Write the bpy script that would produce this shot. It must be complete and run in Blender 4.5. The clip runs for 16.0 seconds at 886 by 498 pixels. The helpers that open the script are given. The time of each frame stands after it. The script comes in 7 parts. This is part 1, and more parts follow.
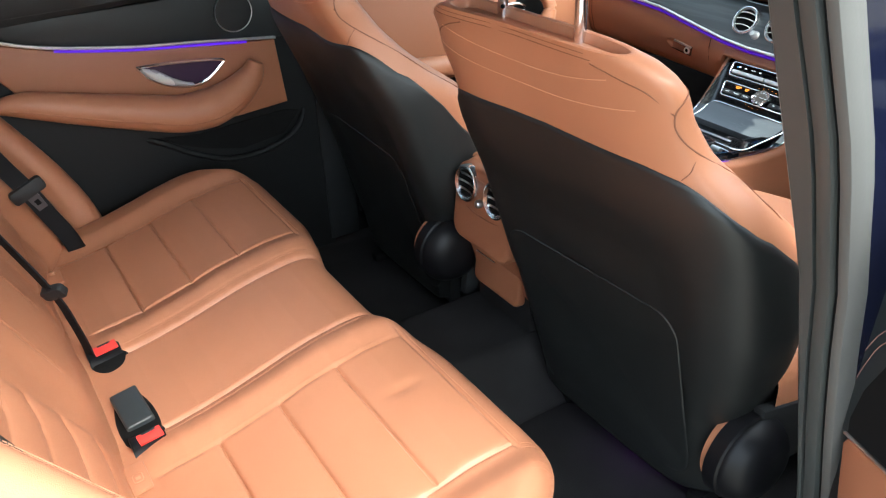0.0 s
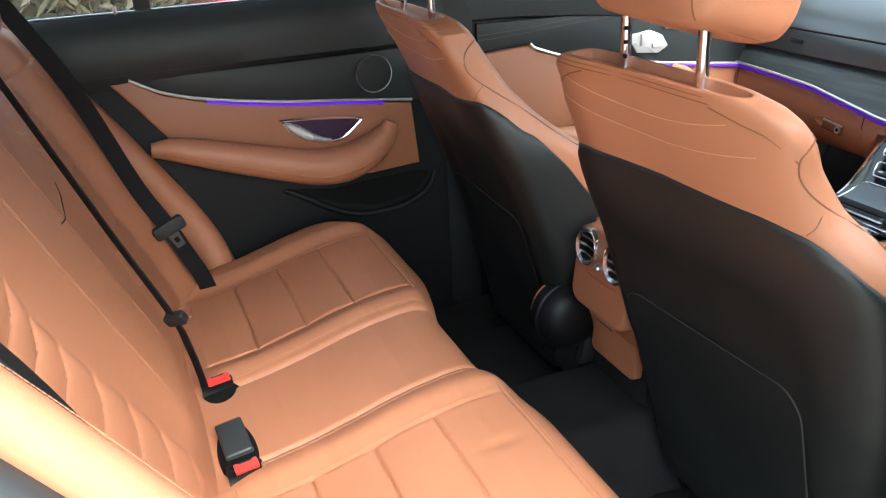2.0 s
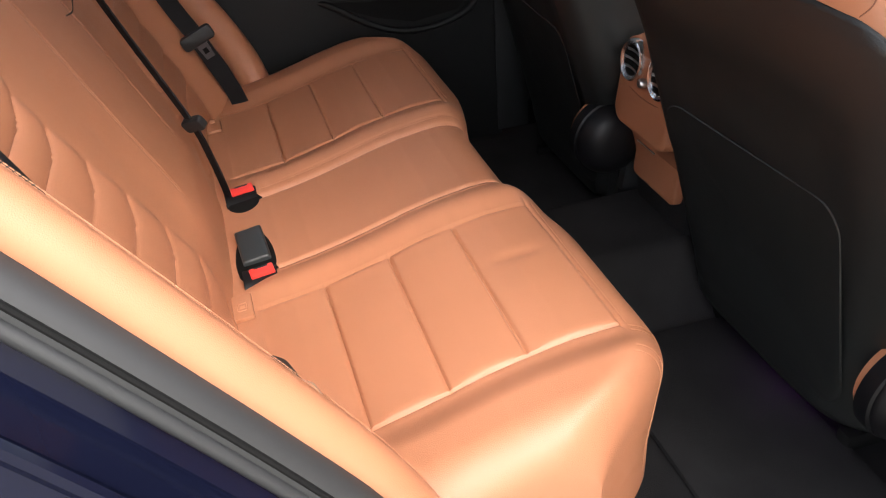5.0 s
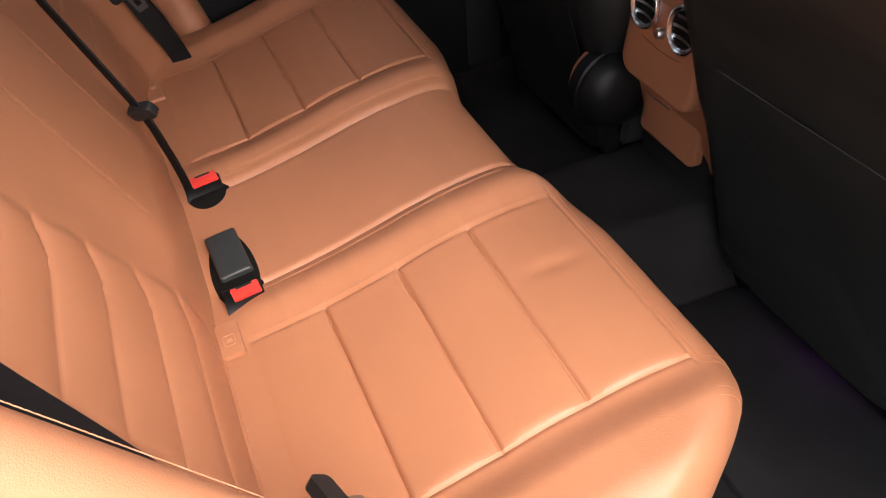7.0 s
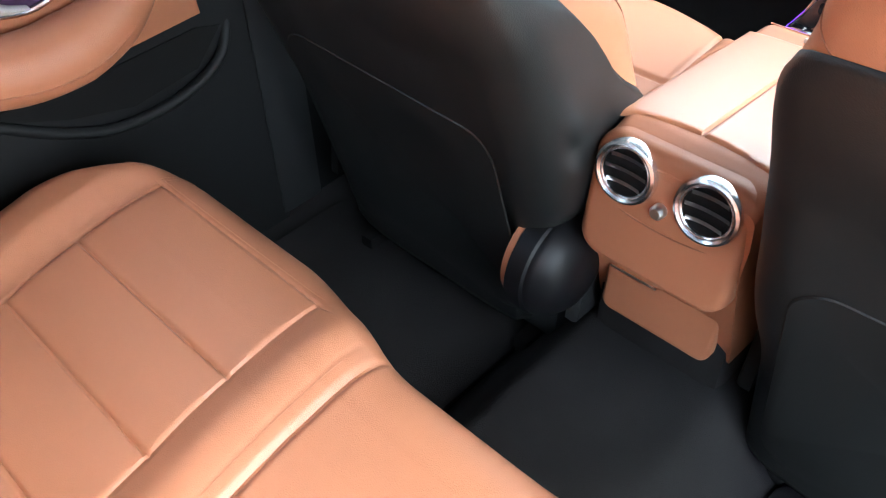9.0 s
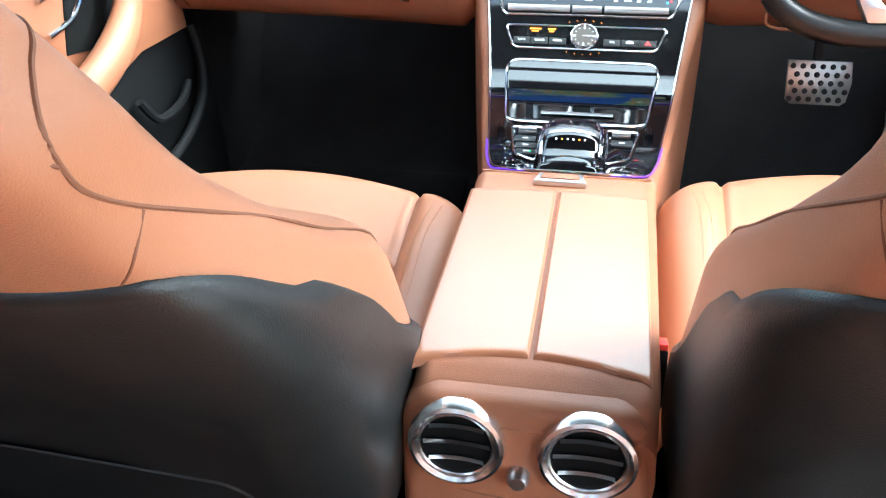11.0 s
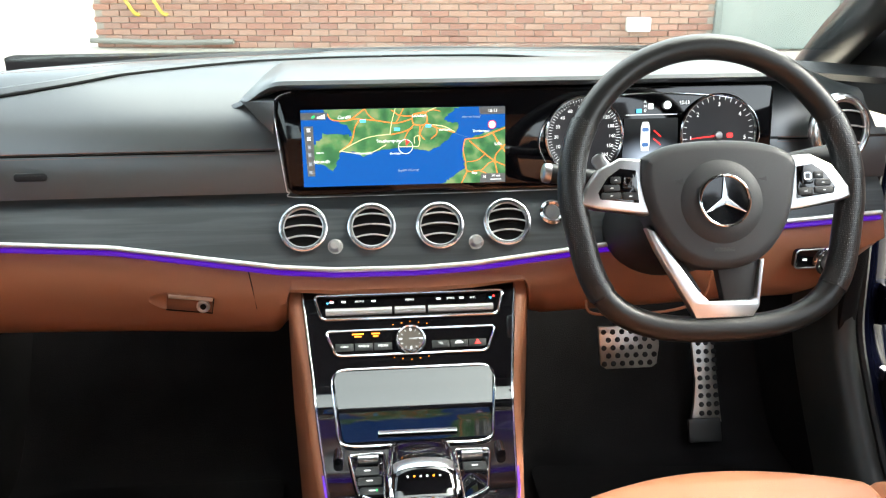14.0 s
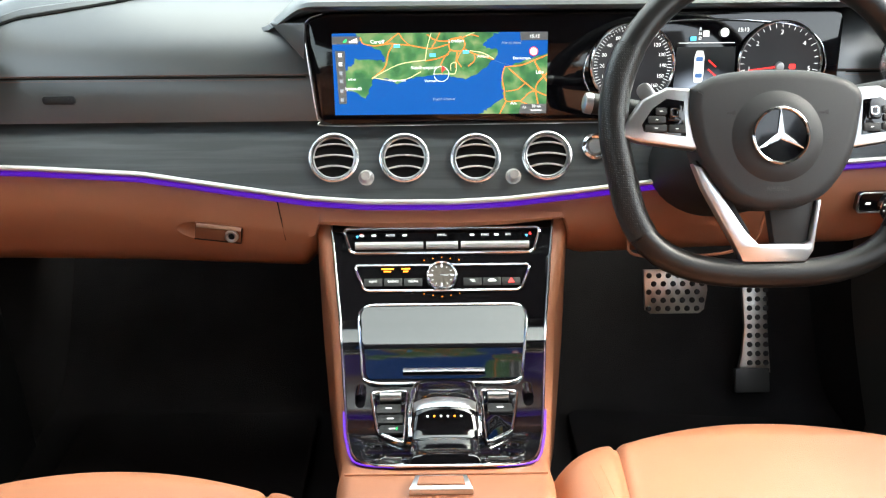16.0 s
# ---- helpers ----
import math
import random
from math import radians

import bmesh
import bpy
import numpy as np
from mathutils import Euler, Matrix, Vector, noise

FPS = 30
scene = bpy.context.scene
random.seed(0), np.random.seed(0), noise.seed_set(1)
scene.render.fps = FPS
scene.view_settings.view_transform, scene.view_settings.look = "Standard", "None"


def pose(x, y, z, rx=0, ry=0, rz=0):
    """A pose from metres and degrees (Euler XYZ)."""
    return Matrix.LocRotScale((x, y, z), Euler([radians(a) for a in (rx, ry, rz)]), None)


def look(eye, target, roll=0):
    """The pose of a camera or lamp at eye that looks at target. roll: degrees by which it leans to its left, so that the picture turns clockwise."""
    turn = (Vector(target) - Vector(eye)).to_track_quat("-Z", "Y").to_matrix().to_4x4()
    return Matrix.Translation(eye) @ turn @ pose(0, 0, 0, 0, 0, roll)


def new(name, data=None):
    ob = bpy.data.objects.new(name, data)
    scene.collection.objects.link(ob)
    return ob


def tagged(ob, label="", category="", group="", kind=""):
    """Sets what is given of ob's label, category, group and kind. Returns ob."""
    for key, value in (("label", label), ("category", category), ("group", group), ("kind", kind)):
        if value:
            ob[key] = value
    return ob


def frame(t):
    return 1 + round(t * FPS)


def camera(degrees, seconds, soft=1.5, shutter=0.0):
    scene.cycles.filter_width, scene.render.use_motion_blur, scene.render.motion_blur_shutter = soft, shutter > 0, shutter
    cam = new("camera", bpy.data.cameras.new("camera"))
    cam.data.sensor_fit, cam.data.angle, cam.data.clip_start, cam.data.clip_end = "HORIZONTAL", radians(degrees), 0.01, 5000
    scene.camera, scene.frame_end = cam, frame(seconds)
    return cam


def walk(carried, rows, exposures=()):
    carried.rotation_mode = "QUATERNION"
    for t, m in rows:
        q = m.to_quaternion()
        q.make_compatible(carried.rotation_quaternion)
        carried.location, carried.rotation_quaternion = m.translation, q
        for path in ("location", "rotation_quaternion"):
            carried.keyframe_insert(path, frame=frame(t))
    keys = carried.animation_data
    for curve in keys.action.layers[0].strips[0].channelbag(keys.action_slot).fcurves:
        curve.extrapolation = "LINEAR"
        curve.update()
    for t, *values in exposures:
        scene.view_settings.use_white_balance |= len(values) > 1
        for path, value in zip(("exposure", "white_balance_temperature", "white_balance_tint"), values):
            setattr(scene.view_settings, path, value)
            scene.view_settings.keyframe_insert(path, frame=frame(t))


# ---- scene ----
cam = camera(55.9, 16.0, 1.2)
PATH = [
    (0, (1.202, -0.031, 1.116), (-0.282, 0.86, 0.114), -2.7),
    (0.5, (1.214, -0.037, 1.099), (-0.324, 0.811, 0.142), -2.6),
    (1, (1.229, -0.042, 1.091), (-0.387, 0.736, 0.206), -2.8),
    (1.5, (1.234, -0.02, 1.074), (-0.444, 0.694, 0.253), -2.8),
    (2, (1.228, 0.004, 1.054), (-0.487, 0.65, 0.253), -3.2),
    (2.5, (1.223, 0.018, 1.038), (-0.508, 0.6, 0.222), -3.4),
    (3, (1.22, 0.021, 1.035), (-0.506, 0.545, 0.17), -3.5),
    (3.5, (1.229, 0.034, 1.029), (-0.484, 0.507, 0.11), -3.8),
    (4, (1.236, 0.049, 1.018), (-0.456, 0.488, 0.044), -4.2),
    (4.5, (1.235, 0.068, 0.986), (-0.429, 0.487, -0.042), -4.3),
    (4.7, (1.233, 0.081, 0.969), (-0.414, 0.492, -0.089), -4.4),
    (6.8, (1.018, 0.059, 0.95), (-0.407, 0.569, -0.358), -4.6),
    (7, (0.969, 0.049, 0.986), (-0.45, 0.559, -0.328), -4.7),
    (7.5, (0.78, 0.045, 1.012), (-0.638, 0.564, -0.299), -5.2),
    (8, (0.623, 0.051, 1.0), (-0.751, 0.69, -0.305), -5.4),
    (8.2, (0.548, 0.052, 0.998), (-0.747, 0.826, -0.315), -4.6),
    (10.3, (0.128, 0.312, 0.838), (-0.602, 1.642, -0.395), -3.2),
    (10.5, (0.116, 0.315, 0.829), (-0.522, 1.782, -0.287), -3.6),
    (10.6, (0.108, 0.330, 0.837), (-0.498, 1.789, -0.303), -4.2),
    (10.8, (0.075, 0.347, 0.863), (-0.412, 1.843, -0.289), -3.8),
    (11, (0.034, 0.366, 0.894), (-0.304, 1.906, -0.252), -2.7),
    (11.5, (-0.016, 0.401, 0.909), (-0.176, 2.094, -0.144), -1.7),
    (12, (-0.033, 0.432, 0.932), (-0.094, 2.19, -0.02), -1.3),
    (12.5, (-0.026, 0.461, 0.947), (-0.017, 2.261, 0.075), -1.2),
    (13, (-0.031, 0.493, 0.95), (0.056, 2.329, 0.161), -1.0),
    (13.5, (-0.035, 0.518, 0.952), (0.098, 2.373, 0.218), -0.7),
    (14, (-0.038, 0.529, 0.944), (0.109, 2.392, 0.231), -0.3),
    (14.5, (-0.023, 0.554, 0.938), (0.086, 2.412, 0.208), -0.2),
    (15, (-0.003, 0.571, 0.936), (0.045, 2.413, 0.157), -0.4),
    (15.5, (-0.005, 0.575, 0.933), (0.026, 2.397, 0.109), -0.4),
    (16, (-0.004, 0.569, 0.917), (0.005, 2.383, 0.075), -0.5),
]
walk(cam, [(t, look(e, g, r)) for t, e, g, r in PATH], [(0, 2.78, 5900, 0), (2.0, 2.78, 5950, 0), (4.0, 2.36, 6300, 7), (7.5, 2.27, 6850, 13), (8.2, 2.95, 5750, 2), (10.3, 4.4, 5600, 0), (10.9, 3.85, 5500, -2), (11.5, 3.3, 5600, -4), (12.2, 3.25, 6350, -1), (16, 3.22, 6700, 2)])

# ---------- world and light ----------
world = bpy.data.worlds.new("sky")
world.use_nodes = True
scene.world = world
wn, wl = world.node_tree.nodes, world.node_tree.links
sky = wn.new("ShaderNodeTexSky")
sky.sky_type = "NISHITA"
sky.sun_disc = False
sky.sun_elevation, sky.sun_rotation = radians(48), radians(76)
sky.air_density, sky.dust_density, sky.ozone_density = 1.0, 4.0, 1.0
pale = wn.new("ShaderNodeHueSaturation")
pale.inputs["Saturation"].default_value = 0.45
wl.new(sky.outputs[0], pale.inputs["Color"])
wl.new(pale.outputs[0], wn["Background"].inputs[0])
wn["Background"].inputs[1].default_value = 0.15
sun_data = bpy.data.lights.new("sun", "SUN")
sun_data.energy, sun_data.angle, sun_data.color = 0.14, radians(60), (1.0, 0.96, 0.9)
sun = new("sun", sun_data)
sun.matrix_world = look((4.4, 1.1, 5.0), (0, 0, 0))
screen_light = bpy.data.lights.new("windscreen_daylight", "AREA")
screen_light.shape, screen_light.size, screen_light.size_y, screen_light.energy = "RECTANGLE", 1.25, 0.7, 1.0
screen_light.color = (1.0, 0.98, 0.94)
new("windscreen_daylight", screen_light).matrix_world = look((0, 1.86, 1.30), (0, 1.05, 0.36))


# ---------- materials ----------
def mat(name, color, rough=0.5, metal=0.0, vary=0.08, grain=None, bump=0.0, blotch=3.0, coat=0.0, emit=None, power=0.0, ior=None, spread=0.06, spec=0.5):
    """A node material: colour with blotches and fine grain, a bump from the grain, and a roughness that wanders a little."""
    m = bpy.data.materials.new(name)
    m.use_nodes = True
    n, l = m.node_tree.nodes, m.node_tree.links
    b = n["Principled BSDF"]
    b.inputs["Metallic"].default_value = metal
    b.inputs["Coat Weight"].default_value = coat
    b.inputs["Specular IOR Level"].default_value = spec
    b.inputs["Coat Roughness"].default_value = 0.03
    if ior:
        b.inputs["IOR"].default_value = ior
    tc = n.new("ShaderNodeTexCoord")
    big = n.new("ShaderNodeTexNoise")
    big.inputs["Scale"].default_value = blotch
    big.inputs["Detail"].default_value = 5
    l.new(tc.outputs["Object"], big.inputs["Vector"])
    ramp = n.new("ShaderNodeMixRGB")
    ramp.inputs[1].default_value = (*[c * (1 - vary) for c in color], 1)
    ramp.inputs[2].default_value = (*[min(1, c * (1 + vary)) for c in color], 1)
    l.new(big.outputs[0], ramp.inputs[0])
    l.new(ramp.outputs[0], b.inputs["Base Color"])
    rr = n.new("ShaderNodeMapRange")
    rr.inputs[3].default_value, rr.inputs[4].default_value = max(0.02, rough - spread), min(1, rough + spread)
    l.new(big.outputs[0], rr.inputs[0])
    l.new(rr.outputs[0], b.inputs["Roughness"])
    if grain:
        fine = n.new("ShaderNodeTexVoronoi" if grain[1] == "cell" else "ShaderNodeTexNoise")
        fine.inputs["Scale"].default_value = grain[0]
        l.new(tc.outputs["Object"], fine.inputs["Vector"])
        bp = n.new("ShaderNodeBump")
        bp.inputs["Strength"].default_value = bump
        bp.inputs["Distance"].default_value = 0.001
        l.new(fine.outputs[0], bp.inputs["Height"])
        l.new(bp.outputs[0], b.inputs["Normal"])
    if emit:
        b.inputs["Emission Color"].default_value = (*emit, 1)
        b.inputs["Emission Strength"].default_value = power
    return m


TAN = mat("tan_leather", (0.42, 0.174, 0.090), 0.44, grain=(900, "cell"), bump=0.22, vary=0.10, blotch=7)
LID_TAN = mat("lid_leather", (0.42, 0.174, 0.090), 0.30, grain=(900, "cell"), bump=0.15, vary=0.06, blotch=7, spec=0.85)
TAN_TRIM = mat("tan_trim", (0.34, 0.133, 0.066), 0.5, grain=(1100, "cell"), bump=0.18, vary=0.06)
SILVER_PAINT = mat("silver_paint", (0.72, 0.71, 0.69), 0.28, 0.35)
SEAM = mat("tan_seam", (0.20, 0.075, 0.036), 0.6)
STITCH = mat("tan_thread", (0.50, 0.235, 0.13), 0.6)
THREAD = mat("pale_thread", (0.66, 0.36, 0.22), 0.6)
STITCH_RED = mat("rust_thread", (0.26, 0.125, 0.10), 0.6)
BLACK_LEATHER = mat("black_leather", (0.038, 0.043, 0.044), 0.32, grain=(1100, "cell"), bump=0.09, spec=1.0, ior=1.6)
BLACK_PLASTIC = mat("black_plastic", (0.012, 0.013, 0.014), 0.5, grain=(1400, "cell"), bump=0.2, spec=0.4)
SHELL = mat("seat_shell", (0.0092, 0.0102, 0.0102), 0.47, grain=(700, "cell"), bump=0.16, blotch=5, spec=0.5)
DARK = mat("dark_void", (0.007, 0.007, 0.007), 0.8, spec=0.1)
CARPET = mat("black_carpet", (0.018, 0.0175, 0.018), 0.95, grain=(600, "noise"), bump=1.0, vary=0.55, blotch=9, spec=0.1)
PIANO = mat("piano_black", (0.004, 0.004, 0.005), 0.045, coat=0.6, vary=0.02, spread=0.01)
GLOSS = mat("black_glass", (0.003, 0.003, 0.004), 0.05, vary=0.02, spread=0.01)
CHROME = mat("chrome", (0.80, 0.81, 0.83), 0.13, 1.0, vary=0.03, spread=0.04)
STRIP = mat("bright_strip", (0.88, 0.88, 0.88), 0.38, 0.9, vary=0.03)
SATIN = mat("satin_silver", (0.66, 0.67, 0.68), 0.30, 1.0, vary=0.04)
STEEL = mat("brushed_steel", (0.60, 0.58, 0.54), 0.33, 1.0, grain=(500, "noise"), bump=0.15)
RUBBER = mat("rubber", (0.022, 0.023, 0.024), 0.55, grain=(300, "noise"), bump=0.1)
BELT = mat("belt_webbing", (0.007, 0.007, 0.008), 0.65, grain=(900, "noise"), bump=0.5, spec=0.2)
RED = mat("red_plastic", (0.72, 0.045, 0.035), 0.4)
BUCKLE = mat("buckle_black", (0.005, 0.005, 0.006), 0.45, spec=0.22)
BLOCK = mat("buckle_plastic", (0.026, 0.029, 0.030), 0.4, grain=(1000, "cell"), bump=0.1)
GREY = mat("grey_plastic", (0.046, 0.049, 0.047), 0.4, grain=(1000, "cell"), bump=0.1)
NAVY = mat("navy_paint", (0.004, 0.005, 0.014), 0.11, coat=0.0, spread=0.02, spec=0.22)
PURPLE = mat("violet_light", (0.1, 0.02, 0.3), 0.5, emit=(0.095, 0.005, 0.72), power=0.135)
# outer pillar seal: rubber paled in colour for the daylight on it
SEAL_DAYLIT = mat("seal_daylit", (0.085, 0.083, 0.078), 0.5, grain=(300, "noise"), bump=0.1)
INDIGO = mat("indigo_light", (0.06, 0.01, 0.2), 0.5, emit=(0.062, 0.0, 0.40), power=0.105)
HEADLINER = mat("headliner", (0.018, 0.018, 0.019), 0.9, grain=(500, "noise"), bump=0.4)


def wood_mat():
    m = mat("ash_wood", (0.035, 0.04, 0.045), 0.38)
    n, l = m.node_tree.nodes, m.node_tree.links
    tc = n.new("ShaderNodeTexCoord")
    mp = n.new("ShaderNodeMapping")
    mp.inputs["Scale"].default_value = (5, 40, 130)
    no = n.new("ShaderNodeTexNoise")
    no.inputs["Scale"].default_value, no.inputs["Detail"].default_value, no.inputs["Distortion"].default_value = 1.0, 6, 0.5
    l.new(tc.outputs["Object"], mp.inputs[0])
    l.new(mp.outputs[0], no.inputs["Vector"])
    cr = n.new("ShaderNodeValToRGB")
    cr.color_ramp.elements[0].position, cr.color_ramp.elements[1].position = 0.42, 0.62
    cr.color_ramp.elements[0].color, cr.color_ramp.elements[1].color = (0.046, 0.054, 0.058, 1), (0.066, 0.077, 0.082, 1)
    l.new(no.outputs[0], cr.inputs[0])
    l.new(cr.outputs[0], n["Principled BSDF"].inputs["Base Color"])
    bp = n.new("ShaderNodeBump")
    bp.inputs["Strength"].default_value, bp.inputs["Distance"].default_value = 0.35, 0.0008
    l.new(no.outputs[0], bp.inputs["Height"])
    l.new(bp.outputs[0], n["Principled BSDF"].inputs["Normal"])
    return m


WOOD = wood_mat()


# ---------- mesh tools ----------
def lerp(x, xs, ys):
    return float(np.interp(x, xs, ys))


def sm(a, b, x):
    t = min(1, max(0, (x - a) / (b - a)))
    return t * t * (3 - 2 * t)


def gauss(d, s):
    return math.exp(-(d / s) ** 2)


def fr(o, right, up):
    """A frame: local x along right, y along up, z towards the viewer of that face."""
    r = Vector(right).normalized()
    n = r.cross(Vector(up)).normalized()
    u = n.cross(r)
    return Matrix(((r.x, u.x, n.x, o[0]), (r.y, u.y, n.y, o[1]), (r.z, u.z, n.z, o[2]), (0, 0, 0, 1)))


def part(name, bm, material, parent=None, label="", smooth=True, kind=""):
    if smooth:
        for f in bm.faces:
            f.smooth = True
    me = bpy.data.meshes.new(name)
    bm.normal_update()
    bm.to_mesh(me)
    bm.free()
    me.materials.append(material)
    if smooth:
        me.set_sharp_from_angle(angle=radians(38))
    ob = new(name, me)
    if parent:
        ob.parent = parent
    if label:
        ob["label"] = label
    if kind:
        ob["kind"] = kind
    return ob


def thing(name, label, category, group="", kind=""):
    return tagged(new(name), label, category, group, kind)


def single(name, bm, material, label, category, group="", kind="", smooth=True):
    return tagged(part(name, bm, material, None, "", smooth), label, category, group, kind)


def grid(f, nu, nv, closed=False, flip=False):
    bm = bmesh.new()
    vs = [[bm.verts.new(f(i / nu, j / nv)) for j in range(nv + 1)] for i in range(nu if closed else nu + 1)]
    for i in range(nu):
        a, b = vs[i], vs[(i + 1) % len(vs)]
        for j in range(nv):
            q = (a[j], b[j], b[j + 1], a[j + 1])
            bm.faces.new(q[::-1] if flip else q)
    return bm


def loft(rings, caps=True):
    bm = bmesh.new()
    vs = [[bm.verts.new(p) for p in r] for r in rings]
    k = len(vs[0])
    for a, b in zip(vs, vs[1:]):
        for i in range(k):
            bm.faces.new((a[i], a[(i + 1) % k], b[(i + 1) % k], b[i]))
    if caps:
        bm.faces.new(vs[0][::-1])
        bm.faces.new(vs[-1])
    bmesh.ops.recalc_face_normals(bm, faces=bm.faces)
    return bm


def tube(pts, r, seg=8, closed=False, up=(0, 0, 1), flat=1.0):
    """A rod along points; flat squeezes it along the side direction."""
    pts = [Vector(p) for p in pts]
    n = len(pts)
    rings = []
    for i, p in enumerate(pts):
        a = pts[(i - 1) % n] if closed or i else p
        b = pts[(i + 1) % n] if closed or i < n - 1 else p
        t = (b - a).normalized()
        s = t.cross(Vector(up))
        s = s.normalized() if s.length > 1e-5 else Vector((1, 0, 0))
        w = s.cross(t)
        rr = r[i] if isinstance(r, (list, tuple)) else r
        rings.append([p + s * (rr * flat * math.cos(2 * math.pi * k / seg)) + w * (rr * math.sin(2 * math.pi * k / seg)) for k in range(seg)])
    if closed:
        rings.append(rings[0])
    bm = loft(rings, caps=not closed)
    if closed:
        bmesh.ops.remove_doubles(bm, verts=bm.verts, dist=1e-6)
    return bm


def smooth_path(pts, n=40):
    """A Catmull-Rom line through points."""
    P = [Vector(p) for p in pts]
    P = [2 * P[0] - P[1]] + P + [2 * P[-1] - P[-2]]
    m = len(P) - 3
    out = []
    for k in range(n + 1):
        s = min(m - 1e-6, k / n * m)
        i, t = int(s), s - int(s)
        a, b, c, d = P[i:i + 4]
        out.append(0.5 * ((2 * b) + (c - a) * t + (2 * a - 5 * b + 4 * c - d) * t * t + (3 * b - a - 3 * c + d) * t ** 3))
    return out


def box(c, s, bevel=0.0, seg=2, m=None):
    bm = bmesh.new()
    bmesh.ops.create_cube(bm, size=1)
    bmesh.ops.scale(bm, vec=s, verts=bm.verts)
    if bevel:
        bmesh.ops.bevel(bm, geom=bm.edges[:], offset=bevel, segments=seg, profile=0.6, affect="EDGES")
    bmesh.ops.translate(bm, vec=c, verts=bm.verts)
    if m:
        bmesh.ops.transform(bm, matrix=m, verts=bm.verts)
    return bm


def plate(outline, thick, m, bevel=0.0, seg=2):
    """A flat piece with the given outline in its frame, its face at z = 0 and its body behind."""
    bm = bmesh.new()
    f = bm.faces.new([bm.verts.new((x, y, 0)) for x, y in outline])
    if f.normal.z < 0:
        f.normal_flip()
    bm.normal_update()
    if f.normal.z < 0:
        bmesh.ops.reverse_faces(bm, faces=[f])
    r = bmesh.ops.extrude_face_region(bm, geom=[f])
    bmesh.ops.translate(bm, vec=(0, 0, -thick), verts=[v for v in r["geom"] if isinstance(v, bmesh.types.BMVert)])
    bmesh.ops.recalc_face_normals(bm, faces=bm.faces)
    if bevel:
        es = [e for e in bm.edges if abs(e.verts[0].co.z) < 1e-7 and abs(e.verts[1].co.z) < 1e-7]
        bmesh.ops.bevel(bm, geom=es, offset=bevel, segments=seg, profile=0.5, affect="EDGES")
    bmesh.ops.transform(bm, matrix=m, verts=bm.verts)
    return bm


def rrect(w, h, r, n=5, cx=0, cy=0):
    out = []
    for k, (sx, sy) in enumerate(((1, 1), (-1, 1), (-1, -1), (1, -1))):
        for i in range(n + 1):
            a = math.pi / 2 * (k + i / n)
            out.append((cx + sx * (w / 2 - r) + r * math.cos(a), cy + sy * (h / 2 - r) + r * math.sin(a)))
    return out


def lathe(profile, m, n=32, arc=2 * math.pi):
    """Turns (radius, height) pairs about the frame's z axis."""
    bm = bmesh.new()
    vs = [[bm.verts.new((r * math.cos(arc * i / n), r * math.sin(arc * i / n), h)) for r, h in profile] for i in range(n)]
    for i in range(n):
        a, b = vs[i], vs[(i + 1) % n]
        for j in range(len(profile) - 1):
            bm.faces.new((a[j], b[j], b[j + 1], a[j + 1]))
    bmesh.ops.remove_doubles(bm, verts=bm.verts, dist=1e-7)
    bmesh.ops.recalc_face_normals(bm, faces=bm.faces)
    bmesh.ops.transform(bm, matrix=m, verts=bm.verts)
    return bm


def join(*bms):
    """All pieces of one part in one mesh."""
    verts, faces = [], []
    for b in bms:
        b.verts.index_update()
        k = len(verts)
        verts += [v.co.copy() for v in b.verts]
        faces += [[v.index + k for v in f.verts] for f in b.faces]
        b.free()
    me = bpy.data.meshes.new("joined")
    me.from_pydata(verts, [], faces)
    bm = bmesh.new()
    bm.from_mesh(me)
    bpy.data.meshes.remove(me)
    return bm


def stitches(pts, pitch=0.0048, size=0.0034, r=0.00042):
    """A row of thread dashes along a line."""
    pts = [Vector(p) for p in pts]
    verts, faces, left = [], [], 0.0
    for a, b in zip(pts, pts[1:]):
        d = (b - a).length
        if d < 1e-6:
            continue
        t = (b - a) / d
        s = t.cross(Vector((0.3, -0.5, 0.8))).normalized()
        w = t.cross(s)
        while left < d:
            c, k = a + t * left, len(verts)
            for e in (-0.5, 0.5):
                verts += [c + t * (e * size) + s * r, c + t * (e * size) + w * r, c + t * (e * size) - s * r, c + t * (e * size) - w * r]
            faces += [[k + i, k + (i + 1) % 4, k + 4 + (i + 1) % 4, k + 4 + i] for i in range(4)] + [[k + 3, k + 2, k + 1, k], [k + 4, k + 5, k + 6, k + 7]]
            left += pitch
        left -= d
    me = bpy.data.meshes.new("thread")
    me.from_pydata(verts, [], faces)
    bm = bmesh.new()
    bm.from_mesh(me)
    bpy.data.meshes.remove(me)
    return bm


def lettering(name, body, size, m, material, parent, align="CENTER", shear=0.0):
    cu = bpy.data.curves.new(name, "FONT")
    cu.body, cu.size, cu.align_x, cu.align_y, cu.extrude, cu.shear = body, size, align, "CENTER", 0.0001, shear
    cu.resolution_u = 3
    tmp = new(name, cu)
    me = bpy.data.meshes.new_from_object(tmp.evaluated_get(bpy.context.evaluated_depsgraph_get()))
    bpy.data.objects.remove(tmp)
    me.transform(m)
    me.materials.clear()
    me.materials.append(material)
    ob = new(name, me)
    ob.parent = parent
    return ob


# ---------- rear bench ----------
def edge(a, L, r, down):
    """Along a top of length L that rolls over a radius r and then drops: how far out, and how far down."""
    flat = L - r
    T = flat + r * math.pi / 2 + down
    s = a * T
    if s <= flat:
        return s, 0.0
    if s <= flat + r * math.pi / 2:
        q = (s - flat) / r
        return flat + r * math.sin(q), r * (1 - math.cos(q))
    return L, r + s - flat - r * math.pi / 2


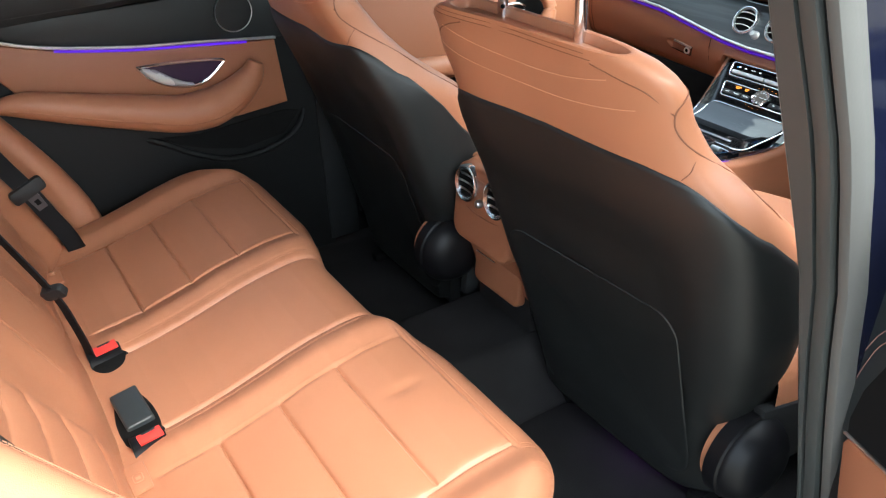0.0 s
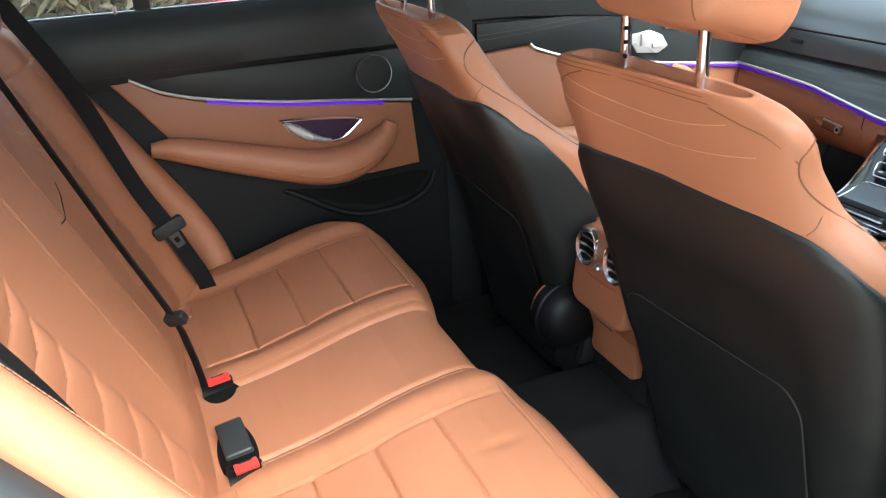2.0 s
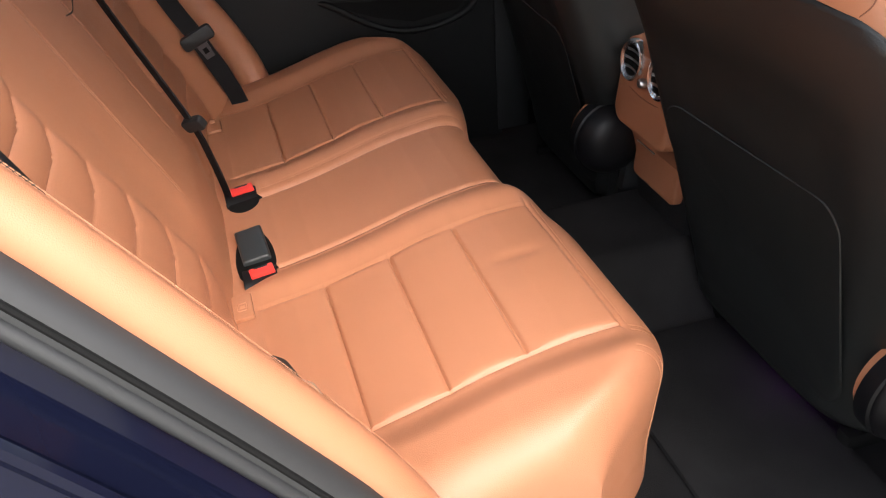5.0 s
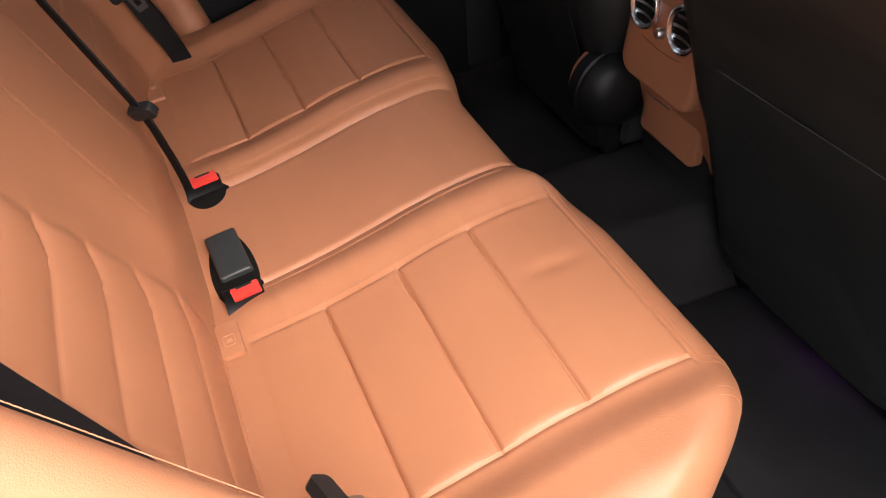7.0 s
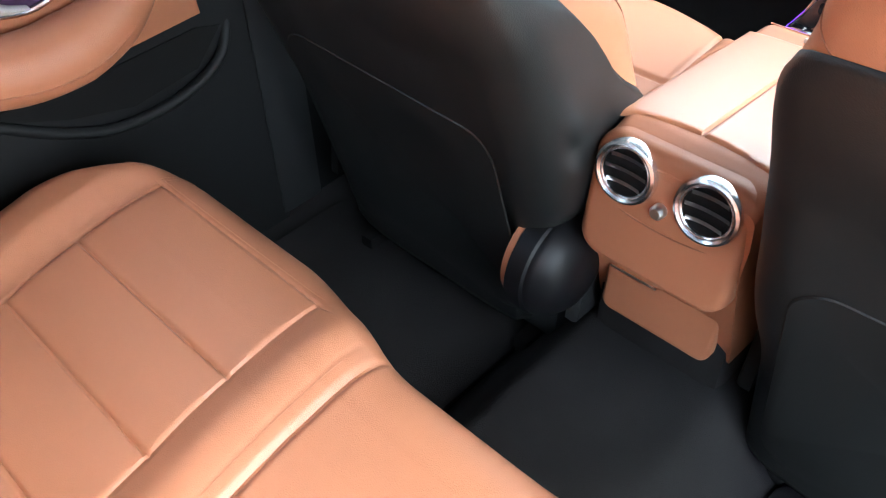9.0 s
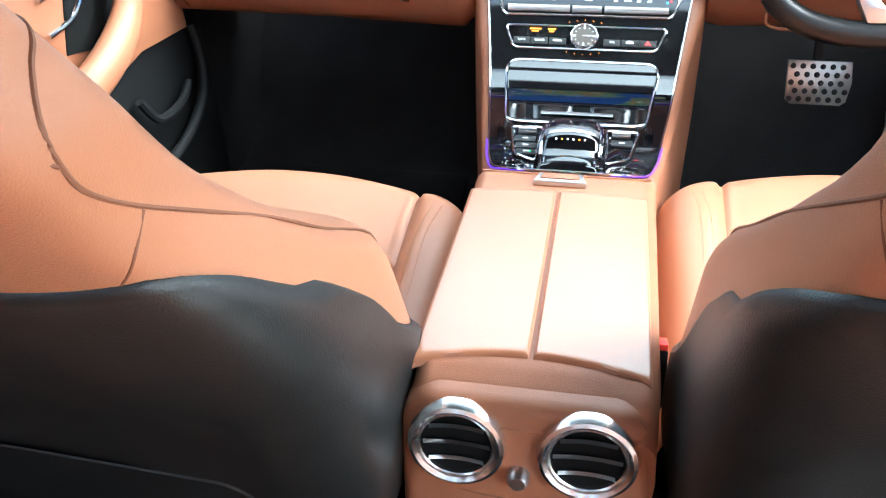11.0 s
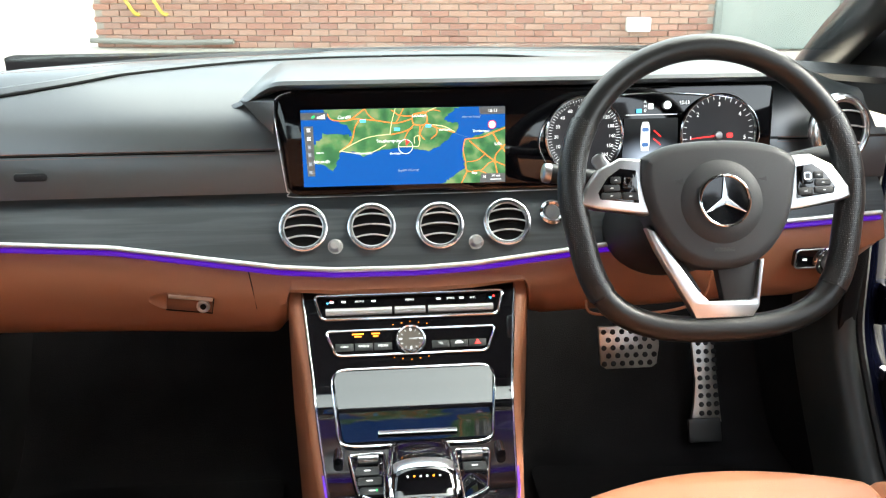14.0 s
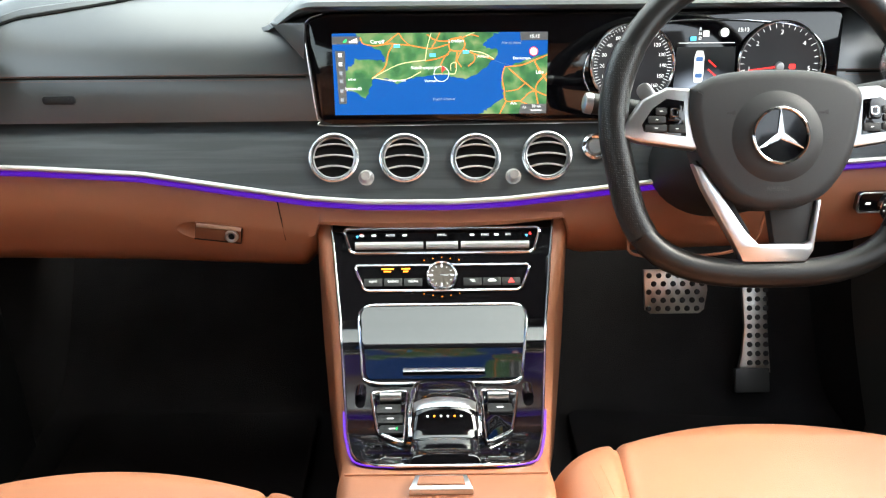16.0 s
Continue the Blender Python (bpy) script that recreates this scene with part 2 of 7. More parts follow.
SEAMS_Y = (0.158, 0.257, 0.356)


def bench_front(x):
    x = abs(x)
    return 0.498 + 0.040 * sm(0.08, 0.30, x) - 0.19 * sm(0.48, 0.72, x) ** 1.8


def bench_top(x, y):
    ax = abs(x)
    z = lerp(y, (0.0, 0.06, 0.11, 0.158, 0.207, 0.257, 0.306, 0.356, 0.41, 0.474, 0.56), (0.234, 0.237, 0.242, 0.251, 0.263, 0.2775, 0.292, 0.304, 0.3125, 0.317, 0.314))
    z += 0.014 * gauss(ax - 0.168, 0.036) * sm(0.0, 0.1, y) + 0.016 * sm(0.525, 0.58, ax)
    inside = sm(0.205, 0.225, ax) * (1 - sm(0.505, 0.525, ax))
    if inside > 0 and y < 0.474:
        lo = max([0.06] + [s for s in SEAMS_Y if s <= y])
        hi = min([0.474] + [s for s in SEAMS_Y if s > y])
        if y > 0.06:
            z += inside * 0.0042 * math.sin(math.pi * (y - lo) / (hi - lo)) ** 0.6
    for s in SEAMS_Y:
        z -= inside * 0.0042 * gauss(y - s, 0.0019)
    along = sm(0.05, 0.07, y) * (1 - sm(0.472, 0.48, y))
    z -= along * 0.0042 * (gauss(ax - 0.213, 0.0021) + gauss(ax - 0.518, 0.0021))
    z -= sm(0.19, 0.21, ax) * (1 - sm(0.515, 0.535, ax)) * 0.003 * gauss(y - 0.476, 0.0022)
    z -= 0.0065 * gauss(ax - 0.118, 0.0045) * sm(0.03, 0.08, y) * (1 - sm(0.44, 0.52, y))
    z -= 0.0016 * gauss(ax - 0.140, 0.0018) * sm(0.1, 0.16, y)
    z += 0.0014 * noise.noise((x * 7, y * 7, 0.3)) + 0.0003 * noise.noise((x * 30, y * 30, 1.3))
    z -= 0.004 * gauss(x - 0.33, 0.012) * gauss(y - 0.415, 0.03)
    return z


def bench_point(u, v):
    s = 2 * u - 1
    x, dx = edge(abs(s), 0.665, 0.055, 0.10)
    x = math.copysign(x, s)
    y, dy = edge(v, bench_front(x) + 0.02, 0.07, 0.17)
    y -= 0.02
    return Vector((x, y - 0.02 * min(1, dy / 0.17), bench_top(x, y) - dx - dy))


bench = thing("rear_seat", "tan leather rear bench seat with stitched panels and ribs", "car seat")
part("cushion", grid(bench_point, 520, 340), TAN, bench)
for s in (-1, 1):
    a = [Vector((s * (0.215 + 0.305 * k / 60), 0.482, 0)) for k in range(61)]
    b = [Vector((s * 0.1365, 0.10 + 0.34 * k / 60, 0)) for k in range(61)]
    for pts in (a, b):
        for p in pts:
            p.z = bench_top(p.x, p.y) + 0.0006
    part("stitching", join(stitches(a), stitches(b)), STITCH, bench, kind="stuff")

for s in (-1, 1):
    for x0 in (0.5225, 0.531, 0.570, 0.579):
        u0 = 0.5 + s * 0.5 * x0 / (0.665 - 0.055 + 0.055 * math.pi / 2 + 0.10)
        line = [bench_point(u0, v) + Vector((0, 0.0006, 0.0004)) for v in np.linspace(0.66, 0.97, 50)]
        part("stitching", stitches(line), STITCH, bench, kind="stuff")

# ---------- rear backrest ----------
BO, BD, BN = Vector((0, 0.045, 0.25)), Vector((0, -0.41, 0.912)).normalized(), Vector((0, 0.912, 0.41)).normalized()
RIBS = (0.09, 0.165, 0.238, 0.306, 0.368, 0.416, 0.458, 0.495)


def back_off(x, s):
    ax = abs(x)
    o = 0.006 * (1 - sm(0.09, 0.20, ax)) + 0.045 * sm(0.50, 0.60, ax)
    lo_x = lerp(s, (0.0, 0.108, 0.233, 0.338, 0.429, 0.54), (0.190, 0.209, 0.245, 0.283, 0.302, 0.255))
    bow = s - 0.020 * gauss(ax - lo_x, 0.040)
    inside = sm(lo_x - 0.002, lo_x + 0.022, ax) * (1 - sm(0.49, 0.52, ax))
    lo, hi = max([0.0] + [r for r in RIBS if r <= bow]), min([0.54] + [r for r in RIBS if r > bow])
    if 0 < bow < 0.54:
        o += inside * (0.0065 * math.sin(math.pi * (bow - lo) / (hi - lo)) ** 0.5 - 0.003)
    o -= 0.0016 * gauss(ax - 0.100, 0.003) * sm(0.10, 0.2, s)
    o -= 0.004 * gauss(s - 0.56, 0.004) * sm(0.10, 0.14, ax)
    o += 0.0016 * noise.noise((x * 6, s * 6, 4.1)) + 0.0003 * noise.noise((x * 35, s * 35, 2))
    o -= 0.08 * sm(0.58, 0.70, s) ** 2
    o -= 0.026 * (1 - sm(-0.02, 0.13, s)) * (1 - sm(0.42, 0.55, ax)) + 0.02 * sm(0.0, 0.06, -s)
    return o


def back_at(x, s, lift=0.0):
    return BO + BD * s + BN * (back_off(x, s) + lift) + Vector((x, 0, 0))


part("backrest", grid(lambda u, v: back_at(-0.66 + 1.32 * u, -0.06 + 0.76 * v), 400, 300, flip=True), TAN, bench)
for s in (-1, 1):
    for dx in (0.0955, 0.1045):
        part("stitching", stitches([back_at(s * dx, q, 0.0004) for q in np.linspace(0.16, 0.55, 60)], 0.005, 0.003, 0.0004), SEAM, bench, kind="stuff")

side_path = [(0.69, -0.27, 0.99), (0.69, -0.19, 0.875), (0.69, -0.10, 0.752), (0.692, -0.01, 0.620), (0.692, 0.07, 0.497), (0.690, 0.13, 0.400), (0.685, 0.17, 0.32), (0.675, 0.19, 0.26)]
for s in (-1, 1):
    line = smooth_path([(s * x, y - (0.034 if s < 0 else 0), z - (0.012 if s < 0 else 0)) for x, y, z in side_path] + ([(-0.67, 0.17, 0.19)] if s < 0 else []), 50)
    part("side_bolster", tube([p + Vector((s * 0.003, -0.0065, -0.0045)) for p in line], 0.0258 if s > 0 else 0.036, 24, up=(1, 0, 0), flat=1.0), TAN, bench, "tan leather side bolster")
    for k, dx in enumerate((0.022, 0.017)):
        part("stitching", stitches([p + Vector((-s * dx * 0.75, 0.0095 + 0.0025 * k, 0.0065 + 0.002 * k)) for p in line]), STITCH, bench, kind="stuff")

# ---------- front seats ----------
def seat_lean(xc, z):
    return lerp(z, (0.2, 0.5, 0.66, 0.78), (0.036, 0.030, 0.020, 0.004)) if xc > 0 else 0.0


def seat_rear_y(xc, z):
    return -seat_lean(xc, z) + lerp(z, (0.0, 0.20, 0.36, 0.52, 0.67, 0.76, 0.84), (0.86, 0.83, 0.78, 0.728, 0.670, 0.622, 0.588))


def seat_half(z):
    return lerp(z, (0.04, 0.20, 0.32, 0.42, 0.52, 0.575, 0.605, 0.63, 0.65, 0.67, 0.69, 0.71, 0.74, 0.77, 0.79, 0.812, 0.824, 0.832), (0.235, 0.250, 0.262, 0.274, 0.284, 0.287, 0.286, 0.281, 0.272, 0.257, 0.236, 0.223, 0.217, 0.214, 0.206, 0.192, 0.174, 0.150))


def seat_thick(xc, z, outward=1.0):
    return (0.2 + 0.8 * sm(-0.4, 0.4, outward)) * seat_lean(xc, z) + lerp(z, (0.05, 0.30, 0.42, 0.55, 0.61, 0.66, 0.70, 0.75, 0.80, 0.822, 0.832), (0.12, 0.155, 0.165, 0.1465, 0.1237, 0.1057, 0.090, 0.081, 0.074, 0.066, 0.056))


def half_at(xc, side, z):
    if side * xc > 0:
        return seat_half(z) + 0.006 * sm(0.65, 0.74, z) + 0.032 * sm(0.755, 0.815, z) + (0.014 * sm(0.30, 0.42, z) * (1 - sm(0.76, 0.82, z)) if xc > 0 else 0)
    inner = lerp(z, (0.04, 0.2, 0.3, 0.60, 0.63, 0.66, 0.69, 0.72, 0.76, 0.80), (0.230, 0.240, 0.248, 0.248, 0.246, 0.238, 0.228, 0.221, 0.219, 0.206))
    if xc < 0:
        inner += 0.010 * sm(0.28, 0.40, z) * (1 - sm(0.56, 0.65, z))
    return min(inner, seat_half(z) + 0.012 * sm(0.68, 0.82, z))


SQUARE = 4.3


def wing(xc, dx, z):
    """How far the inner side of the back stands behind its middle."""
    return (0.012 + 0.005 * sm(0.5, 0.64, z)) * sm(0.0, 0.17, -dx if xc > 0 else dx) * sm(0.20, 0.36, z)


def seat_on(xc, psi, z, out=0.0):
    """A place on the backrest: psi in radians from the middle of its rear face, positive to +x."""
    c, q = math.sin(psi), -math.cos(psi)
    thick = seat_thick(xc, z, math.copysign(c, c * xc))
    w, t = half_at(xc, c, z) + out, thick + 2 * out
    n = 3.3 if c * xc > 0 else SQUARE
    x = w * math.copysign(abs(c) ** (2 / n), c)
    if c * xc < 0:
        x += math.copysign(0.012 * sm(0.0, 0.45, q) * (1 - sm(0.54, 0.66, z)) * sm(0.3, 0.9, abs(c)), c)
    d = 0.5 * t * math.copysign(abs(q) ** (2 / ((2.6 if c * xc > 0 else 3.0 + 2.6 * (1 - sm(0.55, 0.70, z))) if q > 0 else n - 0.3)), q)
    fwd = 0.062 * sm(0.55, 0.9, abs(x) / w) * sm(0, 1, q) * (1 - sm(0.54, 0.67, z))
    dish = shell_dish(z, c) * sm(0.0, 0.5, -q)
    return Vector((xc + x, seat_rear_y(xc, z) + 0.5 * thick + d + fwd + dish - wing(xc, x, z) * sm(-0.3, 0.6, -q), z))


def seat_ring(xc, z, n=84):
    return [seat_on(xc, 2 * math.pi * k / n, z) for k in range(n)]


def shell_dish(z, c):
    """The shallow hollow in the back of the shell."""
    return 0.016 * sm(0.10, 0.26, z) * (1 - sm(0.49, 0.62, z)) * (1 - sm(0.30, 0.70, abs(c)))


def shell_top(xc, psi, outer):
    p = abs(math.degrees(psi))
    if outer:
        return 0.676 + (0.014 - 0.004 * sm(30, 58, p) if xc > 0 else 0) - 0.004 * sm(30, 58, p) - 0.060 * sm(52, 92, p) - (0.125 if xc > 0 else 0.115) * sm(80, 126, p)
    if xc < 0:
        line = ((0, 0.678), (30, 0.684), (50, 0.687), (64, 0.687), (74, 0.680), (82, 0.666), (87, 0.650), (90, 0.630), (91.5, 0.608), (93, 0.582), (95, 0.556), (97.5, 0.532), (100, 0.503), (106, 0.476), (112, 0.460), (120, 0.440), (132, 0.41))
    else:
        line = ((0, 0.690), (30, 0.689), (50, 0.683), (64, 0.676), (75, 0.665), (81, 0.655), (87, 0.636), (90, 0.608), (92, 0.578), (94, 0.550), (97, 0.515), (100, 0.475), (105, 0.44), (112, 0.42), (132, 0.40))
    xs, zs = zip(*line)
    return sum(lerp(p + k, xs, zs) for k in (-1.6, -0.8, 0, 0.8, 1.6)) / 5


def seat_shell(xc, u, v):
    outer = (2 * u - 1) * xc > 0
    q = abs(2 * u - 1)
    psi = math.copysign(radians(134 * q if outer else lerp(q, (0, 0.30, 0.45, 0.85, 1), (0, 62, 84, 104, 128))), 2 * u - 1)
    z = 0.04 + (shell_top(xc, psi, outer) - 0.04) * v
    tuck = (0.050 if xc < 0 else 0.026) * (1 - sm(0.20, 0.33, z)) if psi > 0 else -0.012 * (1 - sm(0.22, 0.38, z))
    rim = max(sm(0.965, 1.0, v), sm(0.97, 1.0, abs(2 * u - 1)))
    p = seat_on(xc, psi, z, 0.0055 - 0.004 * rim)
    return Vector((p.x - tuck * sm(0.3, 0.9, abs(math.sin(psi))), p.y, z))


def front_seat(xc, slide, label):
    fwd = 0.045
    seat = thing("front_seat", label, "car seat", "front seats")
    zs = [0.34 + 0.32 * k / 16 for k in range(16)] + [0.66 + 0.172 * (1 - (1 - k / 18) ** 1.6) for k in range(19)]
    rings = [seat_ring(xc, z) for z in zs]
    rim = rings[-1]
    mid = sum(rim, Vector()) / len(rim)
    for inset, dz in ((0.004, 0.0015), (0.008, 0.0005), (0.010, -0.004), (0.012, -0.011), (0.020, -0.013)):
        kx, ky = 1 - inset / 0.15, 1 - inset / 0.028
        rings.append([Vector((mid.x + (p.x - mid.x) * kx, mid.y + (p.y - mid.y) * ky, p.z + dz)) for p in rim])
    part("backrest", loft(rings), TAN, seat)
    sh = part("back_shell", grid(lambda u, v: seat_shell(xc, u, v), 96, 70), SHELL, seat, "black leatherette back shell")
    sol = sh.modifiers.new("thick", "SOLIDIFY")
    sol.thickness, sol.offset = 0.006, -1
    def top(x, y):
        ax = abs(x)
        z = lerp(y, (0.80, 0.95, 1.15, 1.28, 1.36), (0.275, 0.280, 0.303, 0.320, 0.313)) + (0.013 * sm(1.0, 1.3, y) if xc > 0 else 0)
        z += 0.030 * sm(0.155, 0.20, ax) * (1 - 0.7 * sm(1.12, 1.30, y))
        z -= 0.008 * gauss(ax - 0.172, 0.005) + 0.005 * gauss(y - 1.125, 0.0055) * (1 - sm(0.165, 0.175, ax))
        z += 0.0015 * noise.noise((x * 9, y * 9, 7.3))
        return z
    def cush(u, v):
        s = 2 * u - 1
        x, dx = edge(abs(s), 0.252, 0.045, 0.12)
        x = math.copysign(x, s)
        y, dy = edge(v, 0.425 + fwd - 1.4 * x * x, 0.045, 0.13)
        return Vector((xc + x, 0.91 + y - 0.03 * min(1, dy / 0.13), top(x, 0.91 + y - fwd) - dx - dy))
    part("cushion", grid(cush, 200, 240), TAN, seat)
    for s in (-1, 1):
        for dx in (0.192, 0.204):
            line = [Vector((xc + s * (dx + 0.02 * sm(1.15, 1.32, y)), y + fwd, top(dx + 0.02 * sm(1.15, 1.32, y), y) + 0.0008)) for y in np.linspace(0.95, 1.225, 40)]
            part("stitching", stitches(line), STITCH, seat, kind="stuff")
    def rear(dx, z, lift=0.0012):
        w, t = half_at(xc, dx, z), seat_thick(xc, z, dx * xc * 8)
        n = 3.3 if dx * xc > 0 else SQUARE
        c = min(0.995, abs(dx) / w) ** (n / 2)
        return Vector((xc + dx, seat_rear_y(xc, z) + 0.5 * t - 0.5 * t * math.sqrt(1 - c * c) ** (2 / (n - 0.3)) - wing(xc, dx, z) - lift, z))
    pk = rrect(0.378, 0.350, 0.042, 8)
    def flap(u, v):
        x, z = pk[int(round(u * len(pk))) % len(pk)]
        q = min(1.0, v / 0.85)
        q = q if v <= 0.85 else 1 + 0.010 * (v - 0.85) / 0.15
        px, pz = x * q - 0.009, 0.246 + z * q
        c = (abs(px) / half_at(xc, px, pz)) ** (1.65 if px * xc > 0 else SQUARE / 2)
        return rear(px, pz, lerp(v, (0, 0.75, 0.85, 1), (0.0078, 0.0078, 0.0074, 0.0055)) - shell_dish(pz, c))
    part("map_pocket", grid(flap, len(pk), 20, closed=True), SHELL, seat)
    for z, w in ((0.778, 0.160), (0.746, 0.190)):
        part("stitching", stitches([rear(w * (k / 20 - 1), z + 0.022 * (k / 20 - 1) ** 2) for k in range(41)], 0.0052, 0.0034, 0.0006), THREAD, seat, kind="stuff")
    for z, r in ((0.819, 0.0006), (0.826, 0.0005)):
        part("seam", tube([seat_on(xc, radians(a if xc > 0 else -a), z) for a in range(-80, 30, 2)], r, 6), SEAM, seat)
    for s in (-1, 1):
        if s * xc > 0:
            loop = ((140, 0.792), (120, 0.796), (104, 0.794), (90, 0.787), (79, 0.774), (76, 0.753), (81, 0.732), (92, 0.708), (108, 0.688), (120, 0.666), (122, 0.64), (122, 0.61), (121, 0.54))
            short, ridge = ((85.5, 0.713), (77.5, 0.704), (68, 0.694), (56.5, 0.684)), ((26, 0.815), (40, 0.805), (56.5, 0.795), (77, 0.771))
        else:
            loop = ((140, 0.790), (118, 0.795), (100, 0.792), (90.5, 0.785), (84, 0.770), (78, 0.752), (78, 0.738), (85, 0.720), (92, 0.692), (106, 0.658), (118, 0.615), (127, 0.56), (130, 0.50))
            short, ridge = ((85, 0.717), (72, 0.704), (62, 0.693), (50.5, 0.682)), ((16, 0.815), (30, 0.803), (50, 0.785), (78, 0.755))
        for line, r in ((loop, 0.0012), (short, 0.0008), (ridge, 0.0010)):
            part("seam", tube(smooth_path([seat_on(xc, s * radians(a), z) for a, z in line], 60), r, 6), SEAM, seat)
    for s in (-1, 1):
        skirt = [(0.86, 0.10), (1.30, 0.08), (1.34, 0.16), (1.20, 0.20), (0.98, 0.215), (0.88, 0.24)]
        part("side_skirt", plate(skirt if s > 0 else skirt[::-1], 0.02, fr((xc + s * 0.258, 0, 0), (0, s, 0), (0, 0, 1)) @ Matrix.Diagonal((s, 1, 1, 1)), 0.006), BLACK_PLASTIC, seat)
    base = part("seat_base", box((xc, 1.08, 0.12), (0.44, 0.42, 0.20), 0.02), BLACK_PLASTIC, seat)
    for s in (-1, 1):
        if s > 0:
            RC = fr((xc + s * (0.262 if xc > 0 else 0.236), *((0.866, 0.152) if xc > 0 else (0.846, 0.208))), (0, s, 0), (0, 0, 1))
            part("recliner_cover", lathe([(0.0, 0.034), (0.032, 0.033), (0.051, 0.027), (0.064, 0.016), (0.072, 0.002), (0.075, -0.004), (0.0745, -0.007), (0.078, -0.010), (0.078, -0.034)], RC, 48), BUCKLE, seat, "black plastic recliner cover")
            part("bolster_end", lathe([(0.0, 0.010), (0.050, 0.008), (0.064, 0.0), (0.070, -0.010), (0.068, -0.020)], RC @ pose(-0.002, 0.006, -0.026), 40), TAN, seat, "tan leather bolster end behind the recliner cover")
        part("rail", box((xc + s * 0.17, 1.09, -0.010), (0.028, 0.48, 0.034), 0.008), DARK, seat)
    seat.location.y = slide
    return seat


def headrest(xc, y, z0, label, half=0.126, tall=0.17, posts=True):
    h = thing("headrest", label, "headrest", "headrests")
    profile = [(-0.034, 0.0), (0.0, -0.010), (0.055, -0.030), (0.092, -0.030), (0.114, 0.004), (0.112, 0.07), (0.085, 0.13), (0.055, 0.165), (0.010, 0.172), (-0.028, 0.155), (-0.044, 0.10), (-0.044, 0.035)]
    ring = smooth_path(profile + profile[:3], 84)
    ring = [p for p in ring][12:12 + 61]
    mid = Vector((0.030, 0.075))
    def section(u):
        e = max(0.02, 1 - abs(u) ** 6) ** 0.42
        return [Vector((xc + half * u, y + mid.x + (p.x - mid.x) * (0.45 + 0.55 * e), z0 + (mid.y + (p.y - mid.y) * (0.35 + 0.65 * e)) * tall / 0.17)) for p in ring]
    part("pad", loft([section(-1 + 2 * (3 * q * q - 2 * q ** 3)) for q in (k / 36 for k in range(37))]), TAN, h)
    for s in (-1, 1):
        part("seam", tube(section(s * 0.80)[:-1], 0.0012, 6, True, up=(1, 0, 0)), SEAM, h)
    if posts:
        for s in (-1, 1):
            post = part("post", tube([(xc + s * 0.079, y, z0 - 0.12), (xc + s * 0.079, y, z0 + 0.03)], 0.0075, 14, up=(0, 1, 0)), CHROME, h, "chrome headrest post")
            if s < 0:
                part("notch", join(*[box((xc + s * 0.079 + 0.0062, y - 0.0045, z0 - 0.060 + 0.018 * k), (0.004, 0.004, 0.0045)) for k in range(4)]), DARK, post)
    return h


seat_l = front_seat(-0.362, -0.055, "tan leather passenger seat with black back shell")
seat_r = front_seat(0.362, 0.0, "tan leather driver seat with black back shell")
headrest(0.362, 0.632, 0.895, "tan leather headrest on chrome posts above the driver seat")
headrest(-0.362, 0.577, 0.899, "tan leather headrest on chrome posts above the passenger seat")

# ---------- floor, tunnel, shell of the car ----------
def floor_z(x, y):
    z = -0.03 + 0.13 * (1 - sm(0.09, 0.215, abs(x))) + 0.36 * sm(1.88, 2.25, y)
    return z + 0.002 * noise.noise((x * 14, y * 14, 0))


single("floor", grid(lambda u, v: Vector((-0.74 + 1.48 * u, -0.1 + 2.4 * v, floor_z(-0.74 + 1.48 * u, -0.1 + 2.4 * v))), 150, 150), CARPET, "black carpeted car floor with a centre tunnel", "floor", kind="structure")

# ---------- centre console ----------
console = thing("centre_console", "tan leather centre console with rear vents and gloss black panel", "console")


def con_half(y):
    return lerp(y, (0.79, 0.84, 1.15, 1.25, 1.40, 1.55, 1.66), (0.094, 0.096, 0.099, 0.106, 0.130, 0.152, 0.178))


def con_slope(y):
    """The slope of the console's top, in degrees, rising towards the dashboard."""
    return lerp(y, (1.14, 1.155, 1.19, 1.215, 1.25, 1.30, 1.36, 1.44, 1.475, 1.492, 1.505, 1.518, 1.535, 1.575, 1.62, 1.66), (-2.4, -8, -29, -29, -20, -11, -4, 1.0, 4, 11, 20, 28.5, 32.5, 35, 37.5, 38.5))


CON_Y = np.linspace(1.14, 1.66, 521)
CON_Z = 0.460 - np.concatenate([np.cumsum([0.001 * math.tan(radians(con_slope(y))) for y in CON_Y[::-1]])[::-1][1:], [0.0]])


def con_z(y):
    if y > 1.14:
        return float(np.interp(y, CON_Y, CON_Z))
    return lerp(y, (0.79, 0.80, 0.815, 0.84, 1.14), (0.415, 0.425, 0.432, 0.437, CON_Z[0]))


def con_ring(y):
    w, z, b = con_half(y), con_z(y), lerp(y, (0.79, 0.84, 1.6), (0.33, 0.15, 0.05))
    r = 0.016
    pts = []
    for k in range(9):
        a = math.pi / 2 * k / 8
        pts.append((w - r + r * math.cos(a), z - r + r * math.sin(a)))
    pts = [(w, b)] + [(w + 0.002, 0.5 * (b + z))] + pts
    full = [Vector((x, y, zz)) for x, zz in pts] + [Vector((-x, y, zz)) for x, zz in pts[::-1]]
    return full


ys = [0.79 + 0.05 * (k / 8) ** 1.5 for k in range(9)] + [0.86 + 0.80 * k / 160 for k in range(161)]
part("body", loft([con_ring(y) for y in ys]), TAN_TRIM, console, "tan leather console body")

# ---------- dashboard ----------
dash = thing("dashboard", "black leather dashboard over ash wood trim and tan lower panel", "dashboard")


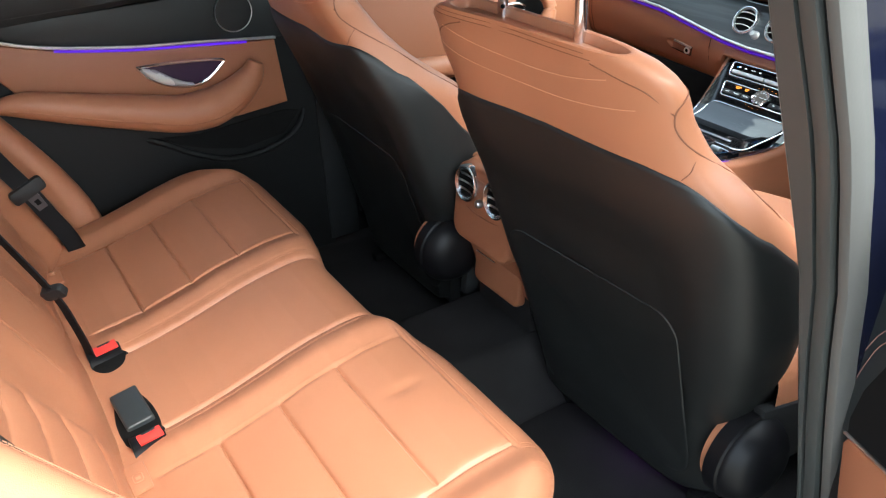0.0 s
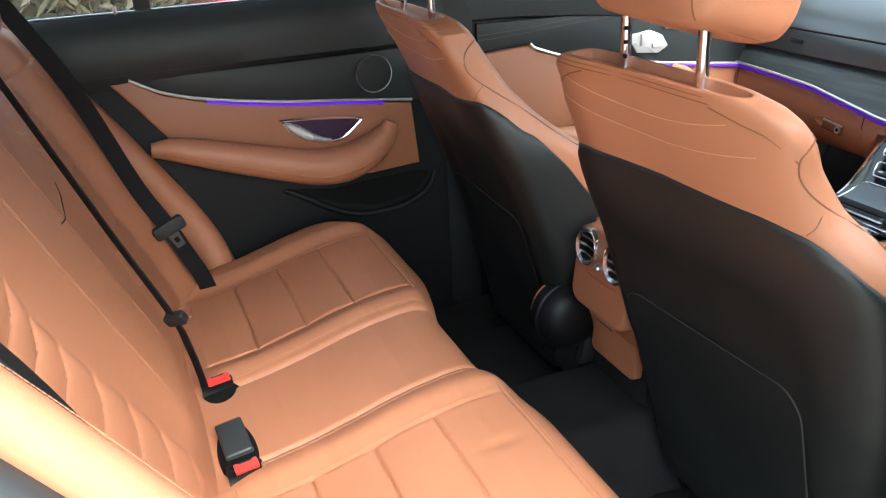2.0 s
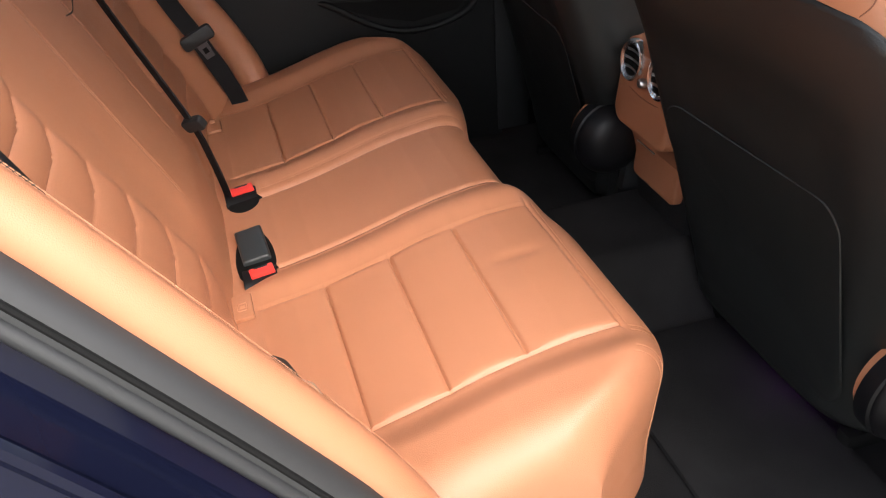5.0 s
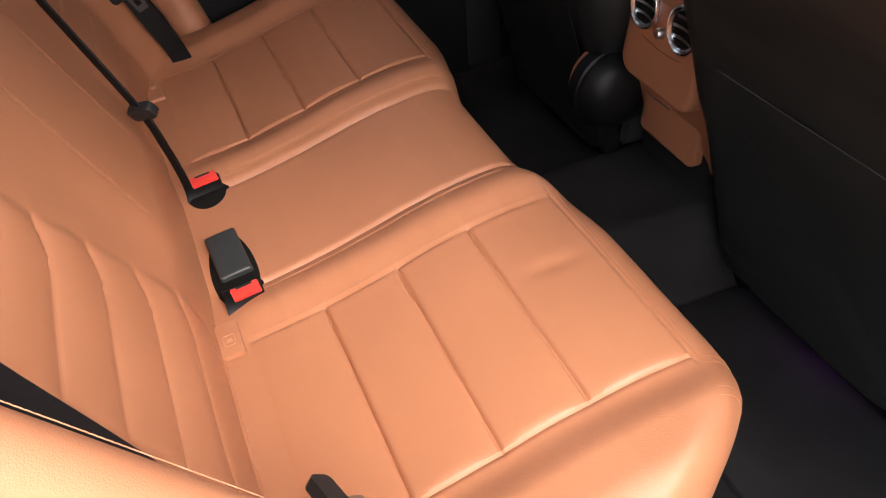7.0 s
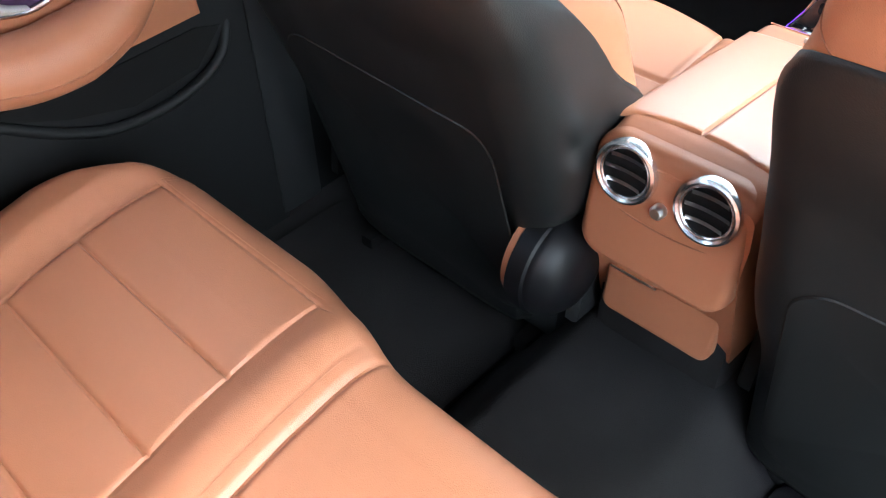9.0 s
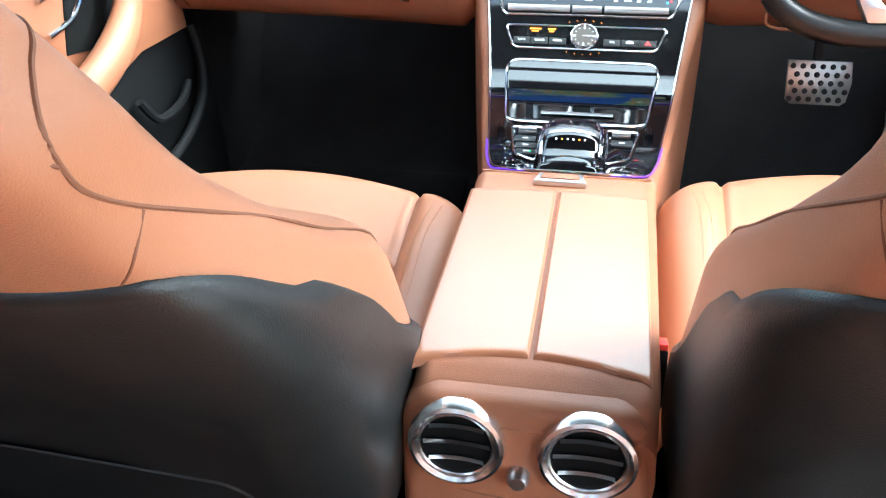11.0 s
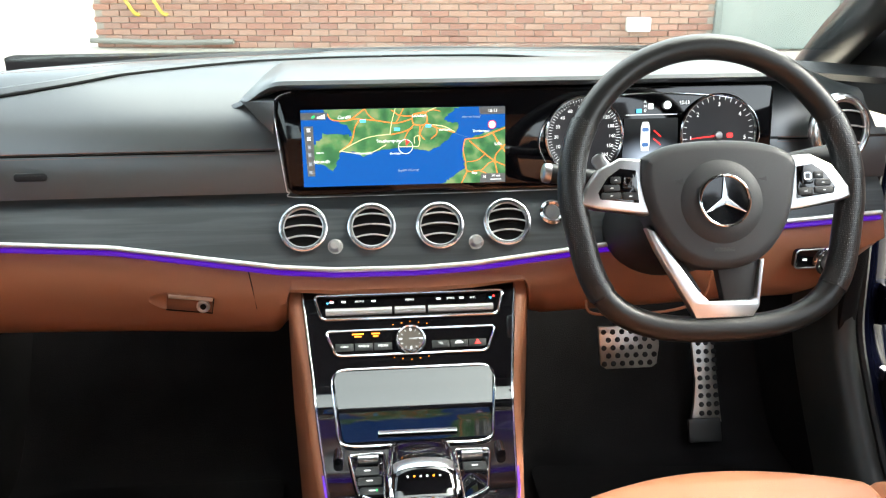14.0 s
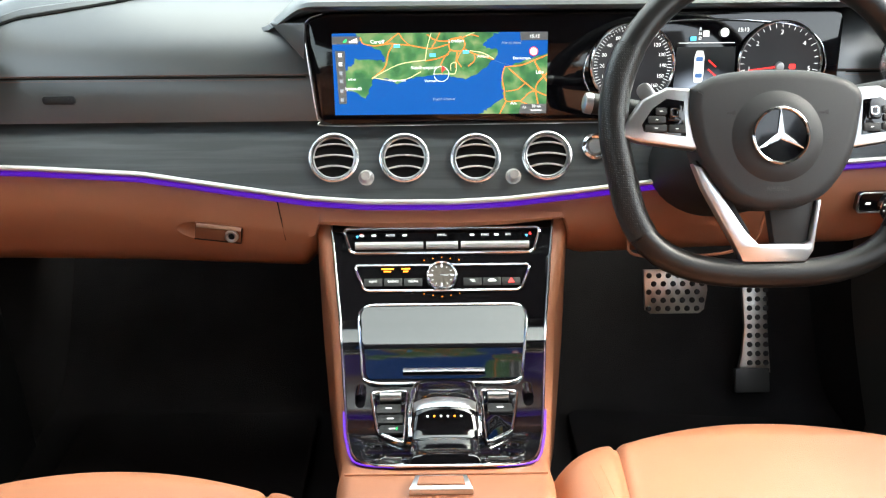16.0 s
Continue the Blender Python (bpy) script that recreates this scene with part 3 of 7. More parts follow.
def strip_z(x):
    return lerp(x, (-0.74, -0.574, -0.419, -0.263, -0.184, -0.105, 0.014, 0.094, 0.217, 0.35, 0.50, 0.74), (0.538, 0.533, 0.525, 0.505, 0.495, 0.490, 0.489, 0.492, 0.503, 0.515, 0.528, 0.54))


def strip_y(x):
    return 1.65 + 0.72 * (strip_z(x) - 0.495)


def sweep(x0, x1, prof, nx, material, name, label=""):
    n = len(prof(0.0)) - 1
    def f(u, v):
        x = x0 + (x1 - x0) * u
        p = prof(x)
        k = min(n, int(round(v * n)))
        return Vector((x, *p[k]))
    return part(name, grid(f, nx, n), material, dash, label)


def wind_y(x):
    return 2.17 - 0.56 * x * x


def pad_prof(x):
    raw = [(1.702, 0.590), (1.703, 0.600), (1.707, 0.625), (1.711, 0.645), (1.7135, 0.6495), (1.712, 0.654), (1.721, 0.673), (1.737, 0.694), (1.760, 0.714), (1.792, 0.730), (1.835, 0.743), (1.90, 0.750), (1.98, 0.746), (2.06, 0.738), (2.10, 0.730), (2.14, 0.71)]
    k = (wind_y(x) - 1.78) / 0.36
    return [((y if y < 1.78 else 1.78 + (y - 1.78) * k) + 0.012 * sm(-0.17, -0.10, x) * (1 - sm(0.50, 0.55, x)), z - 0.045 * sm(0.58, 0.75, abs(x)) * sm(1.712, 1.74, y)) for y, z in raw]


def pad_z(x, y):
    p = pad_prof(x)[8:]
    return float(np.interp(y, [q[0] for q in p], [q[1] for q in p]))


def crease_y(x):
    return sum(lerp(abs(x) + d, (0.0, 0.15, 0.27, 0.35, 0.43, 0.50, 0.577, 0.66), (1.935, 1.922, 1.888, 1.856, 1.820, 1.793, 1.775, 1.760)) for d in (-0.03, 0, 0.03)) / 3


sweep(-0.73, 0.73, pad_prof, 120, BLACK_LEATHER, "upper_pad", "black leather upper pad")
CREASE = np.linspace(-0.64, 0.56, 96)
part("defroster_strip", loft([[Vector((x, y, pad_z(x, y) + h)) for y, h in ((crease_y(x) + 0.002, -0.01), (crease_y(x) + 0.003, 0.002), (crease_y(x) + 0.010, 0.005), (wind_y(x) - 0.03, 0.006), (wind_y(x) - 0.015, -0.01))] for x in CREASE]), BLACK_LEATHER, dash, "black leather strip below the windscreen")
part("panel_gap", tube([(x, crease_y(x), pad_z(x, crease_y(x)) + 0.0005) for x in CREASE], 0.0028, 6), DARK, dash)


def trim_prof(x):
    z0, y0 = strip_z(x), strip_y(x)
    out = []
    for k in range(9):
        q = k / 8
        z = z0 + (0.596 - z0) * q
        out.append((1.65 + 0.72 * (z - 0.495) - 0.006 * math.sin(math.pi * q) + 0.012 * q ** 4, z))
    return out + [(1.74, 0.60)]


sweep(-0.73, 0.73, trim_prof, 120, WOOD, "wood_trim", "black open-pore ash wood trim")


def lower_prof(x):
    z0, y0 = strip_z(x) - 0.004, strip_y(x)
    bot = lerp(abs(x), (0.0, 0.169, 0.173, 0.178, 0.205, 0.3, 0.74), (0.440, 0.440, 0.428, 0.396, 0.388, 0.388, 0.392)) - (0.014 * sm(0.178, 0.20, -x) if x < 0 else -0.085 * sm(0.60, 0.76, x) ** 1.4)
    return [(y0 + 0.004, z0), (y0 - 0.002, z0 - 0.012), (y0 - 0.010, z0 - 0.03), (y0 - 0.011, 0.5 * (z0 + bot)), (y0 - 0.003, bot + 0.036), (y0 + 0.012, bot + 0.016), (y0 + 0.036, bot + 0.001), (1.95, bot - 0.01)]


sweep(-0.73, 0.73, lower_prof, 584, TAN_TRIM, "lower_panel", "tan lower dash panel with glovebox")
part("chrome_strip", tube([(x, strip_y(x) - 0.006, strip_z(x) + 0.0022) for x in np.linspace(-0.72, 0.72, 90)], 0.0040, 10), STRIP, dash, "thin satin chrome strip")
part("light_strip", tube([(x, strip_y(x) - 0.0045, strip_z(x) - 0.0066) for x in np.linspace(-0.72, 0.72, 90)], 0.0038, 8), INDIGO, dash, "violet ambient light strip")

# ---------- display housing ----------
SCR = fr((0, 1.7055, 0.6535), (1, 0, 0), (0, 0.155, 1))
display = thing("display_housing", "wide gloss black glass panel holding two displays", "screen")
hous = [(0.532, 0.08), (0.541, 0.077), (0.546, 0.068), (0.546, -0.03), (0.535, -0.055), (0.50, -0.065), (-0.150, -0.068), (-0.163, -0.064), (-0.170, -0.055), (-0.182, 0.055), (-0.180, 0.066), (-0.172, 0.073), (-0.15, 0.08)]
part("housing", plate([(x, y) for x, y in hous[::-1]], 0.03, SCR @ pose(0, 0, -0.001), 0.003), GLOSS, display)
SEA = mat("map_sea", (0.002, 0.006, 0.02), 0.3, emit=(0.004, 0.075, 0.33), power=0.22, spec=0.2)
part("screen", plate(rrect(0.292, 0.1095, 0.001), 0.001, SCR @ pose(0, 0, 0.0006)), SEA, display, "lit navigation map screen", smooth=False)

# ---------- steering wheel ----------
WC = Vector((0.375, 1.497, 0.645))
WF = fr(WC, (1, 0, 0), (0, 0.45, 1))
wheel = thing("steering_wheel", "black leather flat-bottomed steering wheel with silver spokes", "steering wheel")


part("stitching", join(*[stitches([(x, 1.7105, z) for x in np.linspace(a, b, 120)]) for a, b in ((-0.70, -0.19), (0.56, 0.70)) for z in (0.6462, 0.6535)]), STITCH_RED, dash, kind="stuff")
part("stitching", stitches([(x, crease_y(x) + 0.045, pad_z(x, crease_y(x) + 0.045) + 0.0060) for x in np.linspace(-0.62, 0.54, 160)], 0.006, 0.004, 0.0005), STITCH_RED, dash, kind="stuff")


for a, b in ((-0.70, -0.185), (0.56, 0.70)):
    part("panel_gap", tube([(x, 1.7128, 0.6497) for x in np.linspace(a, b, 12)], 0.0011, 6), DARK, dash)



def brow(x):
    q = sm(-0.250, -0.165, x)
    q2 = 1 - sm(0.56, 0.62, x)
    k = min(q, q2)
    return [Vector((x, y + 0.055 * (1 - k), z - 0.030 * (1 - q2) ** 2 - 0.042 * (1 - q) ** 1.2)) for y, z in ((1.76, 0.728), (1.715, 0.736), (1.700, 0.741), (1.696, 0.746), (1.700, 0.751), (1.73, 0.756), (1.80, 0.7585), (1.86, 0.756), (1.90, 0.748), (1.90, 0.735))]


part("screen_hood", loft([brow(x) for x in np.linspace(-0.250, 0.62, 70)]), BLACK_LEATHER, dash, "black leather hood over the displays")
ga, gb_, gc = Vector((-0.236, 1.748, 0.717)), Vector((-0.180, 1.706, 0.724)), Vector((-0.184, 1.7025, 0.674))
gus = bmesh.new()
gv = [gus.verts.new(p) for p in (ga, gb_, gc)] + [gus.verts.new(p + Vector((0, 0.04, 0))) for p in (ga, gb_, gc)]
for q in ((0, 1, 2), (5, 4, 3), (0, 2, 5, 3), (2, 1, 4, 5), (1, 0, 3, 4)):
    gus.faces.new([gv[k] for k in q])
bmesh.ops.recalc_face_normals(gus, faces=gus.faces)
bmesh.ops.bevel(gus, geom=gus.edges[:], offset=0.003, segments=2, profile=0.5, affect="EDGES")
part("hood_gusset", gus, BLACK_LEATHER, dash, "black leather gusset beside the display")
part("stitching", stitches([ga.lerp(gc, k / 20) + Vector((-0.001, -0.0015, -0.001)) for k in range(21)], 0.005, 0.003), GREY, dash, kind="stuff")
for x, y0 in ((-0.232, 0.0), (-0.712, 0.0)):
    pr = lower_prof(x)
    part("panel_gap", tube([(x + 0.004 * k, p[0] - 0.0005, p[1]) for k, p in enumerate(pr[:6])], 0.0009, 6), DARK, dash)
part("airbag_plate", plate(rrect(0.046, 0.012, 0.005), 0.004, fr((-0.527, 1.7045, 0.622), (1, 0, 0), (0, 0.15, 1)), 0.0015), BLACK_PLASTIC, dash)
part("raised_mark", box((0, 0, 0.0006), (0.036, 0.004, 0.0004), 0, m=fr((-0.527, 1.7045, 0.622), (1, 0, 0), (0, 0.15, 1))), BLACK_PLASTIC, dash)
# glovebox handle
GLOVE = mat("glovebox_latch_brown", (0.19, 0.070, 0.034), 0.42)
GH = fr((-0.315, 1.646, 0.447), (1, 0, -0.13), (0, 0.0, 1))
gb = part("glovebox_latch", plate([(-0.032, 0.011), (0.033, 0.011), (0.033, -0.013), (-0.032, -0.013)], 0.006, GH @ pose(0, 0, 0.0015), 0.002), GLOVE, dash)
part("latch_bar", box((0.002, 0.009, 0.003), (0.062, 0.005, 0.004), 0.001, m=GH), SATIN, gb, "satin silver latch edge")
lk = part("lock_barrel", lathe([(0.0045, 0.003), (0.0075, 0.0042), (0.0092, 0.0035), (0.0098, 0.0)], GH @ pose(0.020, -0.003, 0.001), 24), SATIN, gb)
part("keyhole", lathe([(0, 0.0028), (0.0075, 0.0028)], GH @ pose(0.020, -0.003, 0.001), 20), DARK, lk)
part("plate_edge", tube([GH @ Vector(p) for p in ((-0.032, -0.013, 0.0015), (0.033, -0.013, 0.0015), (0.034, 0.010, 0.0015))], 0.0009, 6), DARK, gb)
part("finger_recess", grid(lambda u, v: GH @ Vector((-0.058 + 0.028 * u + 0.002, (2 * v - 1) * 0.0125 * math.sin(math.pi * (0.5 * u + 0.02)) ** 0.6, 0.0012 - 0.0055 * u ** 0.5 * (1 - (2 * v - 1) ** 2))), 16, 12), TAN_TRIM, gb)


# ---------- vents ----------
TOGGLE = mat("toggle_silver", (0.62, 0.62, 0.61), 0.27, 0.6)
VENT_SILVER = mat("vent_silver", (0.80, 0.81, 0.82), 0.24, 1.0, vary=0.03)


def vent(parent, m, R, slats=3, cross=False):
    v = part("air_vent", lathe([(R * 0.80, 0.0), (R * 0.82, 0.005), (R * 0.845, 0.0075), (R * 0.875, 0.0065), (R * 0.885, 0.0055), (R * 0.90, 0.0066), (R * 0.95, 0.0058), (R, 0.002), (R * 1.0, -0.006)], m, 48), VENT_SILVER, parent, "round air vent with chrome ring")
    part("well", lathe([(0, 0.0012), (R * 0.7, 0.0012), (R * 0.80, 0.002), (R * 0.81, 0.003)], m, 32), DARK, v)
    part("inner_ring", lathe([(R * 0.75, 0.002), (R * 0.76, 0.0048), (R * 0.79, 0.0052), (R * 0.81, 0.002)], m, 40), SATIN, v)
    for k in range(slats):
        yy = R * 0.42 * (k - (slats - 1) / 2)
        half = math.sqrt((R * 0.76) ** 2 - yy * yy)
        pts = [m @ Vector((half * (q / 8 - 1), yy + 0.10 * R * (1 - (q / 8 - 1) ** 2), 0.0042 + 0.0015 * (1 - (q / 8 - 1) ** 2))) for q in range(17)]
        part("slat", tube(pts, 0.0015, 6, up=m.to_3x3() @ Vector((0, 0, 1)), flat=0.9), SILVER_PAINT, v)
        back = grid(lambda a, b: m @ Vector((half * (2 * a - 1), yy + 0.10 * R * (1 - (2 * a - 1) ** 2) - 0.0045 * b, 0.0042 - 0.0028 * b)), 12, 1)
        part("blade", back, DARK, v)
    return v


VF = lambda x, z: fr((x, 1.65 + 0.72 * (z - 0.495) - 0.006, z), (1, 0, 0), (0, 0.60, 1))
for x, z in ((-0.149, 0.543), (-0.051, 0.542), (0.048, 0.541), (0.147, 0.543)):
    vent(dash, VF(x, z), 0.0365)
for x in (-0.104, 0.100):
    kn = part("vent_knob", lathe([(0, 0.016), (0.006, 0.0155), (0.0085, 0.012), (0.009, 0.002), (0.011, 0.0), (0.011, -0.004)], VF(x, 0.520), 24), TOGGLE, dash, "small satin silver knob")
vent(dash, fr((-0.645, 1.688, 0.652), (1, -0.25, 0), (0, 0.2, 1)), 0.053)
vent(dash, fr((0.640, 1.688, 0.668), (1, 0.25, 0), (0, 0.2, 1)), 0.053)
sb = part("start_button", lathe([(0.012, 0.006), (0.015, 0.008), (0.0185, 0.006), (0.0195, 0.0), (0.0195, -0.006)], VF(0.215, 0.553), 32), CHROME, dash)
part("button_cap", lathe([(0, 0.0075), (0.010, 0.007), (0.0118, 0.004), (0.012, 0)], VF(0.215, 0.553), 28), SATIN, sb)

# ---------- map on the centre display ----------
LAND = mat("map_land", (0.02, 0.08, 0.03), 0.5, emit=(0.040, 0.135, 0.050), power=0.22, vary=0.5, blotch=60)
ln, ll = LAND.node_tree.nodes, LAND.node_tree.links
patch = ln.new("ShaderNodeTexNoise")
patch.inputs["Scale"].default_value, patch.inputs["Detail"].default_value = 55, 8
ltc = ln.new("ShaderNodeTexCoord")
ll.new(ltc.outputs["Object"], patch.inputs["Vector"])
lramp = ln.new("ShaderNodeValToRGB")
for k, (q, c) in enumerate(((0.36, (0.020, 0.085, 0.035)), (0.50, (0.055, 0.165, 0.055)), (0.66, (0.20, 0.25, 0.11)))):
    e = lramp.color_ramp.elements[k] if k < 2 else lramp.color_ramp.elements.new(q)
    e.position, e.color = q, (*c, 1)
ll.new(patch.outputs[0], lramp.inputs[0])
ll.new(lramp.outputs[0], ln["Principled BSDF"].inputs["Emission Color"])
ROAD = mat("map_road", (0.3, 0.1, 0.02), 0.5, emit=(0.95, 0.20, 0.035), power=0.22)
ROAD2 = mat("map_road_minor", (0.3, 0.3, 0.2), 0.5, emit=(0.85, 0.80, 0.38), power=0.22)
WHITE_LIT = mat("lit_white", (0.5, 0.5, 0.5), 0.5, emit=(0.9, 0.92, 0.95), power=0.22)
GREY_LIT = mat("lit_grey", (0.1, 0.1, 0.1), 0.5, emit=(0.05, 0.055, 0.06), power=0.22)
DIM_LIT = mat("lit_dim", (0.1, 0.1, 0.1), 0.5, emit=(0.25, 0.28, 0.33), power=0.22)
AMBER = mat("lit_amber", (0.3, 0.1, 0.0), 0.5, emit=(1.0, 0.28, 0.02), power=0.35)
RED_LIT = mat("lit_red", (0.4, 0.02, 0.02), 0.5, emit=(1.0, 0.03, 0.03), power=0.26)
SIGN_BLUE = mat("lit_blue", (0.02, 0.2, 0.5), 0.5, emit=(0.12, 0.55, 0.95), power=0.22)
GREEN_LIT = mat("lit_green", (0.02, 0.4, 0.1), 0.5, emit=(0.05, 0.85, 0.2), power=0.22)


def ms(u, v, h=0.0):
    """A place on the centre display: u from its left edge, v from its top, both 0 to 1."""
    return SCR @ Vector((-0.146 + 0.292 * u, 0.05475 - 0.1095 * v, 0.0008 + h))


def flat(name, uv, h, material, parent):
    bm = bmesh.new()
    f = bm.faces.new([bm.verts.new(ms(u, v, h)) for u, v in uv])
    bm.normal_update()
    if f.normal.y > 0:
        bmesh.ops.reverse_faces(bm, faces=[f])
    bmesh.ops.triangulate(bm, faces=bm.faces[:])
    return part(name, bm, material, parent, smooth=False)


def ribbon(name, uv, w, h, material, parent):
    pts = smooth_path([ms(u, v, h) for u, v in uv], 6 * len(uv))
    up = SCR.to_3x3() @ Vector((0, 0, 1))
    bm = bmesh.new()
    rows = []
    for i, p in enumerate(pts):
        t = (pts[min(i + 1, len(pts) - 1)] - pts[max(i - 1, 0)]).normalized()
        s = up.cross(t).normalized() * w
        rows.append((bm.verts.new(p - s), bm.verts.new(p + s)))
    for a, b in zip(rows, rows[1:]):
        bm.faces.new((a[0], b[0], b[1], a[1]))
    return part(name, bm, material, parent, smooth=False)


def crinkle(pts, amp=0.008, n=5):
    """Breaks straight runs of a coastline."""
    rnd, out = random.Random(3), []
    for a, b in zip(pts, pts[1:] + pts[:1]):
        edge_run = (a[0] in (0, 1) and a[0] == b[0]) or (a[1] in (0, 1) and a[1] == b[1])
        for k in range(n):
            q = k / n
            j = 0 if edge_run or k == 0 else amp
            out.append((min(1, max(0, a[0] + (b[0] - a[0]) * q + rnd.uniform(-j, j))), min(1, max(0, a[1] + (b[1] - a[1]) * q + rnd.uniform(-2 * j, 2 * j)))))
    return out


# coast of southern England, with the channel and the far shore
flat("land", crinkle([(0.11, 0.0), (0.15, 0.14), (0.22, 0.20), (0.245, 0.34), (0.21, 0.33), (0.10, 0.30), (0.09, 0.38), (0.045, 0.46), (0.05, 0.66), (0.15, 0.80), (0.165, 0.68), (0.19, 0.55), (0.26, 0.56), (0.30, 0.62), (0.36, 0.55), (0.43, 0.53), (0.50, 0.50), (0.58, 0.55), (0.62, 0.57), (0.70, 0.44), (0.755, 0.33), (0.765, 0.20), (0.72, 0.19), (0.70, 0.14), (0.74, 0.06), (0.77, 0.0)]), 0.0002, LAND, display)
flat("land", crinkle([(1.0, 0.26), (0.88, 0.36), (0.80, 0.42), (0.785, 0.60), (0.80, 0.80), (0.72, 0.93), (0.68, 1.0), (1.0, 1.0)]), 0.0002, LAND, display)
for uv in ([(0.13, 0.05), (0.15, 0.13), (0.23, 0.14), (0.31, 0.0)], [(0.23, 0.14), (0.28, 0.13), (0.26, 0.24), (0.24, 0.42), (0.18, 0.55)], [(0.28, 0.13), (0.36, 0.15), (0.46, 0.19), (0.54, 0.14)], [(0.44, 0.02), (0.48, 0.09), (0.54, 0.10), (0.60, 0.05)],
           [(0.54, 0.14), (0.55, 0.21), (0.60, 0.22), (0.615, 0.14), (0.60, 0.07), (0.55, 0.08), (0.54, 0.14)], [(0.615, 0.20), (0.66, 0.26), (0.70, 0.29), (0.75, 0.33)], [(0.54, 0.26), (0.49, 0.31), (0.43, 0.34)], [(0.58, 0.22), (0.575, 0.34), (0.57, 0.42)],
           [(0.80, 0.42), (0.88, 0.40), (0.94, 0.34), (1.0, 0.28)], [(0.80, 0.42), (0.79, 0.55), (0.80, 0.70), (0.81, 0.84), (0.87, 0.84)], [(0.82, 0.44), (0.90, 0.62), (0.95, 0.72), (1.0, 0.78)], [(0.81, 0.84), (0.78, 1.0)], [(1.0, 0.50), (0.95, 0.66), (0.96, 0.88)], [(0.94, 0.36), (1.0, 0.60)]):
    ribbon("road", uv, 0.0007, 0.0004, ROAD, display)
for uv in ([(0.31, 0.0), (0.33, 0.08), (0.36, 0.15)], [(0.46, 0.19), (0.48, 0.10), (0.50, 0.0)], [(0.60, 0.07), (0.64, 0.03), (0.68, 0.05)], [(0.55, 0.21), (0.52, 0.30), (0.50, 0.40)], [(0.60, 0.22), (0.58, 0.33), (0.60, 0.42)], [(0.66, 0.26), (0.66, 0.34), (0.63, 0.41)],
           [(0.88, 0.84), (0.92, 0.74), (0.95, 0.72)], [(0.90, 0.62), (0.86, 0.70), (0.81, 0.72)], [(0.94, 0.34), (0.96, 0.46), (0.99, 0.55)], [(0.87, 0.84), (0.93, 0.90), (1.0, 0.93)]):
    ribbon("road", uv, 0.0005, 0.00042, ROAD, display)
for uv in ([(0.46, 0.0), (0.44, 0.18), (0.43, 0.34)], [(0.18, 0.55), (0.24, 0.46), (0.32, 0.37), (0.43, 0.33)], [(0.19, 0.54), (0.26, 0.57), (0.34, 0.56), (0.41, 0.47)], [(0.62, 0.04), (0.66, 0.0)], [(0.47, 0.50), (0.54, 0.50), (0.57, 0.49), (0.575, 0.37), (0.55, 0.38), (0.55, 0.46)], [(0.64, 0.22), (0.70, 0.25), (0.75, 0.32)]):
    ribbon("road", uv, 0.00045, 0.00045, ROAD2, display)
for k in range(7):
    ribbon("ferry_dash", [(0.755 + 0.012 * k, 0.345 + 0.01 * k), (0.760 + 0.012 * k, 0.349 + 0.01 * k)], 0.0003, 0.0004, DIM_LIT, display)
SF = SCR.to_3x3().to_4x4()


def map_text(body, u, v, size, material=WHITE_LIT, shear=0.0):
    lettering("place_name", body, size, Matrix.Translation(ms(u, v, 0.0007)) @ SF, material, display, shear=shear)


for body, u, v, size in (("Cardiff", 0.21, 0.105, 0.0068), ("London", 0.575, 0.10, 0.0068), ("Southampton", 0.425, 0.42, 0.0066), ("lymouth", 0.092, 0.67, 0.0068), ("Weymouth", 0.30, 0.575, 0.005), ("Ventnor", 0.455, 0.585, 0.005), ("Ashford", 0.70, 0.29, 0.005), ("Dunkerque", 0.88, 0.315, 0.0052), ("Lille", 0.965, 0.49, 0.0066), ("Am", 0.845, 0.87, 0.006), ("eston", 0.085, 0.555, 0.0048)):
    map_text(body, u, v, size)
map_text("English Channel", 0.515, 0.81, 0.0048, DIM_LIT, 0.3)
map_text("Mer du Nord", 0.83, 0.13, 0.0048, DIM_LIT, 0.3)
flat("status_bar", [(0, 0.035), (0.12, 0.035), (0.13, 0.06), (0.12, 0.13), (0.0, 0.13)], 0.0006, GREY_LIT, display)
flat("clock_bar", [(0.87, 0.0), (1, 0.0), (1, 0.10), (0.875, 0.10)], 0.0006, GREY_LIT, display)
flat("scale_bar", [(0.88, 0.88), (1, 0.88), (1, 1), (0.87, 1)], 0.0006, GREY_LIT, display)
flat("tool_bar", [(0.012, 0.21), (0.058, 0.21), (0.058, 0.86), (0.022, 0.86)], 0.0006, GREY_LIT, display)
map_text("15:13", 0.938, 0.055, 0.0062)
map_text("N", 0.895, 0.925, 0.0055)
map_text("20 mi", 0.952, 0.91, 0.0055)
flat("scale_line", [(0.925, 0.955), (0.98, 0.955), (0.98, 0.965), (0.925, 0.965)], 0.0007, WHITE_LIT, display)
for k in range(4):
    flat("signal_mark", [(0.08 + 0.01 * k, 0.09 - 0.01 * k), (0.087 + 0.01 * k, 0.09 - 0.01 * k), (0.087 + 0.01 * k, 0.115), (0.08 + 0.01 * k, 0.115)], 0.0008, WHITE_LIT, display)
flat("status_leaf", [(0.05, 0.11), (0.058, 0.075), (0.07, 0.07), (0.065, 0.105)], 0.0008, GREEN_LIT, display)
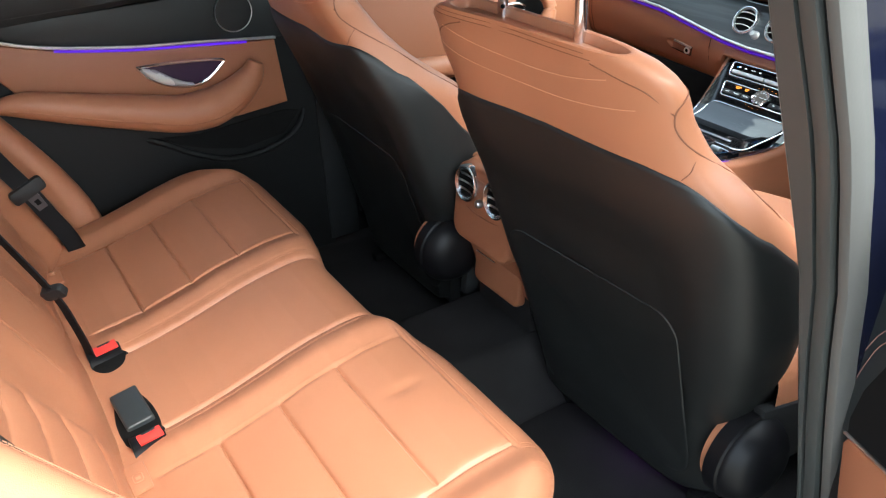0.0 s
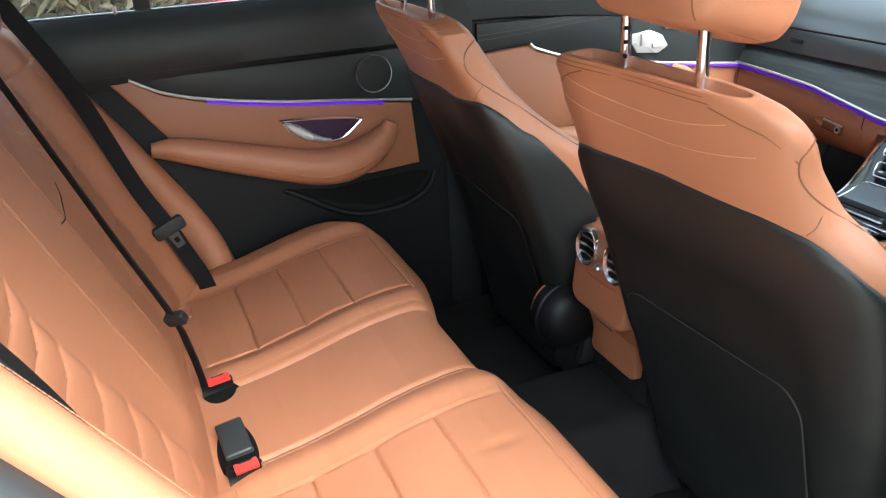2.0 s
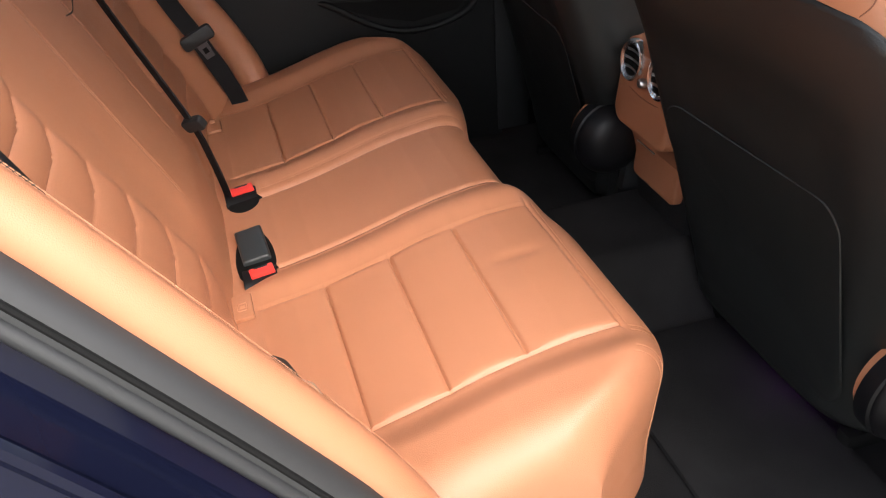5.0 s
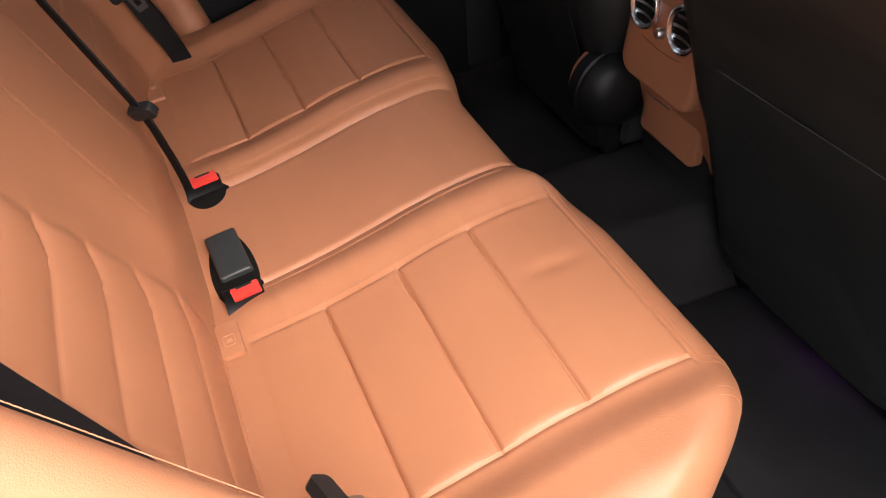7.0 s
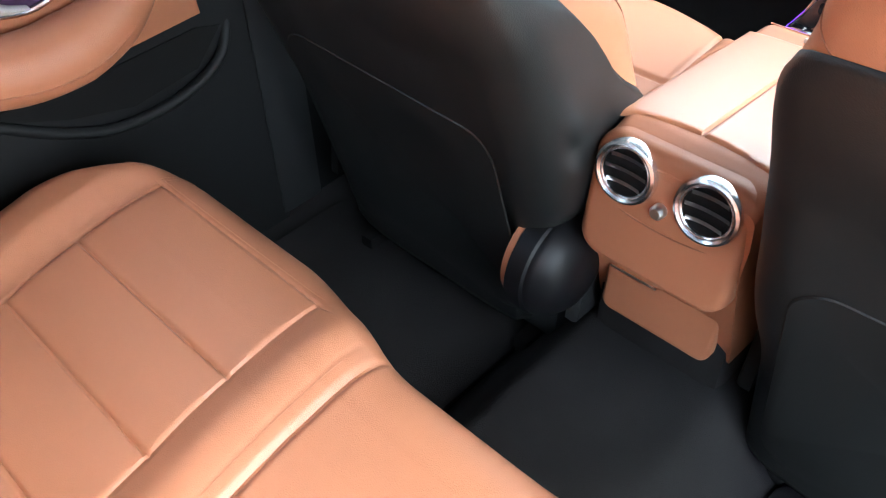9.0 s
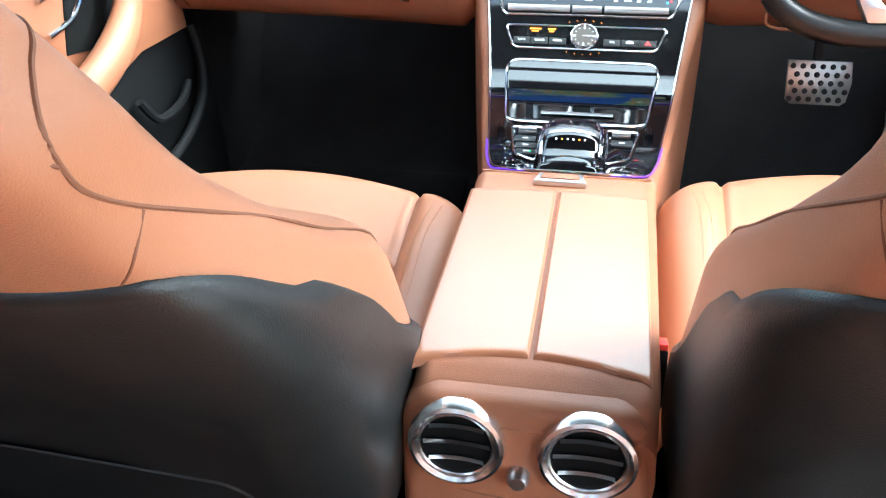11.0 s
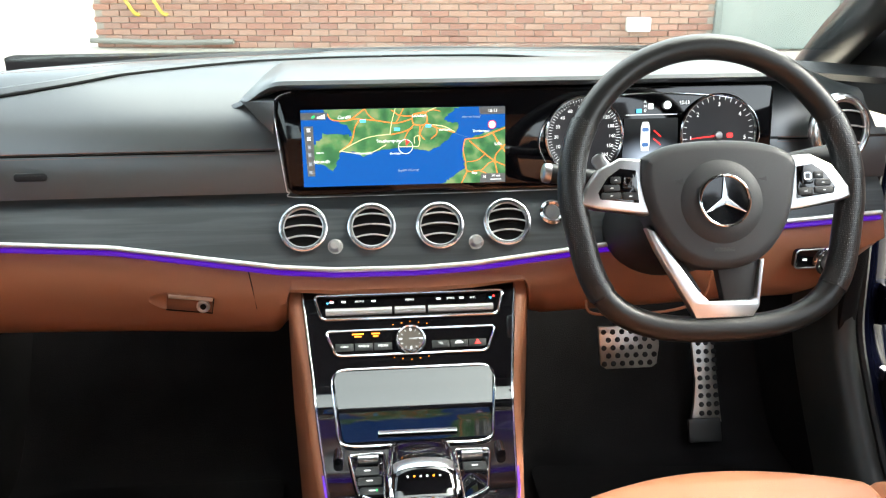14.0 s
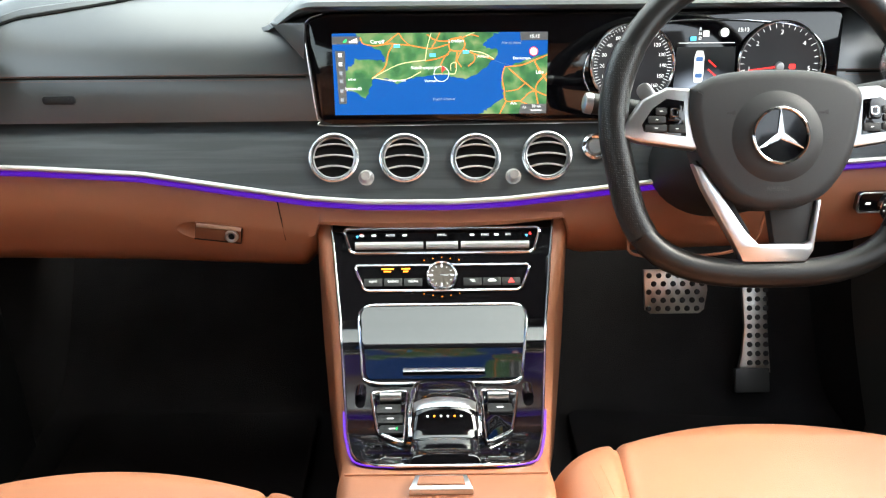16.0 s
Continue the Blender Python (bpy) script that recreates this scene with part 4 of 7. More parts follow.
for k, v in enumerate((0.26, 0.37, 0.48, 0.58, 0.70, 0.81)):
    c = 0.036 + 0.003 * k / 5
    flat("tool_icon", [(c - 0.009, v + 0.02), (c - 0.009, v - 0.025), (c + 0.009, v - 0.02), (c + 0.004, v), (c + 0.009, v + 0.022)], 0.0008, WHITE_LIT if k < 2 else DIM_LIT, display)
for u, v in ((0.30, 0.155), (0.465, 0.27), (0.62, 0.235)):
    flat("road_sign", [(u - 0.014, v - 0.02), (u + 0.014, v - 0.02), (u + 0.014, v + 0.02), (u - 0.014, v + 0.02)], 0.0007, SIGN_BLUE, display)
part("town_ring", lathe([(0.0098, 0.0), (0.0098, 0.0002), (0.0105, 0.0002), (0.0105, 0.0)], Matrix.Translation(ms(0.505, 0.50, 0.0006)) @ SF, 40), WHITE_LIT, display)
flat("pointer", [(0.507, 0.40), (0.527, 0.43), (0.507, 0.49)], 0.0009, RED_LIT, display)
part("limit_sign", lathe([(0, 0.0002), (0.0048, 0.0002)], Matrix.Translation(ms(0.935, 0.235, 0.0008)) @ SF, 24), WHITE_LIT, display)
part("limit_ring", lathe([(0.0048, 0.0), (0.0048, 0.0003), (0.0060, 0.0003), (0.0060, 0.0)], Matrix.Translation(ms(0.935, 0.235, 0.0008)) @ SF, 24), RED_LIT, display)

part("edge_trim", tube(smooth_path([SCR @ Vector((x, y, -0.0015)) for x, y in ((-0.158, 0.0805), (-0.174, 0.0755), (-0.1825, 0.066), (-0.1835, 0.05), (-0.1725, -0.05), (-0.168, -0.062), (-0.155, -0.0695), (0.0, -0.0695), (0.30, -0.068), (0.50, -0.0665))], 80), 0.0008, 6), SATIN, display, "thin silver edge trim")
# ---------- instrument cluster ----------
DIAL = mat("dial_face", (0.01, 0.01, 0.012), 0.3, emit=(0.012, 0.012, 0.014), power=0.22)
GLOW = mat("cluster_glow", (0.004, 0.004, 0.005), 0.3, emit=(0.42, 0.48, 0.62), power=0.22)
wn2, wl2 = GLOW.node_tree.nodes, GLOW.node_tree.links
wtc, wmp, wgr, wml = (wn2.new("ShaderNode" + k) for k in ("TexCoord", "Mapping", "TexGradient", "Math"))
wgr.gradient_type = "QUADRATIC_SPHERE"
wmp.vector_type = "TEXTURE"
wmp.inputs["Location"].default_value, wmp.inputs["Scale"].default_value = (0.358, 1.705, 0.628), (0.060, 0.05, 0.036)
wl2.new(wtc.outputs["Object"], wmp.inputs[0])
wl2.new(wmp.outputs[0], wgr.inputs[0])
wml.operation = "MULTIPLY"
wml.inputs[1].default_value = 0.30
wl2.new(wgr.outputs[1], wml.inputs[0])
wl2.new(wml.outputs[0], wn2["Principled BSDF"].inputs["Emission Strength"])


def cs(x, z, h=0.0):
    return Matrix.Translation(SCR @ Vector((x, z - 0.6535, 0.0012 + h))) @ SF


part("cluster_glow", plate([(-0.042, -0.036), (0.042, -0.036), (0.040, 0.036), (-0.040, 0.036)][::-1], 0.0005, cs(0.3615, 0.650)), GLOW, display)
part("cluster_frame", tube(smooth_path([cs(x, z, 0.001).translation for x, z in ((0.206, 0.625), (0.196, 0.652), (0.206, 0.684), (0.236, 0.706), (0.29, 0.7185), (0.362, 0.7225), (0.43, 0.7195), (0.484, 0.712), (0.514, 0.694), (0.526, 0.664), (0.522, 0.640))], 80), 0.0011, 8), CHROME, display, "thin chrome frame round the instruments")
part("cluster_line", box((0, 0, 0), (0.076, 0.0008, 0.0003), m=cs(0.3615, 0.6915, 0.0008)), WHITE_LIT, display)
for cx, r, labels, a0, a1, red in ((0.262, 0.056, ["0", "10", "20", "30", "40", "60", "70", "80", "100", "120", "130", "140", "150", "160"], 222, -42, None), (0.4625, 0.056, ["1", "2", "3", "4", "5"], 190, -10, True)):
    d = part("dial", lathe([(0, 0.0), (r * 0.96, 0.0004), (r, 0.001)], cs(cx, 0.663, 0.0004), 48), DIAL, display)
    part("bezel", lathe([(r * 0.965, 0.0), (r * 0.97, 0.003), (r * 1.0, 0.0045), (r * 1.035, 0.003), (r * 1.04, 0)], cs(cx, 0.663, 0.0005), 56), CHROME, d, "chrome dial bezel")
    n = len(labels)
    for k, t in enumerate(labels):
        a = radians(a0 + (a1 - a0) * k / (n - 1))
        lettering("figure", t, 0.0085 if red else 0.0068, cs(cx + 0.74 * r * math.cos(a), 0.663 + 0.74 * r * math.sin(a), 0.0014), WHITE_LIT, d)
    ticks = []
    for k in range(4 * n + 1):
        a = radians(a0 + (a1 - a0) * k / (4 * n))
        ticks.append(box((0.90 * r, 0, 0), (0.08 * r if k % 4 else 0.12 * r, 0.0007, 0.0002), m=cs(cx, 0.663, 0.0014) @ pose(0, 0, 0, 0, 0, math.degrees(a))))
    part("tick_marks", join(*ticks), WHITE_LIT, d, kind="stuff")
    a = radians(192 if red else 226)
    if red:
        part("needle", plate([(0, -0.0012), (0.75 * r, -0.0004), (0.75 * r, 0.0004), (0, 0.0012)], 0.0004, cs(cx, 0.659, 0.0025) @ pose(0, 0, 0, 0, 0, 186)), RED_LIT, d)
        part("hub", lathe([(0, 0.004), (0.005, 0.0035), (0.0065, 0.001), (0.0065, 0)], cs(cx, 0.659, 0.0018), 24), SATIN, d)
        part("warning_mark", plate(rrect(0.009, 0.007, 0.002), 0.0003, cs(cx + 0.018, 0.659, 0.0018)), RED_LIT, d)
lettering("clock_text", "15:13", 0.0072, cs(0.410, 0.708, 0.0006), WHITE_LIT, display)
for t, z in (("R", 0.7095), ("N", 0.7035), ("D", 0.6975)):
    lettering("gear_text", t, 0.0056, cs(0.352, z, 0.0006), WHITE_LIT, display)
part("park_mark", plate(rrect(0.008, 0.008, 0.001), 0.0003, cs(0.360, 0.7035, 0.0006)), WHITE_LIT, display)
part("limit_sign", lathe([(0, 0.0002), (0.0058, 0.0002)], cs(0.385, 0.705, 0.0006), 24), WHITE_LIT, display)
part("mode_mark", plate(rrect(0.008, 0.006, 0.001), 0.0003, cs(0.343, 0.697, 0.0006)), SIGN_BLUE, display)
part("car_symbol", plate([(-0.0055, -0.021), (0.0055, -0.021), (0.0066, -0.010), (0.0066, 0.013), (0.0042, 0.021), (-0.0042, 0.021), (-0.0066, 0.013), (-0.0066, -0.010)], 0.0004, cs(0.353, 0.660, 0.0014)), WHITE_LIT, display)
CAR_GLASS = mat("symbol_glass", (0.02, 0.05, 0.12), 0.4, emit=(0.05, 0.12, 0.30), power=0.22)
for dz in (0.012, -0.010):
    part("car_window", plate(rrect(0.010, 0.006, 0.002), 0.0003, cs(0.353, 0.658 + dz, 0.0018)), CAR_GLASS, display)
for z in (0.664, 0.652):
    part("door_mark", box((0, 0, 0), (0.014, 0.0018, 0.0003), m=cs(0.371, z, 0.0016) @ pose(0, 0, 0, 0, 0, -40)), RED_LIT, display)


# ---------- steering wheel parts ----------
def rim_at(a):
    c, s = math.cos(a), math.sin(a)
    n = 2.0 if s > -0.2 else 2.0 + 0.9 * sm(0.2, 0.8, -s)
    k = (abs(c) ** n + abs(s) ** n) ** (-1 / n)
    return WF @ Vector((0.178 * k * c, 0.1765 * k * s, 0))


WZ = WF.to_3x3() @ Vector((0, 0, 1))
GRIP = mat("perforated_leather", (0.0105, 0.0108, 0.011), 0.32, grain=(1000, "cell"), bump=0.15, spec=0.45)
gn, gl = GRIP.node_tree.nodes, GRIP.node_tree.links
gtc, gvo, grp, gmx = (gn.new("ShaderNode" + k) for k in ("TexCoord", "TexVoronoi", "ValToRGB", "Mix"))
gvo.inputs["Scale"].default_value, gvo.inputs["Randomness"].default_value = 400, 0.1
gl.new(gtc.outputs["Object"], gvo.inputs["Vector"])
grp.color_ramp.elements[0].position, grp.color_ramp.elements[1].position = 0.24, 0.36
gl.new(gvo.outputs["Distance"], grp.inputs[0])
gbump = gn.new("ShaderNodeBump")
gbump.inputs["Strength"].default_value, gbump.inputs["Distance"].default_value = 0.8, 0.0010
gl.new(grp.outputs[0], gbump.inputs["Height"])
gl.new(gbump.outputs[0], gn["Principled BSDF"].inputs["Normal"])
gmx.data_type = "RGBA"
gmx.inputs[6].default_value, gmx.inputs[7].default_value = (0.001, 0.001, 0.001, 1), (0.012, 0.0124, 0.0128, 1)
gl.new(grp.outputs[0], gmx.inputs[0])
gl.new(gmx.outputs[2], gn["Principled BSDF"].inputs["Base Color"])
RIM = mat("smooth_rim_leather", (0.0115, 0.0118, 0.012), 0.30, grain=(900, "cell"), bump=0.12, spec=0.4)


def rim_piece(a0, a1, material, label, r):
    n = max(8, int(abs(a1 - a0) / 4))
    pts = [rim_at(radians(a0 + (a1 - a0) * k / n)) for k in range(n + 1)]
    return part("rim_section", tube(pts, r, 16, up=WZ, flat=0.98), material, wheel, label)


rim_piece(28, 152, RIM, "smooth black leather rim section", 0.0165)
rim_piece(152, 222, GRIP, "perforated black leather grip", 0.0178)
rim_piece(222, 318, RIM, "smooth black leather rim section", 0.0165)
rim_piece(-42, 28, GRIP, "perforated black leather grip", 0.0178)
PADM = mat("airbag_cover", (0.030, 0.032, 0.034), 0.5, grain=(1200, "cell"), bump=0.15, spec=0.35)
outline = [(-0.095, 0.034), (-0.060, 0.050), (0.0, 0.055), (0.060, 0.050), (0.097, 0.032), (0.097, 0.0), (0.084, -0.05), (0.052, -0.090), (0.004, -0.104), (-0.047, -0.092), (-0.082, -0.047), (-0.096, 0.0)]
ring = [(p.x, p.y) for p in smooth_path([(*p, 0) for p in outline + outline[:1]], 72)][:-1]
pad = part("airbag_cover", plate(ring[::-1], 0.05, WF @ pose(0, 0, 0.026), 0.013, 4), PADM, wheel, "matt black airbag cover")
part("centre_dome", lathe([(0, 0.008), (0.034, 0.0075), (0.042, 0.006), (0.052, 0.0)], WF @ pose(0, -0.022, 0.0255), 48), PADM, pad)
EB = WF @ pose(0, -0.022, 0.034)
em = part("badge", lathe([(0.0285, 0.0), (0.029, 0.003), (0.0305, 0.004), (0.032, 0.003), (0.0325, 0.0)], EB, 48), CHROME, wheel, "round chrome badge")
part("badge_disc", lathe([(0, 0.001), (0.0288, 0.001)], EB, 40), GLOSS, em)
for a in (90, 210, 330):
    part("badge_bar", plate([(0, -0.0042), (0.029, -0.0004), (0.029, 0.0004), (0, 0.0042)], 0.002, EB @ pose(0, 0, 0.0035, 0, 0, a), 0.0008, 1), CHROME, em)
lettering("airbag_text", "AIRBAG", 0.0075, WF @ pose(0, -0.0805, 0.0268), GREY, wheel)
for x in (-0.052, 0.052):
    part("horn_mark", plate([(-0.005, 0.001), (0.0, 0.0015), (0.005, 0.0035), (0.005, -0.0025), (0.0, -0.001), (-0.005, -0.0005)], 0.0004, WF @ pose(x, 0.004, 0.0268)), BLACK_PLASTIC, wheel)
for s in (-1, 1):
    sp = [(s * x, y) for x, y in ((0.088, 0.034), (0.120, 0.036), (0.148, 0.022), (0.168, -0.006), (0.170, -0.020), (0.150, -0.026), (0.080, -0.036), (0.085, 0.0))]
    spoke = part("spoke", plate(sp, 0.018, WF @ pose(0, 0, 0.016), 0.004, 3), SATIN, wheel, "satin silver spoke with buttons")
    part("button_panel", plate([(s * x, y) for x, y in ((0.101, 0.020), (0.121, 0.023), (0.137, 0.012), (0.149, -0.006), (0.147, -0.014), (0.099, -0.020))], 0.003, WF @ pose(0, 0, 0.0172), 0.001), PIANO, spoke)
    part("touch_control", plate(rrect(0.016, 0.019, 0.004), 0.003, WF @ pose(s * 0.1125, 0.007, 0.0195), 0.001), GLOSS, spoke)
    part("touch_frame", tube([WF @ Vector((s * 0.1125 + x, 0.007 + y, 0.0198)) for x, y in rrect(0.008, 0.008, 0.002)], 0.0011, 6, True, up=WZ), CHROME, spoke)
    for x, y, w, h in ((0.110, -0.0115, 0.0195, 0.0095), (0.1335, -0.0105, 0.0245, 0.0085), (0.1325, -0.0010, 0.0200, 0.0085), (0.1275, 0.0085, 0.0125, 0.0085)):
        b = part("button", plate(rrect(w, h, 0.002), 0.003, WF @ pose(s * x, y, 0.0188), 0.0008), BLACK_PLASTIC, spoke)
        part("button_mark", box((0, 0, 0.0002), (0.0032, 0.0007, 0.0003), m=WF @ pose(s * x, y, 0.0189)), WHITE_LIT, b)
low = [(-0.090, -0.050), (-0.079, -0.078), (-0.042, -0.146), (-0.034, -0.163), (0.038, -0.163), (0.047, -0.150), (0.056, -0.092), (0.050, -0.093), (0.042, -0.138), (0.036, -0.1415), (-0.016, -0.142), (-0.030, -0.128), (-0.078, -0.055)]
part("lower_spoke", plate(low, 0.014, WF @ pose(0, 0, 0.012), 0.003, 2), SATIN, wheel, "satin silver lower spoke")
part("spoke_infill", plate([(-0.004, -0.090), (0.052, -0.088), (0.043, -0.142), (0.004, -0.143)][::-1], 0.014, WF @ pose(0, 0, 0.006), 0.003, 2), BLACK_PLASTIC, wheel)
part("spoke_infill", plate([(-0.086, -0.046), (-0.070, -0.046), (-0.022, -0.130), (-0.030, -0.140), (-0.040, -0.138)][::-1], 0.014, WF @ pose(0, 0, 0.005), 0.003, 2), BLACK_PLASTIC, wheel)
part("hub_back", box((0, -0.03, -0.02), (0.12, 0.11, 0.05), 0.015, 3, WF), BLACK_PLASTIC, wheel)
part("column_shroud", loft([[WF @ Vector((w * math.cos(a), -0.035 + 0.8 * w * math.sin(a), d)) for a in (2 * math.pi * k / 32 for k in range(32))] for d, w in ((-0.03, 0.070), (-0.06, 0.078), (-0.12, 0.085), (-0.20, 0.088))]), BLACK_PLASTIC, wheel)
for a, b, r in (((-0.11, 0.020, -0.060), (-0.196, 0.030, -0.055), 0.0115), ((0.10, 0.034, -0.056), (0.186, 0.044, -0.052), 0.0125)):
    a, b = Vector(a), Vector(b)
    st = part("stalk", tube([WF @ a, WF @ a.lerp(b, 0.5), WF @ a.lerp(b, 0.80), WF @ a.lerp(b, 0.97)], [r * 0.8, r, r * 1.12, r * 1.12], 16, up=WZ), BLACK_PLASTIC, wheel)
    part("stalk_tip", tube([WF @ a.lerp(b, 0.96), WF @ a.lerp(b, 1.0), WF @ a.lerp(b, 1.06), WF @ a.lerp(b, 1.08)], [r * 1.14, r * 1.14, r * 1.05, r * 0.7], 16, up=WZ), SATIN, st)
part("shift_paddle", plate(rrect(0.018, 0.030, 0.008), 0.004, WF @ pose(-0.132, 0.034, -0.022, 0, 0, 35), 0.0015), SATIN, wheel)
# light switch on the lower panel
LS = fr((0.628, 1.655, 0.480), (1, 0.12, -0.02), (0, 0, 1))
ls_outline = rrect(0.100, 0.029, 0.007, 5, 0.0, 0.0)
lsw = part("light_switch", plate(ls_outline, 0.008, LS @ pose(0, 0, 0.004), 0.002), PIANO, dash, "gloss black light switch panel")
part("switch_ring", tube([LS @ Vector((x, y, 0.0045)) for x, y in ls_outline], 0.0012, 6, True, up=(0, 1, 0)), SATIN, lsw)
dial = part("dial_ring", lathe([(0.0, 0.003), (0.0165, 0.003), (0.0175, 0.0045), (0.0205, 0.0050), (0.022, 0.003), (0.0225, -0.004)], LS @ pose(0.006, -0.005, 0.0040), 40), BLACK_PLASTIC, lsw)
part("chrome_ring", lathe([(0.0208, 0.0046), (0.0218, 0.0056), (0.0232, 0.0040), (0.0234, -0.004)], LS @ pose(0.006, -0.005, 0.0040), 40), CHROME, dial)
part("rotary_knob", lathe([(0, 0.014), (0.011, 0.014), (0.0135, 0.0115), (0.014, 0.003)], LS @ pose(0.006, -0.005, 0.0045), 32), SATIN, dial)
part("knob_grip", box((0.006, -0.005, 0.0205), (0.005, 0.027, 0.010), 0.002, m=LS), CHROME, dial)
for k in range(9):
    a = radians(200 - 30 * k)
    part("dial_mark", box((0.006 + 0.0178 * math.cos(a), -0.005 + 0.0178 * math.sin(a), 0.0088), (0.0014, 0.0014, 0.0004), 0, m=LS), WHITE_LIT, dial)
part("switch_mark", box((-0.034, -0.001, 0.0043), (0.007, 0.003, 0.0004), 0, m=LS), WHITE_LIT, lsw)
part("knee_recess", tube(smooth_path([(0.262, 1.640, 0.43), (0.27, 1.632, 0.412), (0.33, 1.632, 0.408), (0.40, 1.634, 0.412), (0.44, 1.636, 0.43), (0.45, 1.640, 0.47)], 24), 0.0022, 6), TAN_TRIM, dash)

# ---------- console details ----------
def cf(x, y, lift=0.003):
    """A frame on the console's top at x, y: local y runs forward along the surface."""
    return fr((x, y, con_z(y) + lift), (1, 0, 0), (0, 0.02, con_z(y + 0.01) - con_z(y - 0.01)))


def cp(x, y, lift=0.003):
    return Vector((x, y, con_z(y) + lift))


PY = (1.200, 1.204, 1.212, 1.225, 1.25, 1.30, 1.418, 1.525, 1.655)
PX = (0.045, 0.062, 0.076, 0.086, 0.094, 0.104, 0.120, 0.134, 0.155)
panel = part("centre_panel", grid(lambda u, v: cp((2 * u - 1) * lerp(1.2 + 0.455 * v ** 1.3, PY, PX), 1.2 + 0.455 * v ** 1.3), 24, 200), PIANO, console, "gloss piano black centre panel")
edge_l = [cp(-lerp(y, PY, PX) - 0.001, y, 0.004) for y in np.linspace(1.655, 1.2, 70)]
edge_r = [cp(lerp(y, PY, PX) + 0.001, y, 0.004) for y in np.linspace(1.2, 1.655, 70)]
part("panel_trim", tube(edge_l + edge_r, 0.0017, 6), CHROME, panel, "thin chrome trim")
for pts in (edge_l[-24:], edge_r[:24]):
    part("light_strip", tube([p + Vector((math.copysign(0.003, p.x), 0, -0.001)) for p in pts], 0.0008, 6), PURPLE, panel, "violet ambient light strip")


def rounded(pts, r=0.010, n=4):
    """Rounds the corners of an outline."""
    out = []
    for i, p in enumerate(pts):
        a, b = Vector(pts[i - 1]), Vector(pts[(i + 1) % len(pts)])
        p = Vector(p)
        da, db = (a - p).normalized(), (b - p).normalized()
        for k in range(n + 1):
            t = k / n
            q = (p + da * r) * (1 - t) ** 2 + p * (2 * t * (1 - t)) + (p + db * r) * t ** 2
            out.append((q.x, q.y))
    return out


bar1 = rounded([(-0.138, 1.643), (0.138, 1.643), (0.126, 1.612), (-0.126, 1.612)], 0.008)
bar2 = rounded([(-0.121, 1.597), (0.121, 1.597), (0.105, 1.565), (-0.105, 1.565)], 0.008)
cb = part("climate_bar", tube([cp(x, y, 0.0045) for x, y in bar1], 0.0022, 8, True), CHROME, panel, "chrome framed climate switch bar")
for a, b in ((-0.120, -0.026), (-0.022, 0.022), (0.026, 0.120)):
    part("toggle", tube([cp(a, 1.6195, 0.007), cp(b, 1.6195, 0.007)], 0.0054, 10, flat=1.1), TOGGLE, cb, "satin silver toggle switch")
for x, t in ((-0.072, "AUTO"), (0.0, "MENU"), (0.060, "SYNC"), (0.092, "A/C")):
    lettering("switch_text", t, 0.0046, cf(x, 1.6345, 0.0042), WHITE_LIT, cb)
for x in (-0.112, -0.095, -0.052, 0.042, 0.076):
    part("switch_mark", box((0, 0, 0), (0.006, 0.0028, 0.0003), m=cf(x, 1.6345, 0.0042)), WHITE_LIT, cb)
for s in (-1, 1):
    for k, mt in enumerate((SIGN_BLUE, RED_LIT)):
        part("temperature_mark", plate([(-0.0022, 0), (0.0022, 0), (0, 0.004 * (1 if k else -1))], 0.0003, cf(s * 0.118 + 0.005 * k, 1.6345, 0.0042)), mt, cb)
b2 = part("button_bar", tube([cp(x, y, 0.0045) for x, y in bar2], 0.0018, 8, True), CHROME, panel, "chrome framed button bar")
for x, t in ((-0.094, "NAVI"), (-0.067, "RADIO"), (-0.040, "MEDIA"), (0.041, "TEL"), (0.067, ""), (0.093, "")):
    bt = part("button", plate([(-0.0125, 0.0055), (0.0125, 0.0055), (0.0125, -0.0065), (-0.0125, -0.0065)], 0.003, cf(x, 1.576, 0.0052), 0.001), BLACK_PLASTIC, b2)
    if t:
        lettering("button_text", t, 0.0048, cf(x, 1.576, 0.0054), WHITE_LIT, bt)
    elif x < 0.08:
        part("button_mark", plate([(-0.006, -0.001), (0.006, -0.001), (0.005, 0.001), (0.002, 0.003), (-0.003, 0.003), (-0.005, 0.001)], 0.0003, cf(x, 1.576, 0.0054)), WHITE_LIT, bt)
    else:
        part("hazard_mark", plate([(-0.0048, -0.003), (0.0048, -0.003), (0, 0.0048)], 0.0003, cf(x, 1.576, 0.0054)), RED_LIT, bt)
for x, w in ((-0.075, 0.017), (-0.050, 0.012)):
    for k in range(2):
        part("indicator_text", box((0, 0.0022 - 0.004 * k, 0), (w * (0.6 + 0.4 * (k == 0)), 0.0022, 0.0003), m=cf(x, 1.591, 0.0042)), AMBER, b2)
CLOCK_FACE = mat("clock_face", (0.10, 0.085, 0.07), 0.35, 0.5)
CK = cf(-0.001, 1.582, 0.006)
clock = part("analogue_clock", lathe([(0.0175, 0.001), (0.018, 0.005), (0.0195, 0.006), (0.021, 0.004), (0.0215, 0.0)], CK, 40), CHROME, panel, "round analogue clock with chrome ring")
part("clock_face", lathe([(0, 0.0022), (0.0178, 0.0022)], CK, 40), CLOCK_FACE, clock)
for k in range(12):
    a = radians(30 * k)
    part("hour_mark", box((0.0145, 0, 0.0025), (0.0045 if k % 3 == 0 else 0.0025, 0.0022 if k % 3 == 0 else 0.0007, 0.0003), m=CK @ pose(0, 0, 0, 0, 0, 30 * k)), WHITE_LIT, clock)
